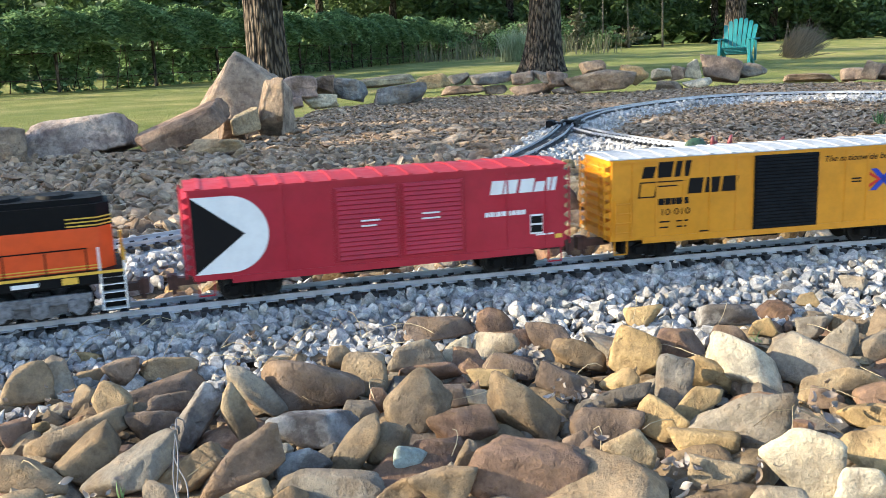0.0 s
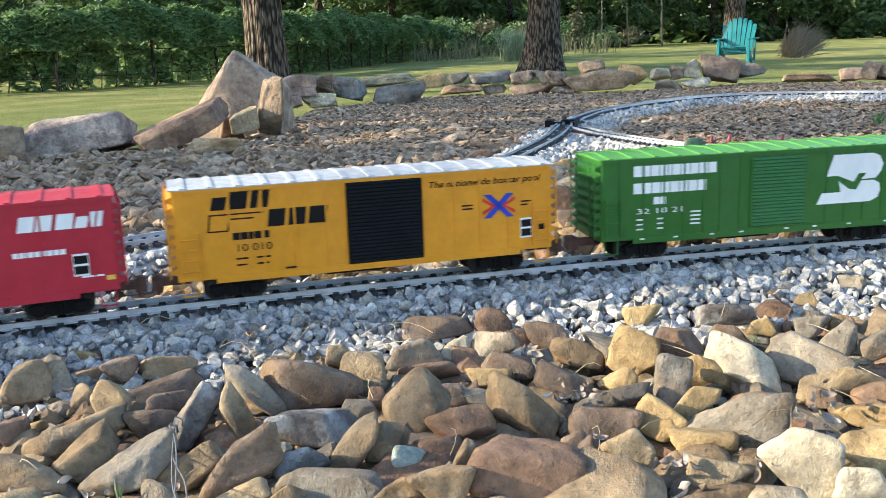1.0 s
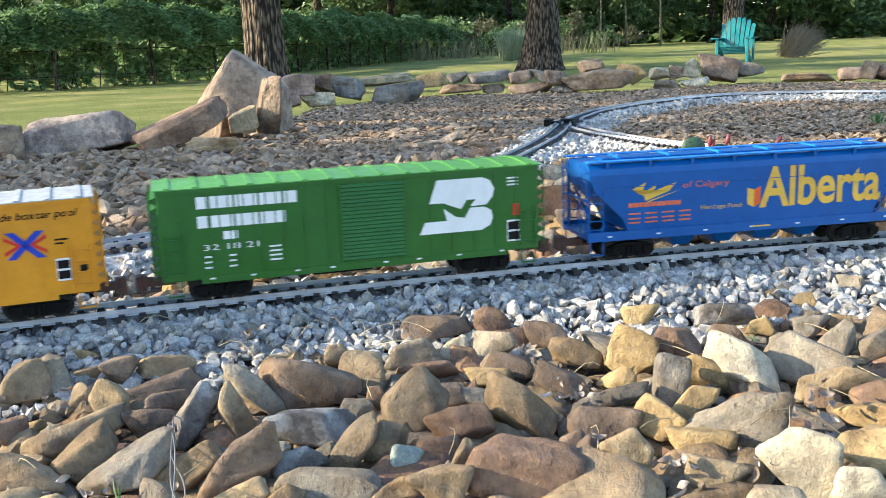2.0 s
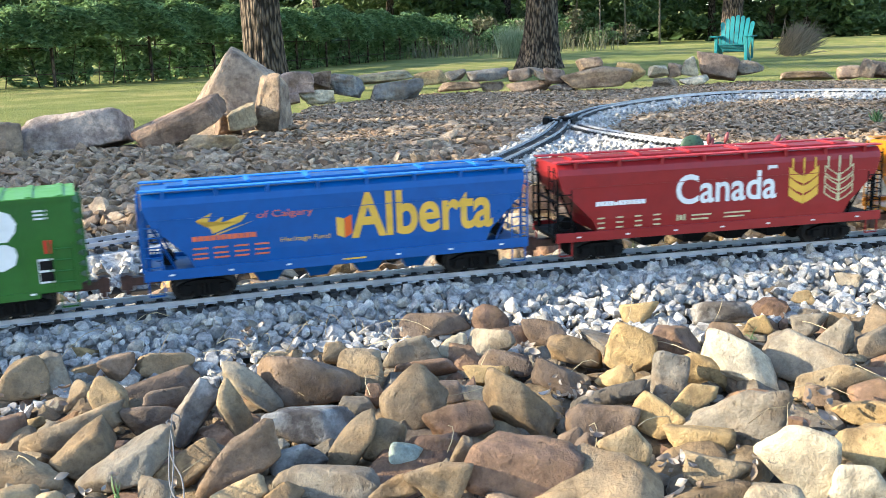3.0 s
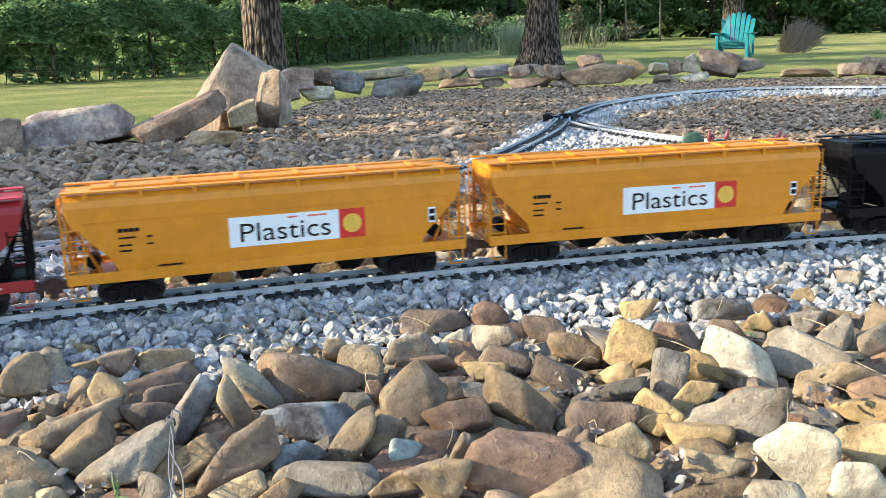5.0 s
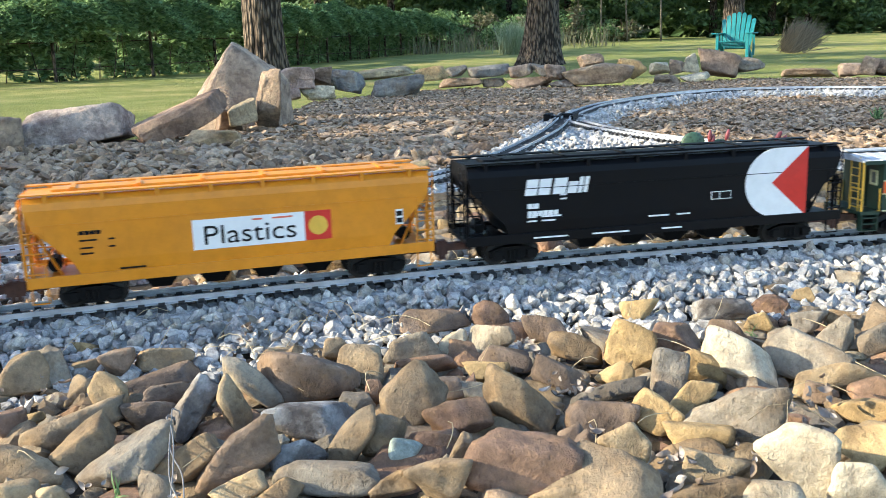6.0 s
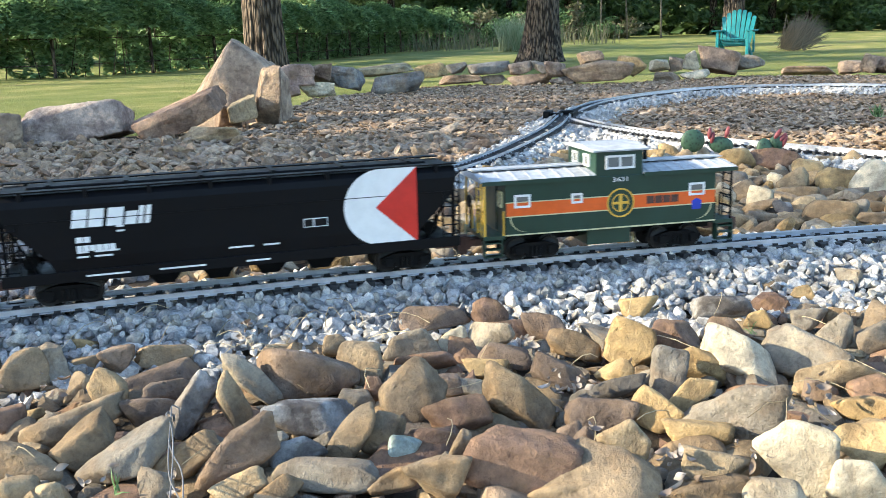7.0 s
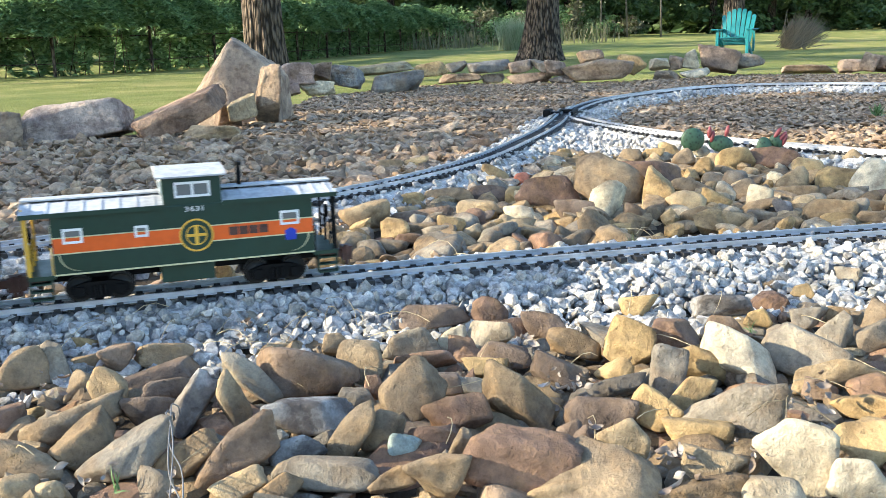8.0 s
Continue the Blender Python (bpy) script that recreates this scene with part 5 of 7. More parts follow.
cactus(0.70, 2.62, -0.05, ((0, 0.058, 0.066, 0.064, 0), (0.078, 0.045, 0.070, 0.046, 12)), ((0.044, 0.078, 4), (0.052, 0.066, 12), (0.092, 0.080, 15)), "green prickly pear cactus with dull red fruit among cobbles")
cactus(0.840, 2.45, -0.05, ((0, 0.050, 0.042, 0.060, -10), (0.030, 0.068, 0.040, 0.032, 40), (0.012, 0.005, 0.060, 0.052, 15)), ((0.030, 0.090, 35), (0.042, 0.080, 40), (0.048, 0.072, 20), (-0.012, 0.008, 0)), "low prickly pear cactus with dark red fruit")


def litter():
    """Curled dead leaves and straws caught between the rocks."""
    rng = np.random.default_rng(95)
    a = np.linspace(-1, 1, 7)
    v = np.array([(x, y * (1 - x * x) * 0.5, 0.35 * y * y + 0.3 * x * x) for x in a for y in (-1, 0, 1)])
    f = np.array([(i * 3 + j, i * 3 + j + 1, i * 3 + j + 4, i * 3 + j + 3) for i in range(6) for j in range(2)])
    hubs = np.array([(0.178, 0.697), (0.327, 0.795), (0.237, 0.721), (-0.286, 0.693), (-0.409, 0.909), (0.11, 0.86), (0.127, 0.867), (0.164, 0.674), (0.101, 1.006), (0.112, 0.728), (-0.226, 1.077), (-0.205, 0.687), (0.34, 0.828), (-0.38, 0.92)])
    n = 100
    p = hubs[rng.integers(0, len(hubs), n)] + rng.normal(0, 0.011, (n, 2))
    where = np.column_stack([p, rng.uniform(-0.038, -0.008, n)])
    s = rng.uniform(0.003, 0.0075, (n, 1)) * np.ones((1, 3))
    m = leaf_material("dead_leaves", [(0.20, 0.155, 0.12), (0.33, 0.29, 0.26), (0.14, 0.095, 0.065), (0.42, 0.385, 0.355)], 0.15)
    scatter("dead_leaves", [(v, f)], where, spin(rng, n, 1.0), s, m, "pale curled dead leaves between the rocks", "leaves")
    straw = stone_material("pale_straw", [(0.42, 0.35, 0.22), (0.50, 0.44, 0.30)], stain=0.0)
    for k in range(46):
        x, y = rng.uniform(-0.42, 0.45), rng.uniform(0.7, 1.18)
        if k < 14:
            x, y = rng.uniform(-0.45, 0.0), rng.uniform(1.04, 1.12)
        if k > 40:
            x, y = rng.uniform(-0.1, 0.6), rng.uniform(1.42, 1.6)
        d = rng.uniform(0, math.tau)
        length, rise = rng.uniform(0.03, 0.09), rng.uniform(0.0, 0.035)
        pts = [Vector((x + math.cos(d + 0.5 * t) * length * t, y + math.sin(d + 0.5 * t) * length * t, -0.03 + rise * math.sin(2.4 * t))) for t in (0, 0.25, 0.5, 0.75, 1.0)]
        tagged(new("straw", mesh_of("straw", tube(pts, 0.00042, 5), straw)), "pale dry grass straw lying on the stones", "straw", "straws between the rocks")
    wire = tagged(new("wire"), "thin bent grey wire lying over the rocks", "wire")
    metal = paint_material("grey_wire", (0.17, 0.165, 0.165), 0.45)
    for k in range(3):
        pts = [Vector((-0.242 + 0.048 * t + 0.004 * math.sin(5 * t + 2 * k) + 0.002 * k, 0.785 - 0.155 * t, -0.004 - 0.012 * t + 0.007 * math.sin(6 * t + 1.5 * k))) for t in np.linspace(0, 1, 14)]
        pts = [pts[0] + Vector((-0.006 * math.cos(a), 0.004, 0.006 * math.sin(a) - 0.006)) for a in (3.6, 2.6, 1.6)] + pts
        part("strand", tube(pts, 0.0006), metal, wire, smooth=True)


litter()


def switch():
    s = tagged(new("track_switch"), "black plastic track switch with its motor", "track switch")
    h = BRANCH.at(3.55)[1]
    s.matrix_basis = Matrix.Translation((0.515, 3.78, 0)) @ Matrix.Rotation(h, 4, "Z")
    part("frog", boxes((-0.10, 0.08, -0.034, -0.022, -0.012, 0.004), (-0.10, 0.08, 0.018, 0.030, -0.012, 0.004), (-0.02, 0.03, -0.030, 0.030, -0.012, 0.006), bevel=0.002), m_black, s)
    part("motor", boxes((-0.04, 0.035, 0.062, 0.090, -0.02, 0.006), (-0.015, 0.015, 0.040, 0.064, -0.012, -0.002), bevel=0.003), m_black, s)
    for y in (-0.016, 0.016):
        part("guard_rail", boxes((-0.07, 0.07, y - 0.002, y + 0.002, -0.012, -0.0005)), m_rail, s)
    part("plate", boxes((-0.10, 0.10, -0.045, 0.045, -0.016, -0.0105)), m_black, s)


switch()


def weed(x, y, z, tall, blades, seed, label, material=m_vine):
    """A small green plant: narrow leaves from one root."""
    rng = np.random.default_rng(seed)
    base = np.column_stack([x + rng.normal(0, tall * 0.12, blades), y + rng.normal(0, tall * 0.12, blades), np.full(blades, z)])
    s = np.column_stack([np.full(blades, tall * 0.7), np.full(blades, tall * 1.2), tall * rng.uniform(0.5, 1.1, blades)])
    scatter("weed", [BLADE], base, spin(rng, blades, 0.55), s, material, label, "plant", smooth=False)


weed(1.032, 2.243, -0.03, 0.03, 26, 700, "yellow-green seedling among sunlit cobbles")
weed(1.676, 3.656, -0.04, 0.05, 60, 701, "small dull green plant in the rubble")
weed(0.334, 0.978, -0.01, 0.018, 6, 702, "tiny green leaf stuck between rocks")
weed(-0.257, 0.691, -0.03, 0.022, 6, 703, "green grass sprig beside a slaty rock")
weed(0.304, 1.472, -0.02, 0.02, 30, 704, "brown tuft of dead grass in the ballast", m_dry)


# ---- the train ----
def glossy(name, color, rough=0.36):
    return paint_material(name, color, rough, 0.07, 45)


m_red = glossy("red_car_paint", (0.40, 0.014, 0.034))
m_yellow = glossy("yellow_car_paint", (0.68, 0.28, 0.010))
m_green = glossy("green_car_paint", (0.026, 0.125, 0.016))
m_blue = glossy("blue_car_paint", (0.004, 0.088, 0.33), 0.34)
m_maroon = glossy("dark_red_car_paint", (0.28, 0.013, 0.015))
m_orange = glossy("orange_car_paint", (0.66, 0.24, 0.008))
m_coal = paint_material("black_car_paint", (0.004, 0.004, 0.005), 0.45, 0.07, 45, 0.14)
m_forest = glossy("dark_green_car_paint", (0.014, 0.042, 0.028))
m_stripe = glossy("orange_stripe_paint", (0.74, 0.12, 0.015))
m_hood = glossy("orange_hood_paint", (0.74, 0.085, 0.012))
m_gold = glossy("gold_lettering", (0.75, 0.45, 0.06))
m_cream = glossy("cream_trim", (0.62, 0.58, 0.34))
m_roof = paint_material("pale_grey_roof_paint", (0.46, 0.47, 0.48), 0.6, 0.16, 70, 0.3)
m_silver = paint_material("silver_truck_paint", (0.22, 0.22, 0.23), 0.45, 0.35, 160, 0.4)
m_ink = paint_material("black_lettering", (0.010, 0.009, 0.009), 0.55, 0.05, 45, 0.12)
m_pink = glossy("salmon_lettering", (0.72, 0.16, 0.08))
m_sky = glossy("blue_emblem", (0.02, 0.05, 0.42))
m_scarlet = glossy("red_emblem", (0.60, 0.03, 0.02))
# Frosted plastic panes; the sky's pale reflection is put into the grey base.
m_glass = (lambda n: n.done((0.16, 0.165, 0.16), 0.12, spec=0.6))(Nodes("frosted_sky_grey_pane"))
LENGTH, WIDTH, SILL, EAVE = 0.505, 0.107, 0.033, 0.1475
FACE = -WIDTH / 2
WHEEL_R = 0.0155
WHEELSETS = []


def decal(name, outlines, material, parent, label="", face=FACE, lift=0.0007):
    """Flat painted marks on a car's side; outlines are lists of (x, z)."""
    bm = bmesh.new()
    for o in outlines:
        prism(bm, o, "y", face - lift, face + 0.0004)
    return part(name, bm, material, parent, label)


def rect(x0, x1, z0, z1, slant=0.0):
    return [(x0, z0), (x1, z0), (x1 + slant, z1), (x0 + slant, z1)]


def word(text, x0, x1, z0, z1, material, parent, face=FACE, slant=0.0, lift=0.0007, bold=0.0):
    """A painted word that fills a rectangle of the side."""
    font = bpy.data.curves.new("word", "FONT")
    font.body, font.size, font.extrude, font.offset = text, 1.0, 0.0, bold
    font.shear = slant
    tmp = bpy.data.objects.new("word", font)
    scene.collection.objects.link(tmp)
    data = bpy.data.meshes.new_from_object(tmp.evaluated_get(bpy.context.evaluated_depsgraph_get()))
    bpy.data.objects.remove(tmp)
    v = np.array([p.co[:] for p in data.vertices])
    lo, hi = v.min(0), v.max(0)
    for p in data.vertices:
        p.co = (x0 + (p.co.x - lo[0]) / (hi[0] - lo[0]) * (x1 - x0), face - lift, z0 + (p.co.y - lo[1]) / (hi[1] - lo[1]) * (z1 - z0))
    data.materials.clear()
    data.materials.append(material)
    ob = new("lettering", data)
    ob.parent = parent
    return ob


def blocks(widths, x0, x1, z0, z1, material, parent, slant=0.0, gap=0.13, face=FACE):
    """A brand word as plain blocks, one for each letter."""
    unit = (x1 - x0) / (sum(widths) + gap * (len(widths) - 1))
    x, shapes = x0, []
    for w in widths:
        if w > 0:
            shapes.append(rect(x, x + w * unit, z0, z1 if w != 0.8 else z0 + 0.74 * (z1 - z0), slant))
        x += (w + gap) * unit
    return decal("lettering", shapes, material, parent, face=face)


def bars(rows, material, parent, face=FACE):
    """Small print: short plain bars (x0, x1, z)."""
    return tagged(decal("small_print", [rect(a, b, z, z + 0.0021) for a, b, z in rows], material, parent, face=face), kind="stuff")


def wheelset(parent, x):
    """One turned piece: axle, flanges and treads."""
    r = WHEEL_R
    profile = [(-0.034, 0.0005), (-0.034, 0.003), (-0.0285, 0.003), (-0.0280, r * 0.5), (-0.0262, r * 0.8), (-0.0262, r), (-0.0205, r), (-0.0200, r + 0.002), (-0.0186, r + 0.002), (-0.0186, 0.004), (-0.016, 0.003)]
    profile += [(-y, q) for y, q in reversed(profile)]
    bm = bmesh.new()
    n = 20
    rings = [[bm.verts.new((q * math.cos(math.tau * i / n), y, q * math.sin(math.tau * i / n))) for i in range(n)] for y, q in profile]
    for a, b in zip(rings, rings[1:]):
        for i in range(n):
            bm.faces.new((a[i], a[(i + 1) % n], b[(i + 1) % n], b[i]))
    bmesh.ops.recalc_face_normals(bm, faces=bm.faces[:])
    w = part("wheelset", bm, m_wheel, parent)
    w.location = (x, 0, WHEEL_R)
    WHEELSETS.append((w, x))


def truck(parent, x, axles=(-0.024, 0.024), material=None, name="truck"):
    material = material or m_black
    t = part(name, boxes((-0.010, 0.010, -0.034, 0.034, 0.010, 0.026), bevel=0.002), material, parent)
    t.location = (x, 0, 0)
    half = max(axles)
    for s in (-1, 1):
        bm = bmesh.new()
        prism(bm, [(-half - 0.011, 0.012), (-half - 0.011, 0.020), (-half, 0.024), (-0.016, 0.026), (0.016, 0.026), (half, 0.024), (half + 0.011, 0.020), (half + 0.011, 0.012),
                   (half - 0.008, 0.013), (0.012, 0.006), (-0.012, 0.006), (-half + 0.008, 0.013)], "y", s * 0.034 - 0.003, s * 0.034 + 0.003)
        for a in axles:
            box(bm, a - 0.006, a + 0.006, s * 0.0385 - 0.0025, s * 0.0385 + 0.0025, 0.010, 0.021)
        for k in (-0.006, 0, 0.006):
            rod(bm, (k, s * 0.038, 0.009), (k, s * 0.038, 0.022), 0.0025, sides=8)
        part("side_frame", bm, material, t)
    for a in axles:
        wheelset(t, a)
    return t


def coupler(parent, end, length):
    bm = bmesh.new()
    x = end * length / 2
    box(bm, min(x - end * 0.02, x + end * 0.018), max(x - end * 0.02, x + end * 0.018), -0.006, 0.006, 0.020, 0.030)
    box(bm, min(x + end * 0.016, x + end * 0.030), max(x + end * 0.016, x + end * 0.030), -0.010, 0.010, 0.016, 0.034)
    rod(bm, (x + end * 0.022, -0.008, 0.010), (x + end * 0.022, -0.008, 0.036), 0.003)
    part("coupler", bm, m_coupler, parent)


def ladder(parent, x, y, z0, z1, material, across="x", width=0.022, rungs=6):
    bm = bmesh.new()
    d = Vector((width / 2, 0, 0)) if across == "x" else Vector((0, width / 2, 0))
    c = Vector((x, y, 0))
    for s in (-1, 1):
        rod(bm, c + d * s + Vector((0, 0, z0)), c + d * s + Vector((0, 0, z1)), 0.0011, sides=6)
    for k in range(rungs):
        z = z0 + (z1 - z0) * (k + 0.5) / rungs
        rod(bm, c - d + Vector((0, 0, z)), c + d + Vector((0, 0, z)), 0.0009, sides=6)
    return part("ladder", bm, material, parent)


def stirrup(parent, x, y, material, top=SILL):
    bm = boxes((x - 0.010, x - 0.0085, y - 0.001, y + 0.001, top - 0.018, top), (x + 0.0085, x + 0.010, y - 0.001, y + 0.001, top - 0.018, top), (x - 0.010, x + 0.010, y - 0.001, y + 0.001, top - 0.0195, top - 0.018))
    part("step", bm, material, parent)


def fx(f):
    return -LENGTH / 2 + f * LENGTH


def gz(g):
    return SILL + g * (EAVE - SILL)


def louvred_door(parent, f0, f1, g0, g1, material, label, slats=16, proud=0.0022):
    x0, x1, z0, z1 = fx(f0), fx(f1), gz(g0), gz(g1)
    for s in (-1, 1):
        y = s * WIDTH / 2
        bm = boxes((x0, x1, min(y, y + s * proud), max(y, y + s * proud), z0, z1), bevel=0.0005)
        door = part("door", bm, material, parent, label)
        for k in range(slats):
            bm = bmesh.new()
            z = z0 + (z1 - z0) * (k + 0.5) / slats
            h = (z1 - z0) / slats * 0.42
            prism(bm, [(s * (WIDTH / 2 + proud), z - h), (s * (WIDTH / 2 + proud + 0.0014), z - h * 0.5), (s * (WIDTH / 2 + proud), z + h)], "x", x0 + 0.004, x1 - 0.004)
            part("slat", bm, material, door)


def boxcar(label, paint, roof_paint, ribs, side_ladders=True):
    car = tagged(new("boxcar"), label, "railway car", "cars of the model train")
    body = part("body", boxes((-LENGTH / 2 + 0.004, LENGTH / 2 - 0.004, FACE, -FACE, SILL, EAVE), bevel=0.0012), paint, car)
    bm = bmesh.new()
    for s in (-1, 1):
        y = s * WIDTH / 2
        for f in ribs:
            box(bm, fx(f) - 0.0012, fx(f) + 0.0012, min(y, y + s * 0.0009), max(y, y + s * 0.0009), SILL + 0.004, EAVE - 0.004)
        box(bm, -LENGTH / 2 + 0.004, LENGTH / 2 - 0.004, min(y, y + s * 0.0022), max(y, y + s * 0.0022), EAVE - 0.0045, EAVE)
        box(bm, -LENGTH / 2 + 0.05, LENGTH / 2 - 0.05, min(y, y + s * 0.0012), max(y, y + s * 0.0012), SILL - 0.005, SILL + 0.004)
    part("side_rib", bm, paint, body)
    bm = bmesh.new()
    h = WIDTH / 2 + 0.0025
    prism(bm, [(-h, EAVE), (h, EAVE), (h, EAVE + 0.0012), (0, EAVE + 0.0048), (-h, EAVE + 0.0012)], "x", -LENGTH / 2, LENGTH / 2)
    roof = part("roof", bm, roof_paint, car)
    for k in range(15):
        x = -LENGTH / 2 + LENGTH * (k + 0.5) / 15
        bm = bmesh.new()
        prism(bm, [(-h + 0.001, EAVE + 0.0012), (h - 0.001, EAVE + 0.0012), (h - 0.001, EAVE + 0.0026), (0, EAVE + 0.0062), (-h + 0.001, EAVE + 0.0026)], "x", x - 0.0035, x + 0.0035)
        part("roof_rib", bm, roof_paint, roof)
    for e in (-1, 1):
        end_panel = part("end_panel", boxes((min(e * (LENGTH / 2 - 0.0045), e * (LENGTH / 2 - 0.003)), max(e * (LENGTH / 2 - 0.0045), e * (LENGTH / 2 - 0.003)), -WIDTH / 2 + 0.002, WIDTH / 2 - 0.002, SILL, EAVE)), paint, car)
        for k in range(8):
            bm = bmesh.new()
            z = SILL + 0.006 + (EAVE - SILL - 0.012) * (k + 0.5) / 8
            prism(bm, [(e * (LENGTH / 2 - 0.004), z - 0.0055), (e * (LENGTH / 2 + 0.0035), z - 0.002), (e * (LENGTH / 2 + 0.0035), z + 0.002), (e * (LENGTH / 2 - 0.004), z + 0.0055)], "y", -WIDTH / 2 + 0.004, WIDTH / 2 - 0.004)
            part("end_rib", bm, paint, end_panel)
        for s in (-1, 1):
            if side_ladders:
                ladder(car, e * (LENGTH / 2 - 0.020), s * (WIDTH / 2 + 0.003), SILL + 0.006, SILL + 0.06, paint, rungs=4)
            ladder(car, e * (LENGTH / 2 + 0.005), s * (WIDTH / 2 - 0.014), SILL + 0.004, EAVE - 0.004, paint, "y", rungs=8)
            stirrup(car, e * (LENGTH / 2 - 0.018), s * (WIDTH / 2 - 0.001), paint)
        truck(car, e * 0.178)
        coupler(car, e, LENGTH)
    part("underframe", boxes((-LENGTH / 2 + 0.01, LENGTH / 2 - 0.01, -0.012, 0.012, 0.024, SILL), (-0.06, 0.02, -0.03, 0.0, 0.020, SILL - 0.001), (0.05, 0.07, -0.035, 0.035, 0.024, SILL - 0.001)), m_black, car)
    return car


def placard(car, f, g0, g1, wide=0.032, face=FACE):
    decal("placard", [rect(fx(f) - 0.001, fx(f + wide) + 0.001, gz(g0) - 0.001, gz(g1) + 0.001)], m_white, car, face=face)
    n = 2
    for k in range(n):
        a, b = g0 + (g1 - g0) * k / n + 0.012, g0 + (g1 - g0) * (k + 1) / n - 0.012
        decal("placard", [rect(fx(f), fx(f + wide), gz(a), gz(b))], m_ink, car, face=face, lift=0.0011)


def half_disc(x_flat, x_centre, r, zc, steps=28):
    """Flat on one end, round on the other."""
    s = 1 if x_centre > x_flat else -1
    arc = [(x_centre + s * r * math.sin(a), zc + r * math.cos(a)) for a in [math.pi * k / steps for k in range(steps + 1)]]
    return [(x_flat, zc + r)] + arc + [(x_flat, zc - r)]


def red_boxcar():
    car = boxcar("crimson model boxcar with a black and white end emblem", m_red, glossy("red_roof_paint", (0.44, 0.022, 0.036), 0.5), (0.24, 0.36, 0.535, 0.71, 0.83, 0.94), False)
    louvred_door(car, 0.365, 0.53, 0.08, 0.92, m_red, "red louvred sliding door")
    louvred_door(car, 0.54, 0.705, 0.08, 0.92, m_red, "red louvred sliding door")
    zc = gz(0.50)
    decal("emblem", [half_disc(fx(0.012), fx(0.100), 0.0485, zc)], m_white, car, "white half-round emblem", lift=0.0013)
    decal("emblem", [[(fx(0.012), zc + 0.0485), (fx(0.138), zc), (fx(0.012), zc - 0.0485)]], m_ink, car, "black triangle emblem", lift=0.0017)
    blocks((1, 1, 0.0, 1.1, 0.8, 0.35, 0.35), fx(0.78), fx(0.965), gz(0.70), gz(0.86), m_white, car, 0.004)
    blocks((0.7, 0.7, 0.2, 0.7, 0.7, 0.7, 0.7, 0.7, 0.7), fx(0.765), fx(0.88), gz(0.44), gz(0.495), m_white, car)
    placard(car, 0.895, 0.20, 0.42)
    bars([(fx(0.43), fx(0.48), gz(0.52)), (fx(0.43), fx(0.47), gz(0.46)), (fx(0.59), fx(0.64), gz(0.55)), (fx(0.59), fx(0.64), gz(0.49))], m_white, car, FACE - 0.0034)
    bars([(fx(0.91), fx(0.96), gz(0.17))], m_white, car)
    decal("placard", [rect(fx(0.965), fx(0.985), gz(0.12), gz(0.17))], m_gold, car)
    return car


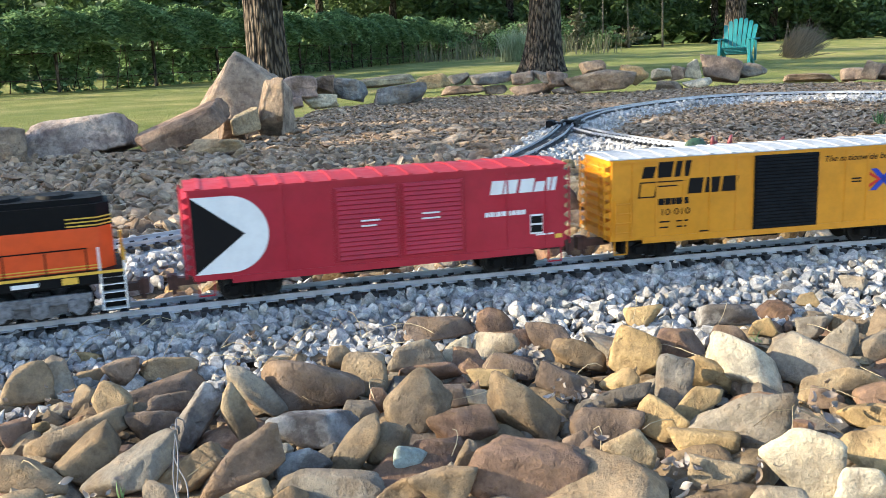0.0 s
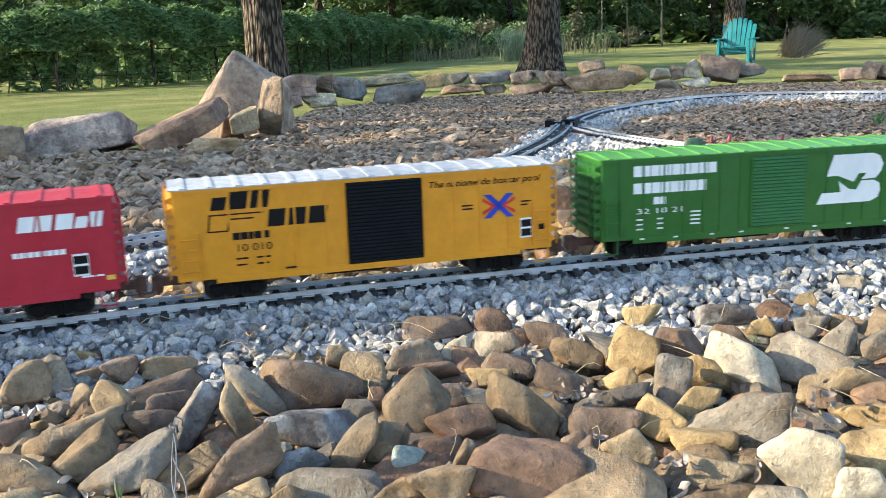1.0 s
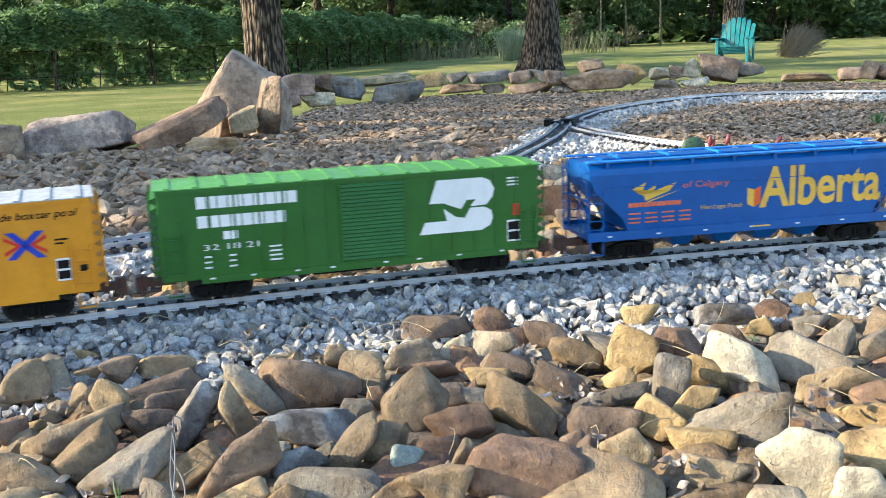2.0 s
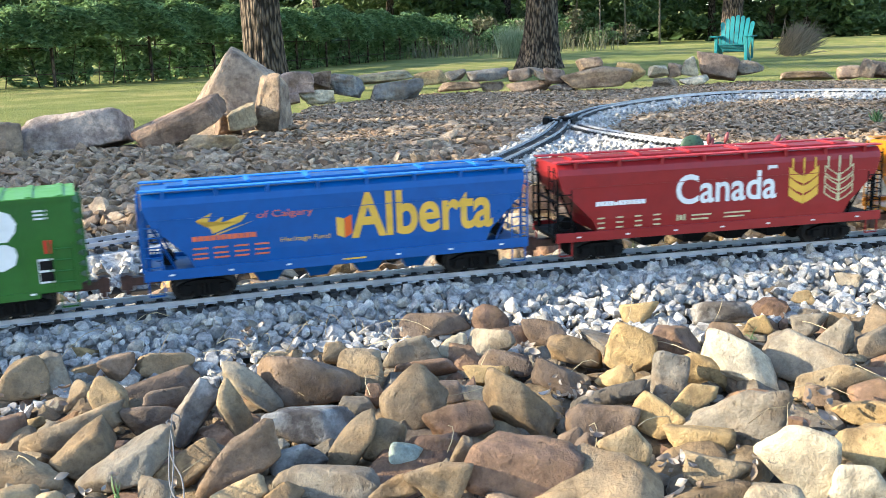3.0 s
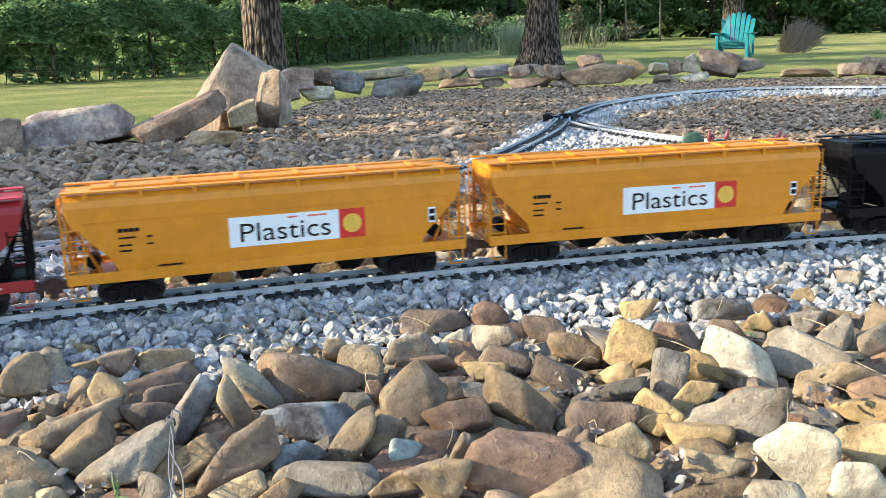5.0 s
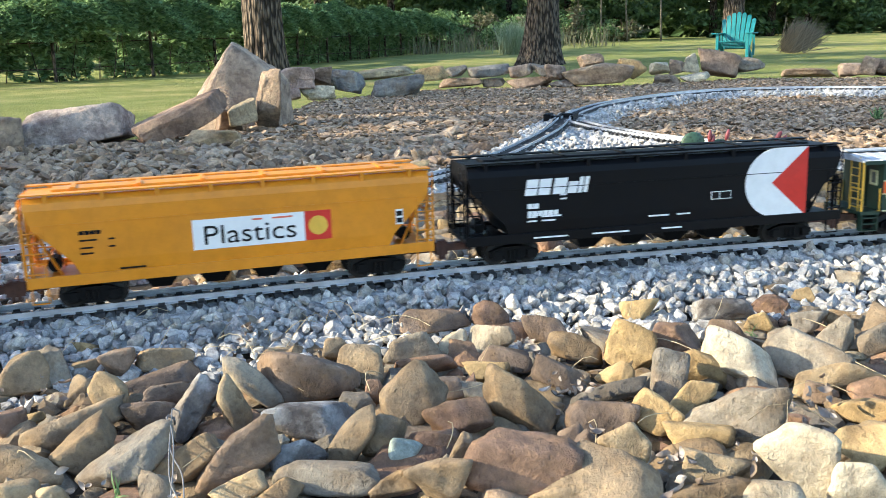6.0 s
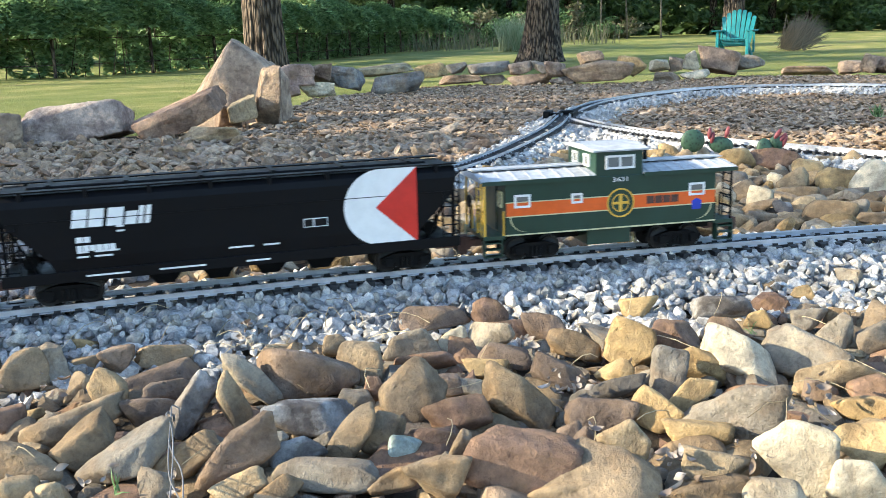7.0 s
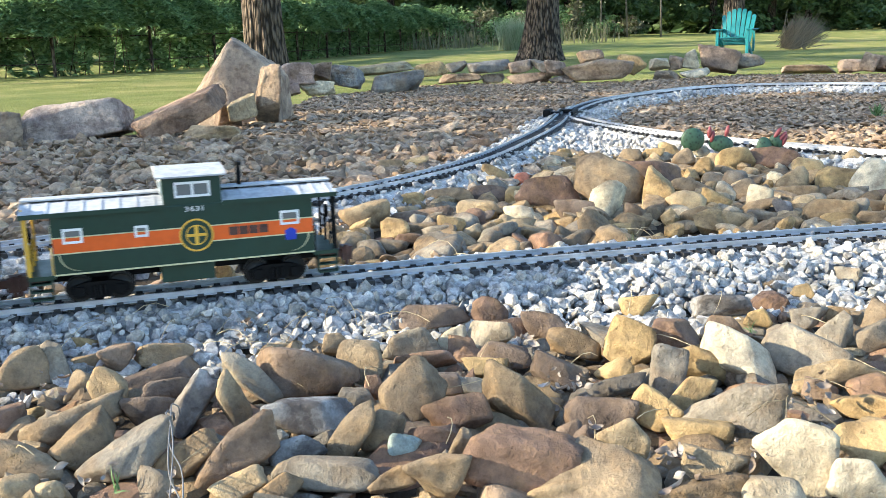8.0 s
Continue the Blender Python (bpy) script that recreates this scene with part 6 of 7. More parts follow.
def yellow_boxcar():
    car = boxcar("yellow model boxcar with a black door and pale roof", m_yellow, m_roof, (0.07, 0.14, 0.22, 0.30, 0.38, 0.43, 0.635, 0.72, 0.79, 0.87, 0.94))
    louvred_door(car, 0.432, 0.632, 0.03, 0.96, m_black, "black louvred sliding door", 22)
    decal("lettering", [rect(fx(0.435), fx(0.44), gz(0.02), gz(0.97))], m_ink, car)
    blocks((0.8, 1, 0.4, 0.4), fx(0.095), fx(0.235), gz(0.76), gz(0.95), m_ink, car, 0.004, 0.2)
    blocks((1, 1, 1.1), fx(0.232), fx(0.38), gz(0.54), gz(0.73), m_ink, car, 0.003, 0.22)
    decal("lettering", [rect(fx(0.09), fx(0.225), gz(0.70), gz(0.715)), rect(fx(0.085), fx(0.089), gz(0.52), gz(0.70), 0.003), rect(fx(0.085), fx(0.135), gz(0.52), gz(0.535)),
                        rect(fx(0.132), fx(0.136), gz(0.52), gz(0.66), 0.003), rect(fx(0.14), fx(0.20), gz(0.645), gz(0.66))], m_ink, car)
    blocks((1, 1, 0.6, 1, 1), fx(0.145), fx(0.235), gz(0.42), gz(0.50), m_ink, car)
    word("10 010", fx(0.155), fx(0.24), gz(0.29), gz(0.37), m_ink, car)
    bars([(fx(0.15), fx(0.18), gz(0.20)), (fx(0.2), fx(0.235), gz(0.20)), (fx(0.15), fx(0.175), gz(0.13)), (fx(0.2), fx(0.23), gz(0.13)), (fx(0.27), fx(0.30), gz(0.05))], m_ink, car)
    word("The nationwide boxcar pool", fx(0.652), fx(0.962), gz(0.80), gz(0.90), m_ink, car, slant=0.25, bold=0.012)
    for shapes, m in (([[(fx(0.80), gz(0.70)), (fx(0.82), gz(0.70)), (fx(0.885), gz(0.42)), (fx(0.865), gz(0.42))], [(fx(0.80), gz(0.42)), (fx(0.82), gz(0.42)), (fx(0.885), gz(0.70)), (fx(0.865), gz(0.70))]], m_sky),
                      ([[(fx(0.797), gz(0.62)), (fx(0.797), gz(0.66)), (fx(0.835), gz(0.56)), (fx(0.797), gz(0.46)), (fx(0.797), gz(0.50)), (fx(0.822), gz(0.56))]], m_scarlet),
                      ([[(fx(0.888), gz(0.62)), (fx(0.888), gz(0.66)), (fx(0.85), gz(0.56)), (fx(0.888), gz(0.46)), (fx(0.888), gz(0.50)), (fx(0.863), gz(0.56))]], m_scarlet)):
        decal("emblem", shapes, m, car, "crossed blue and red arrow emblem", lift=0.0011)
    bars([(fx(0.74), fx(0.77), gz(0.58)), (fx(0.74), fx(0.77), gz(0.54)), (fx(0.905), fx(0.935), gz(0.58)), (fx(0.905), fx(0.925), gz(0.54))], m_ink, car)
    placard(car, 0.905, 0.16, 0.38, 0.028)
    decal("placard", [rect(fx(0.955), fx(0.972), gz(0.22), gz(0.30))], m_ink, car)
    return car


def green_boxcar():
    car = boxcar("green model boxcar with white lettering and louvred door", m_green, glossy("light_green_roof_paint", (0.095, 0.29, 0.05)), (0.06, 0.13, 0.19, 0.25, 0.31, 0.36, 0.42, 0.69, 0.75, 0.81, 0.87, 0.93))
    louvred_door(car, 0.45, 0.625, 0.06, 0.93, m_green, "green louvred sliding door", 20)
    blocks((1, 1, 1, 1, 0.4, 1, 1.1, 1, 1.1, 1), fx(0.10), fx(0.345), gz(0.78), gz(0.91), m_white, car, 0, 0.12)
    blocks((1, 1, 1, 1, 1, 1, 1, 1), fx(0.10), fx(0.315), gz(0.57), gz(0.70), m_white, car, 0, 0.12)
    blocks((1, 1), fx(0.16), fx(0.195), gz(0.43), gz(0.52), m_white, car)
    word("32 18 21", fx(0.11), fx(0.245), gz(0.32), gz(0.385), m_white, car)
    bars([(fx(0.11), fx(0.13), gz(g)) for g in (0.12, 0.18, 0.24)] + [(fx(0.17), fx(0.19), gz(g)) for g in (0.12, 0.18, 0.24)] + [(fx(0.27), fx(0.30), gz(g)) for g in (0.15, 0.2, 0.25, 0.3)], m_white, car)
    low, mid, high = gz(0.28), gz(0.58), gz(0.90)
    decal("emblem", [[(fx(0.688), mid + 0.006), (fx(0.725), mid + 0.006), (fx(0.775), mid - 0.004), (fx(0.79), mid + 0.008), (fx(0.815), mid + 0.008), (fx(0.80), mid - 0.001), (fx(0.845), mid), (fx(0.862), mid + 0.010), (fx(0.868), high - 0.016), (fx(0.855), high - 0.004), (fx(0.835), high), (fx(0.71), high)],
                     [(fx(0.66), low), (fx(0.83), low), (fx(0.855), low + 0.006), (fx(0.862), low + 0.016), (fx(0.858), mid - 0.008), (fx(0.84), mid - 0.003), (fx(0.80), mid - 0.003), (fx(0.785), mid - 0.016), (fx(0.76), mid - 0.014), (fx(0.727), mid - 0.002), (fx(0.735), low + 0.016), (fx(0.675), low + 0.016)]], m_white, car, "white letter-shaped emblem", lift=0.0012)
    placard(car, 0.905, 0.12, 0.36)
    decal("placard", [rect(fx(0.92), fx(0.938), gz(0.42), gz(0.56))], m_scarlet, car)
    bars([(fx(0.905), fx(0.935), gz(g)) for g in (0.78, 0.82, 0.86)], m_white, car)
    bars([(fx(f), fx(f + 0.012), gz(0.0)) for f in (0.12, 0.22, 0.33, 0.42, 0.56, 0.65, 0.76, 0.88)], m_white, car, FACE - 0.0013)
    return car


def loft(bm, rings):
    """Closes a stack of rectangles (z, x0, x1, half width)."""
    rows = [[bm.verts.new(p) for p in ((x0, -w, z), (x1, -w, z), (x1, w, z), (x0, w, z))] for z, x0, x1, w in rings]
    for r, s in zip(rows, rows[1:]):
        for i in range(4):
            bm.faces.new((r[i], r[(i + 1) % 4], s[(i + 1) % 4], s[i]))
    bm.faces.new(rows[0][::-1])
    bm.faces.new(rows[-1])


HOPPER_FACE = -0.0525


def hopper(label, paint, walk_paint, end_paint, length=LENGTH, slope=0.062):
    car = tagged(new("hopper_car"), label, "railway car", "cars of the model train")
    h = length / 2
    bm = bmesh.new()
    loft(bm, [(0.044, -h + slope, h - slope, 0.0515), (0.062, -h + slope * 0.86, h - slope * 0.86, 0.0525), (0.105, -h + 0.010, h - 0.010, 0.0525), (0.126, -h + 0.004, h - 0.004, 0.0525), (0.134, -h + 0.004, h - 0.004, 0.0500), (0.1405, -h + 0.004, h - 0.004, 0.0445), (0.1412, -h + 0.004, h - 0.004, 0.038)])
    body = part("body", bm, paint, car)
    part("side_seam", boxes((-h + 0.012, h - 0.012, -0.0533, 0.0533, 0.1075, 0.1085)), paint, body)
    for s in (-1, 1):
        y = s * 0.0525
        part("side_sill", boxes((-h, h, y - 0.0015, y + 0.0015, SILL, 0.0465), bevel=0.0006), paint, car)
        part("running_board", boxes((-h + 0.002, h - 0.002, s * 0.0435 - 0.0075, s * 0.0435 + 0.0075, 0.1432, 0.1450)), walk_paint, car)
        for k in range(8):
            x = -h + 0.03 + (length - 0.06) * k / 7
            part("board_bracket", boxes((x - 0.0025, x + 0.0025, s * 0.0425 - 0.0080, s * 0.0425 + 0.0080, 0.1335, 0.1433)), paint, car)
    part("hatch", boxes((-h + 0.035, h - 0.035, -0.017, 0.017, 0.1400, 0.1455), bevel=0.0012), paint, car)
    for k in range(6):
        x = -h + 0.06 + (length - 0.12) * k / 5
        part("hatch_clamp", boxes((x - 0.003, x + 0.003, -0.020, 0.020, 0.1440, 0.1472)), walk_paint, car)
    for e in (-1, 1):
        a, b = sorted((e * (h - slope - 0.002), e * h))
        part("end_platform", boxes((a, b, -0.050, 0.050, 0.036, 0.041)), end_paint, car)
        bm = bmesh.new()
        for s in (-1, 1):
            rod(bm, (e * (h - 0.006), s * 0.040, 0.040), (e * (h - 0.006), s * 0.044, 0.132), 0.0022, sides=8)
            rod(bm, (e * (h - 0.04), s * 0.030, 0.040), (e * (h - 0.012), s * 0.036, 0.100), 0.0018, sides=8)
        rod(bm, (e * (h - 0.006), -0.042, 0.088), (e * (h - 0.006), 0.042, 0.088), 0.0018, sides=8)
        part("end_post", bm, end_paint, car)
        bm = bmesh.new()
        rod(bm, (e * (h - 0.030), -0.012, 0.052), (e * (h - 0.030), 0.012, 0.052), 0.009, sides=14)
        part("brake_cylinder", bm, m_black, car)
        for s in (-1, 1):
            ladder(car, e * (h - 0.012), s * 0.0525, 0.044, 0.106, end_paint, rungs=5)
            ladder(car, e * (h + 0.001), s * 0.038, 0.044, 0.138, end_paint, "y", rungs=7)
            stirrup(car, e * (h - 0.014), s * 0.0525, paint)
        truck(car, e * (h - 0.072))
        coupler(car, e, length)
    for k in range(4):
        x = (k - 1.5) * 0.066
        bm = bmesh.new()
        loft(bm, [(0.014, x - 0.012, x + 0.012, 0.022), (0.019, x - 0.014, x + 0.014, 0.026), (0.0445, x - 0.031, x + 0.031, 0.045)])
        part("outlet", bm, m_black if paint is not m_blue else paint, car)
    part("underframe", boxes((-h + 0.01, h - 0.01, -0.010, 0.010, 0.024, 0.036)), m_black, car)
    return car


def sill_marks(car, h):
    bars([(-h + 0.03 + 2 * h * k / 7, -h + 0.036 + 2 * h * k / 7, 0.0385) for k in range(7)], m_white, car, HOPPER_FACE - 0.0015)


def blue_hopper():
    car = hopper("blue model hopper car with a large yellow word", m_blue, glossy("light_blue_boards", (0.02, 0.20, 0.62)), m_blue)
    word("Alberta", fx(0.515), fx(0.90), gz(0.28), gz(0.80), m_gold, car, HOPPER_FACE, bold=0.024)
    decal("emblem", [[(fx(0.478), gz(0.34)), (fx(0.498), gz(0.30)), (fx(0.498), gz(0.52)), (fx(0.478), gz(0.55))]], m_gold, car, face=HOPPER_FACE)
    decal("emblem", [[(fx(0.499), gz(0.30)), (fx(0.518), gz(0.35)), (fx(0.518), gz(0.56)), (fx(0.499), gz(0.52))]], m_stripe, car, face=HOPPER_FACE)
    decal("lettering", [[(fx(0.13), gz(0.62)), (fx(0.17), gz(0.70)), (fx(0.155), gz(0.55)), (fx(0.20), gz(0.66)), (fx(0.19), gz(0.58)), (fx(0.26), gz(0.68)), (fx(0.24), gz(0.58)), (fx(0.17), gz(0.47)), (fx(0.165), gz(0.53))],
                        [(fx(0.17), gz(0.44)), (fx(0.27), gz(0.58)), (fx(0.18), gz(0.47))]], m_gold, car, "yellow brush-script lettering", HOPPER_FACE)
    word("of Calgary", fx(0.28), fx(0.42), gz(0.58), gz(0.68), m_pink, car, HOPPER_FACE)
    blocks((1, 1, 1, 1, 0.6, 1, 1, 1, 1, 1, 1), fx(0.12), fx(0.275), gz(0.40), gz(0.455), m_pink, car, face=HOPPER_FACE)
    word("Heritage Fund", fx(0.335), fx(0.46), gz(0.30), gz(0.37), m_gold, car, HOPPER_FACE)
    bars([(fx(0.12 + 0.05 * k), fx(0.155 + 0.05 * k), gz(g)) for k in range(4) for g in (0.20, 0.25, 0.31)], m_pink, car, HOPPER_FACE)
    bars([(fx(0.49), fx(0.55), 0.0385)], m_gold, car, HOPPER_FACE - 0.0015)
    sill_marks(car, LENGTH / 2)
    return car


def wheat(x, outline, car):
    """An ear of grain: pairs of leaves on a stalk."""
    material = m_cream if outline else m_gold
    stalk = decal("emblem", [rect(x - 0.0008, x + 0.0008, gz(0.27), gz(0.74))], material, car, "gold ear of grain emblem", HOPPER_FACE)
    for d in (-0.018, 0, 0.018):
        decal("awn", [rect(x + d - 0.0012, x + d + 0.0012, gz(0.72), gz(0.86))], material, stalk, "", HOPPER_FACE)
    for k in range(3):
        z = gz(0.28) + 0.0145 * k
        for s in (-1, 1):
            o = [(x + s * 0.0012, z), (x + s * 0.012, z + 0.0045), (x + s * 0.0235, z + 0.0125), (x + s * 0.0235, z + 0.0250), (x + s * 0.011, z + 0.0158), (x + s * 0.0012, z + 0.0108)]
            if outline:
                c = [(x + s * 0.0025, z + 0.0022), (x + s * 0.012, z + 0.0062), (x + s * 0.0220, z + 0.0135), (x + s * 0.0220, z + 0.0222), (x + s * 0.011, z + 0.0141), (x + s * 0.0025, z + 0.0094)]
                decal("leaf", [[o[i], o[(i + 1) % 6], c[(i + 1) % 6], c[i]] for i in range(6)], material, stalk, "", HOPPER_FACE)
            else:
                decal("leaf", [o], material, stalk, "", HOPPER_FACE)


def maroon_hopper():
    car = hopper("dark red model hopper car with white lettering and gold grain", m_maroon, glossy("red_boards", (0.50, 0.03, 0.04)), m_black)
    word("Canada", fx(0.352), fx(0.660), gz(0.37), gz(0.74), m_white, car, HOPPER_FACE, bold=0.018)
    decal("emblem", [rect(fx(0.632), fx(0.635), gz(0.73), gz(0.79)), rect(fx(0.635), fx(0.66), gz(0.75), gz(0.79))], m_white, car, "small white flag mark", HOPPER_FACE)
    wheat(fx(0.745), False, car)
    wheat(fx(0.858), True, car)
    blocks((1, 1, 1, 1, 0.8, 1, 1, 1, 1, 1, 1), fx(0.115), fx(0.26), gz(0.42), gz(0.475), m_white, car, face=HOPPER_FACE)
    bars([(fx(0.12 + 0.055 * k), fx(0.14 + 0.055 * k), gz(g)) for k in range(4) for g in (0.14, 0.20, 0.26)] + [(fx(0.40), fx(0.46), gz(0.22)), (fx(0.40), fx(0.45), gz(0.17)), (fx(0.50), fx(0.58), gz(0.22)), (fx(0.50), fx(0.56), gz(0.17))], m_cream, car, HOPPER_FACE)
    decal("emblem", [rect(fx(0.355), fx(0.36), gz(0.17), gz(0.25)), rect(fx(0.364), fx(0.372), gz(0.18), gz(0.24)), rect(fx(0.376), fx(0.381), gz(0.17), gz(0.25))], m_cream, car, "small flag mark", HOPPER_FACE)
    sill_marks(car, LENGTH / 2)
    return car


def orange_hopper():
    car = hopper("orange model hopper car with a white sign panel", m_orange, m_orange, m_orange)
    decal("sign_panel", [rect(fx(0.385), fx(0.66), gz(0.260), gz(0.590))], m_white, car, "white sign panel", HOPPER_FACE)
    word("Plastics", fx(0.412), fx(0.638), gz(0.310), gz(0.515), m_ink, car, HOPPER_FACE, lift=0.0012)
    bars([(fx(0.53), fx(0.555), gz(0.540)), (fx(0.58), fx(0.63), gz(0.540))], m_pink, car, HOPPER_FACE - 0.0006)
    decal("sign_panel", [rect(fx(0.661), fx(0.728), gz(0.260), gz(0.590))], m_scarlet, car, "red sign panel", HOPPER_FACE)
    fan = [(fx(0.6945) + 0.0125 * math.sin(a), gz(0.425) + 0.0125 * math.cos(a)) for a in [math.tau * k / 14 for k in range(14)]]
    decal("emblem", [fan], m_gold, car, "yellow fan-shaped emblem", HOPPER_FACE, lift=0.0011)
    blocks((1, 1, 1, 1), fx(0.125), fx(0.175), gz(0.53), gz(0.57), m_ink, car, face=HOPPER_FACE)
    bars([(fx(0.125), fx(0.165), gz(0.46)), (fx(0.125), fx(0.155), gz(0.38)), (fx(0.19), fx(0.205), gz(0.46)), (fx(0.19), fx(0.205), gz(0.38)), (fx(0.125), fx(0.155), gz(0.32)), (fx(0.21), fx(0.27), gz(0.13))], m_ink, car, HOPPER_FACE)
    placard(car, 0.90, 0.36, 0.52, 0.016, HOPPER_FACE)
    return car


def black_hopper():
    h = 0.285
    car = hopper("black model hopper car with a white and red emblem", m_coal, m_coal, m_coal, 2 * h)
    zc = gz(0.53)
    decal("emblem", [half_disc(0.226, 0.178, 0.050, zc)], m_white, car, "white half-round emblem", HOPPER_FACE)
    decal("emblem", [[(0.226, zc + 0.050), (0.226, zc - 0.050), (0.170, zc)]], m_scarlet, car, "red triangle emblem", HOPPER_FACE, 0.0012)
    blocks((1, 1, 0.0, 1.1, 0.8, 0.35, 0.35), -0.202, -0.112, gz(0.570), gz(0.760), m_white, car, 0.004, face=HOPPER_FACE)
    blocks((1, 1), -0.198, -0.182, gz(0.410), gz(0.470), m_white, car, face=HOPPER_FACE)
    blocks((1, 1, 1, 1, 1, 1), -0.198, -0.154, gz(0.320), gz(0.380), m_white, car, face=HOPPER_FACE)
    bars([(-0.198, -0.185, gz(0.30)), (-0.178, -0.150, gz(0.30)), (-0.198, -0.185, gz(0.25)), (-0.178, -0.158, gz(0.25)), (-0.151, -0.142, gz(0.50)), (-0.151, -0.142, gz(0.55)), (-0.02, 0.01, gz(0.21)), (0.023, 0.043, gz(0.21))], m_white, car, HOPPER_FACE)
    decal("placard", [rect(0.075, 0.106, gz(0.37), gz(0.47))], m_white, car, face=HOPPER_FACE)
    decal("placard", [rect(0.076, 0.087, gz(0.38), gz(0.46)), rect(0.089, 0.105, gz(0.38), gz(0.46))], m_ink, car, face=HOPPER_FACE, lift=0.0012)
    bars([(-0.19, -0.14, 0.0385), (-0.105, -0.05, 0.0385), (0.0, 0.03, 0.0385)], m_white, car, HOPPER_FACE - 0.0015)
    return car


def window(car, x0, x1, z0, z1, face=FACE, axis="y", frame_paint=None):
    frame_paint = frame_paint or m_white
    t = 0.0028
    d0, d1 = face - 0.0022, face + 0.001
    if axis == "y":
        sizes = [(x0, x1, d0, d1, z0, z0 + t), (x0, x1, d0, d1, z1 - t, z1), (x0, x0 + t, d0, d1, z0 + t, z1 - t), (x1 - t, x1, d0, d1, z0 + t, z1 - t)]
        pane = (x0 + t, x1 - t, face - 0.0006, face + 0.001, z0 + t, z1 - t)
    else:
        sizes = [(d0, d1, x0, x1, z0, z0 + t), (d0, d1, x0, x1, z1 - t, z1), (d0, d1, x0, x0 + t, z0 + t, z1 - t), (d0, d1, x1 - t, x1, z0 + t, z1 - t)]
        pane = (face - 0.0006, face + 0.001, x0 + t, x1 - t, z0 + t, z1 - t)
    w = part("window", boxes(*sizes), frame_paint, car, "white-framed window")
    part("pane", boxes(pane), m_glass, w)


def caboose():
    car = tagged(new("caboose"), "dark green model caboose with an orange stripe", "caboose", "cars of the model train")
    b, z0, z1 = 0.156, 0.041, 0.115
    body = part("body", boxes((-b, b, FACE, -FACE, z0, z1), bevel=0.001), m_forest, car)
    for s in (-1, 1):
        f = s * WIDTH / 2
        part("stripe", boxes((-b + 0.001, b - 0.001, min(f, f + s * 0.0007), max(f, f + s * 0.0007), 0.068, 0.086)), m_stripe, body)
        part("trim_line", boxes((-b, b, min(f, f + s * 0.0010), max(f, f + s * 0.0010), 0.0665, 0.068), (-b, b, min(f, f + s * 0.0010), max(f, f + s * 0.0010), 0.086, 0.0873), (-b, b, min(f, f + s * 0.0012), max(f, f + s * 0.0012), z0, z0 + 0.0018)), m_cream, body)
    h = WIDTH / 2 + 0.004
    cup = (-0.026, 0.044)
    for x0, x1 in ((-0.190, cup[0]), (cup[1], 0.188)):
        bm = bmesh.new()
        prism(bm, [(-h, z1), (h, z1), (h, z1 + 0.002), (0.02, z1 + 0.0085), (-0.02, z1 + 0.0085), (-h, z1 + 0.002)], "x", x0, x1)
        roof = part("roof", bm, m_roof, car, "pale grey roof")
        for k in range(8):
            x = x0 + (x1 - x0) * (k + 0.5) / 8
            bm = bmesh.new()
            prism(bm, [(-h, z1 + 0.0015), (h, z1 + 0.0015), (h, z1 + 0.003), (0.02, z1 + 0.0095), (-0.02, z1 + 0.0095), (-h, z1 + 0.003)], "x", x - 0.0015, x + 0.0015)
            part("roof_rib", bm, m_roof, roof)
        part("roof_edge", boxes((x0, x1, -h - 0.0008, -h + 0.0006, z1 - 0.003, z1 + 0.0025)), m_forest, roof)
        part("roof_walk", boxes((x0, x1, -0.012, 0.012, z1 + 0.011, z1 + 0.0128)), m_roof, roof)
    cz = 0.149
    cupola = part("cupola", boxes((cup[0], cup[1], FACE + 0.001, -FACE - 0.001, z1 - 0.004, cz), bevel=0.001), m_forest, car)
    bm = bmesh.new()
    prism(bm, [(-h - 0.002, cz), (h + 0.002, cz), (h + 0.002, cz + 0.002), (0.02, cz + 0.007), (-0.02, cz + 0.007), (-h - 0.002, cz + 0.002)], "x", cup[0] - 0.007, cup[1] + 0.007)
    part("cupola_roof", bm, m_roof, cupola, "pale cream cupola roof")
    window(cupola, cup[0] + 0.014, cup[1] - 0.013, 0.124, 0.143, FACE + 0.001)
    part("mullion", boxes(((cup[0] + cup[1]) / 2 - 0.001, (cup[0] + cup[1]) / 2 + 0.002, FACE - 0.001, FACE + 0.001, 0.126, 0.141)), m_white, cupola)
    for y in (-0.032, 0.012):
        window(cupola, y, y + 0.020, 0.126, 0.143, cup[0], "x")
    word("3631", -0.001, 0.021, 0.1065, 0.1125, m_white, car)
    for x0, x1, w0, w1 in ((-0.144, -0.121, 0.079, 0.097), (-0.062, -0.046, 0.080, 0.094), (0.114, 0.138, 0.080, 0.098)):
        window(car, x0, x1, w0, w1)
    def ring(r0, r1, x, z, n=28):
        return [[(x + r0 * math.sin(a), z + r0 * math.cos(a)), (x + r1 * math.sin(a), z + r1 * math.cos(a)), (x + r1 * math.sin(c), z + r1 * math.cos(c)), (x + r0 * math.sin(c), z + r0 * math.cos(c))] for a, c in ((math.tau * k / n, math.tau * (k + 1) / n) for k in range(n))]
    ex, ez = 0.0105, 0.0765
    decal("emblem", [[(ex + 0.0205 * math.sin(math.tau * k / 28), ez + 0.0205 * math.cos(math.tau * k / 28)) for k in range(28)]], m_forest, car, lift=0.0012)
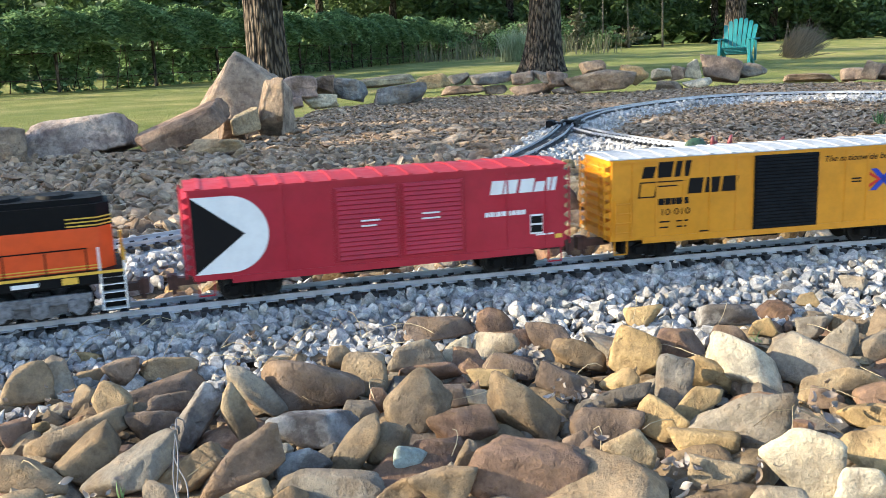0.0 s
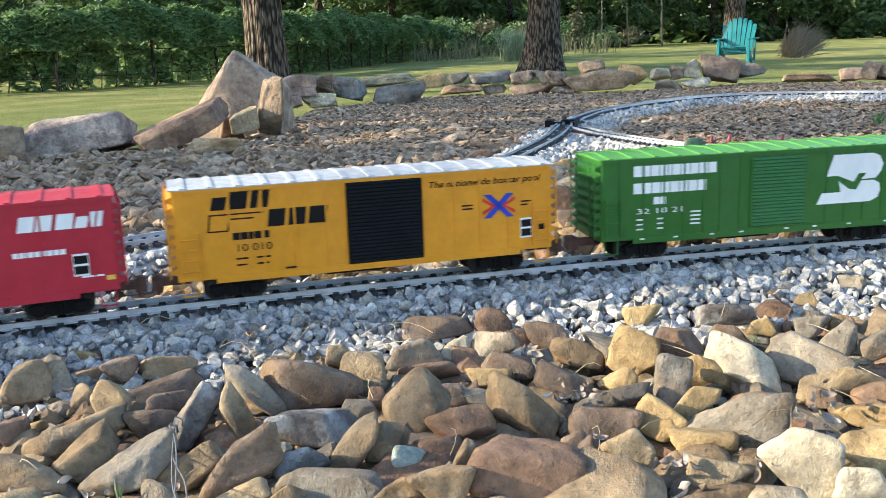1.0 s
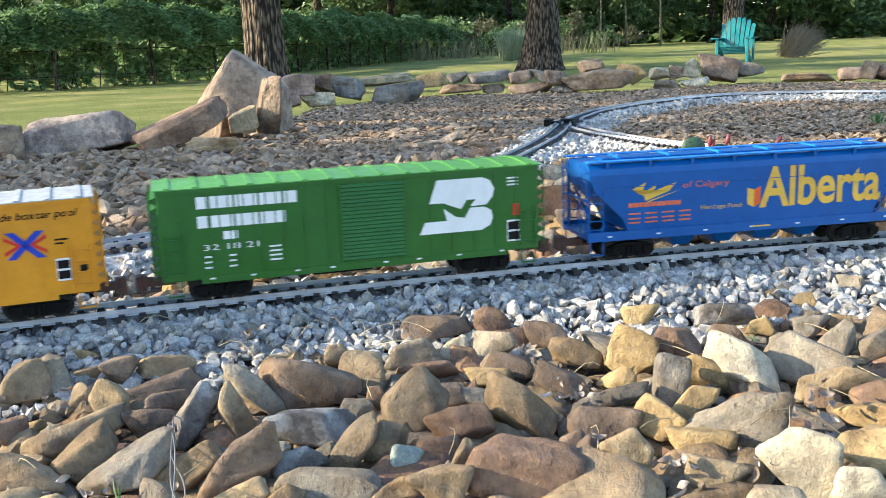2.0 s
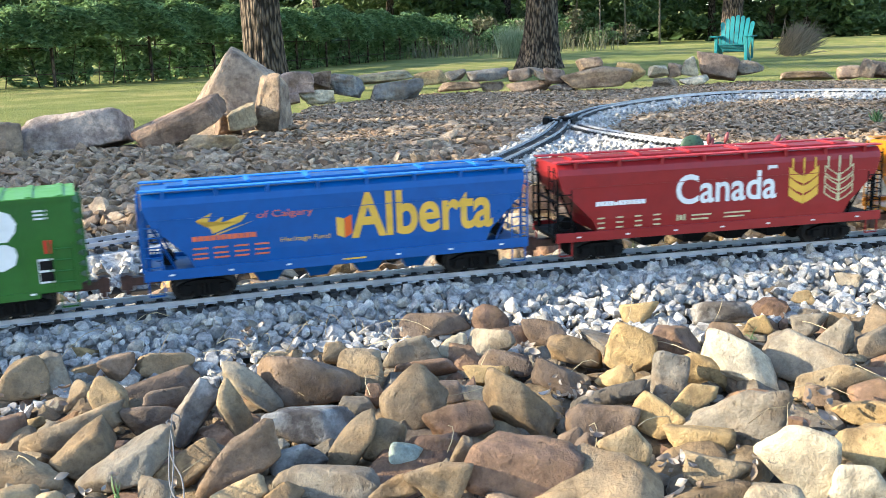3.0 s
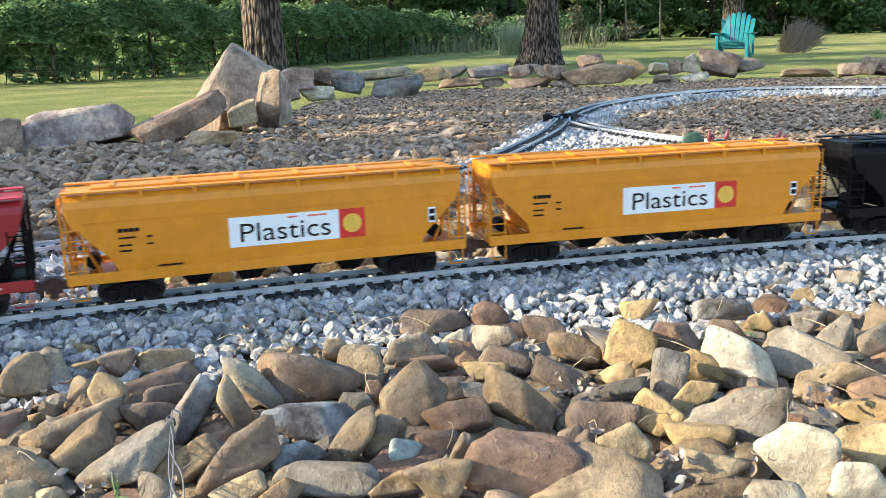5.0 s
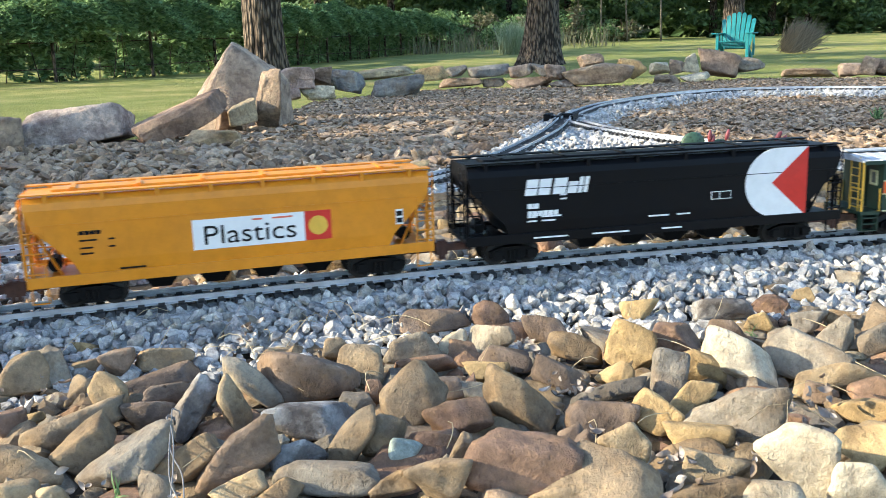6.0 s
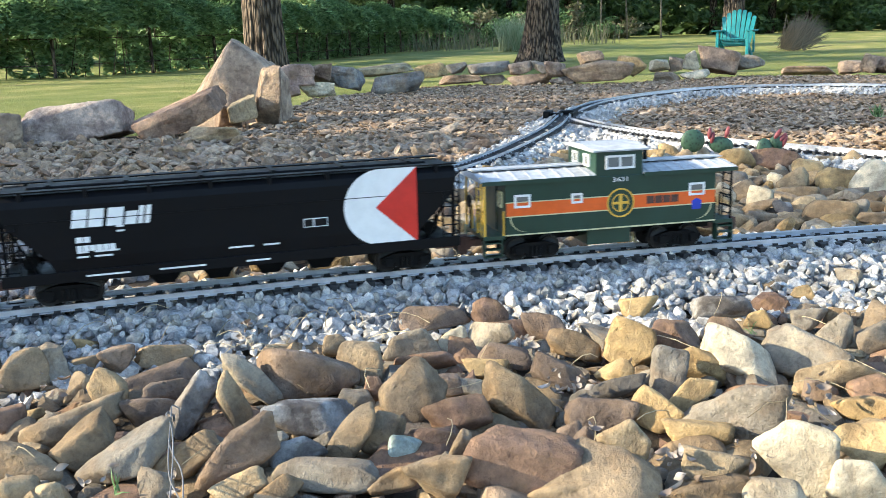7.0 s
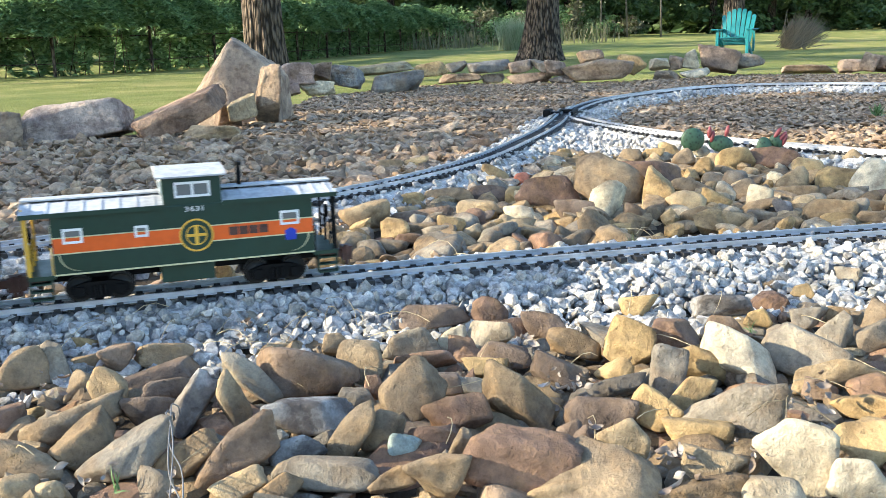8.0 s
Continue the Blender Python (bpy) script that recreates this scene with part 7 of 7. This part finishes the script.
    decal("emblem", ring(0.0185, 0.0205, ex, ez) + ring(0.0115, 0.0128, ex, ez) + [rect(ex - 0.0022, ex + 0.0022, ez - 0.0115, ez + 0.0115), rect(ex - 0.0115, ex + 0.0115, ez - 0.0018, ez + 0.0018)], m_gold, car, "round gold emblem", lift=0.0017)
    blocks((1, 1, 1, 1), 0.050, 0.098, 0.0725, 0.083, m_coupler, car, face=FACE - 0.0006)
    decal("emblem", [[(0.120, 0.060), (0.133, 0.060), (0.134, 0.072), (0.1265, 0.076), (0.119, 0.072)]], m_sky, car, "small blue shield", lift=0.0012)
    arc = [(math.pi * k / 16) for k in range(9)]
    for s in (-1, 1):
        decal("trim_line", [[(s * (b - 0.006 - 0.022 * (1 - math.cos(a))), 0.0665 - 0.021 * math.sin(a)), (s * (b - 0.006 - 0.022 * (1 - math.cos(a))) - s * 0.0015, 0.0665 - 0.021 * math.sin(a)),
                             (s * (b - 0.006 - 0.022 * (1 - math.cos(c))) - s * 0.0015, 0.0665 - 0.021 * math.sin(c)), (s * (b - 0.006 - 0.022 * (1 - math.cos(c))), 0.0665 - 0.021 * math.sin(c))] for a, c in zip(arc, arc[1:])], m_cream, car)
    for e in (-1, 1):
        a, c = sorted((e * b, e * 0.187))
        part("platform", boxes((a, c, -0.050, 0.050, 0.036, 0.041)), m_forest, car)
        paint = m_gold if e < 0 else m_black
        for s in (-1, 1):
            for name, a, c, r in (("corner_post", (0.184, 0.047, 0.041), (0.184, 0.047, 0.116), 0.0018), ("grab_rail", (0.158, 0.050, 0.041), (0.158, 0.050, 0.075), 0.0012), ("railing_post", (0.184, 0.016, 0.041), (0.184, 0.016, 0.074), 0.0014),
                                  ("railing", (0.184, 0.047, 0.074), (0.184, 0.016, 0.074), 0.0014), ("railing", (0.184, 0.047, 0.058), (0.184, 0.016, 0.058), 0.0012)):
                bm = bmesh.new()
                rod(bm, (e * a[0], s * a[1], a[2]), (e * c[0], s * c[1], c[2]), r)
                part(name, bm, paint, car)
        ladder(car, e * 0.187, -0.030, 0.041, 0.122, m_gold if e < 0 else m_black, "y", rungs=7)
        part("end_door", boxes((min(e * b, e * (b + 0.0015)), max(e * b, e * (b + 0.0015)), -0.013, 0.013, 0.043, 0.105)), m_forest, car)
        window(car, -0.040, -0.022, 0.078, 0.100, e * b - (0 if e < 0 else -0.001), "x", m_cream)
        for s in (-1, 1):
            bm = boxes(*[(min(e * 0.160, e * 0.186), max(e * 0.160, e * 0.186), s * 0.047 - 0.006, s * 0.047 + 0.006, z, z + 0.0015) for z in (0.012, 0.022, 0.031)],
                       (min(e * 0.160, e * 0.1615), max(e * 0.160, e * 0.1615), s * 0.047 - 0.006, s * 0.047 + 0.006, 0.012, 0.036), (min(e * 0.1845, e * 0.186), max(e * 0.1845, e * 0.186), s * 0.047 - 0.006, s * 0.047 + 0.006, 0.012, 0.036))
            part("step", bm, m_forest, car)
        truck(car, e * 0.108)
        coupler(car, e, 0.370)
        bm = bmesh.new()
        rod(bm, (e * 0.186, 0.020, 0.041), (e * 0.186, 0.020, 0.082), 0.0015)
        rod(bm, (e * 0.186, 0.020, 0.080), (e * 0.189, 0.020, 0.080), 0.009, sides=16)
        part("brake_wheel", bm, m_black, car)
    bm = bmesh.new()
    rod(bm, (0.072, 0.0, z1), (0.072, 0.0, 0.153), 0.0028, sides=12)
    rod(bm, (0.072, 0.0, z1 + 0.008), (0.072, 0.0, z1 + 0.012), 0.006, sides=12)
    rod(bm, (0.072, 0.0, 0.153), (0.072, 0.0, 0.157), 0.0045, sides=12)
    part("chimney", bm, m_black, car, "thin black chimney pipe")
    part("battery_box", boxes((-0.035, 0.03, -0.046, 0.046, 0.018, z0), bevel=0.001), m_forest, car)
    part("underframe", boxes((-0.17, 0.17, -0.010, 0.010, 0.024, 0.036)), m_black, car)
    return car


def locomotive():
    car = tagged(new("locomotive"), "orange and black model diesel locomotive with silver trucks", "locomotive", "cars of the model train")
    h = 0.255
    part("frame", boxes((-h, h - 0.006, -0.051, 0.051, 0.044, 0.060), bevel=0.001), m_black, car)
    part("walkway_edge", boxes((-h, h - 0.006, -0.0522, -0.0505, 0.0565, 0.0598), (-h, h - 0.006, 0.0505, 0.0522, 0.0565, 0.0598)), m_gold, car, "yellow walkway edge")
    hood = [(-h + 0.02, -0.040), (h - 0.030, -0.040), (h - 0.014, -0.026), (h - 0.014, 0.026), (h - 0.030, 0.040), (-h + 0.02, 0.040)]
    bm = bmesh.new()
    prism(bm, hood, "z", 0.060, 0.112)
    part("hood", bm, m_hood, car, "orange hood")
    bm = bmesh.new()
    prism(bm, [(x, y * 1.002) for x, y in hood], "z", 0.112, 0.140)
    part("hood_top", bm, m_black, car, "black hood top")
    bm = bmesh.new()
    prism(bm, [(x - (0.006 if x > 0 else 0), y * 0.82) for x, y in hood], "z", 0.140, 0.147)
    part("hood_roof", bm, m_black, car)
    for k in range(3):
        bm = bmesh.new()
        rod(bm, (0.06 + 0.06 * k, 0, 0.147), (0.06 + 0.06 * k, 0, 0.151), 0.022, 0.021, 24)
        part("fan", bm, m_black, car)
    bm = bmesh.new()
    for z in (0.114, 0.1185, 0.123):
        prism(bm, [(h - 0.066, -0.0408), (h - 0.030, -0.0408), (h - 0.0134, -0.0262), (h - 0.0134, 0.0262), (h - 0.03, 0.0408), (h - 0.03, 0.0402), (h - 0.0142, 0.026), (h - 0.0142, -0.026), (h - 0.0303, -0.0402), (h - 0.066, -0.0402)], "z", z, z + 0.0016)
    part("hood_stripe", bm, m_gold, car, "yellow stripes")
    part("stripe", boxes((-h + 0.02, h - 0.03, -0.0408, -0.0398, 0.0615, 0.0628), (-h + 0.02, h - 0.03, -0.0408, -0.0398, 0.065, 0.0663)), m_gold, car)
    bm = bmesh.new()
    for k in range(9):
        x = -0.16 + 0.046 * k
        for s in (-1, 1):
            rod(bm, (x, s * 0.051, 0.058), (x, s * 0.051, 0.089), 0.0009, sides=6)
    for s in (-1, 1):
        rod(bm, (-0.16, s * 0.051, 0.089), (0.21, s * 0.051, 0.089), 0.0009, sides=6)
    part("handrail", bm, m_black, car)
    for s in (-1, 1):
        for x in (0.222, 0.250):
            bm = bmesh.new()
            rod(bm, (x, s * 0.051, 0.010), (x, s * 0.051, 0.089 if x < 0.24 else 0.070), 0.0013, sides=6)
            part("grab_rail", bm, m_white, car, "white grab rail")
    for s in (-1, 1):
        bm = boxes(*[(0.223, 0.250, s * 0.045 - 0.006, s * 0.045 + 0.006, z, z + 0.0012) for z in (0.010, 0.020, 0.031, 0.041, 0.050)])
        st = part("step", bm, m_white, car)
        part("step_back", boxes((0.223, 0.250, s * 0.038 - 0.001, s * 0.038 + 0.001, 0.008, 0.056), (0.2215, 0.223, s * 0.045 - 0.007, s * 0.045 + 0.007, 0.008, 0.058), (0.250, 0.2515, s * 0.045 - 0.007, s * 0.045 + 0.007, 0.008, 0.058)), m_black, st)
    part("end_post", boxes((0.250, 0.254, 0.034, 0.040, 0.058, 0.092), (0.250, 0.254, -0.010, -0.004, 0.058, 0.078)), m_gold, car, "yellow end posts")
    decal("placard", [rect(0.09, 0.108, 0.047, 0.055), rect(0.178, 0.196, 0.047, 0.055)], m_gold, car, face=-0.051)
    decal("placard", [rect(0.122, 0.152, 0.048, 0.053)], m_white, car, face=-0.051)
    decal("placard", [rect(0.05, 0.066, 0.101, 0.103)], m_white, car, face=-0.040)
    part("cab", boxes((-0.20, -0.12, -0.050, 0.050, 0.060, 0.150), bevel=0.003), m_hood, car, "orange cab")
    part("fuel_tank", boxes((-0.06, 0.06, -0.042, 0.042, 0.012, 0.044), bevel=0.006), m_black, car)
    for x in (-0.155, 0.150):
        t = truck(car, x, (-0.045, 0.0, 0.045), m_silver, "locomotive_truck")
        bm = boxes((-0.060, 0.060, -0.047, -0.041, 0.022, 0.034), (-0.060, 0.060, 0.041, 0.047, 0.022, 0.034), (-0.052, -0.030, -0.049, -0.040, 0.012, 0.028), (-0.010, 0.010, -0.049, -0.040, 0.012, 0.028), (0.032, 0.054, -0.049, -0.040, 0.012, 0.028), bevel=0.0015)
        for k in (-0.045, 0, 0.045):
            rod(bm, (k, -0.050, 0.016), (k, -0.044, 0.016), 0.008, sides=16)
        part("truck_casting", bm, m_silver, t, "silver truck casting")
    coupler(car, 1, 0.50)
    return car


# each car's middle, by its place in the train
TRAIN = [(locomotive(), -3.030), (red_boxcar(), -2.446), (yellow_boxcar(), -1.875), (green_boxcar(), -1.299), (blue_hopper(), -0.721), (maroon_hopper(), -0.171)]
TRAIN += [(orange_hopper(), 0.374), (orange_hopper(), 0.916), (black_hopper(), 1.503), (caboose(), 2.011)]


def run(t):
    """How far the train has gone."""
    d = t - 4
    return RUN[0] * d ** 4 + RUN[1] * d ** 3 + RUN[2] * d * d + RUN[3] * d + RUN[4]


RUN = (0.000024, -0.000264, -0.001427, 0.592675, -0.001164)


def motions():
    for car, middle in TRAIN:
        rows = []
        for k in range(41):
            t = k * 0.2
            p, h = track_at(middle - run(t))
            rows.append((t, Matrix.Translation(p) @ Matrix.Rotation(h, 4, "Z")))
        walk(car, rows)
    for w, x in WHEELSETS:
        rows = []
        for k in range(241):
            t = k / 30
            rows.append((t, Matrix.Translation((x, 0, WHEEL_R)) @ Matrix.Rotation(-(run(t) - run(0)) / WHEEL_R, 4, "Y")))
        walk(w, rows)


motions()
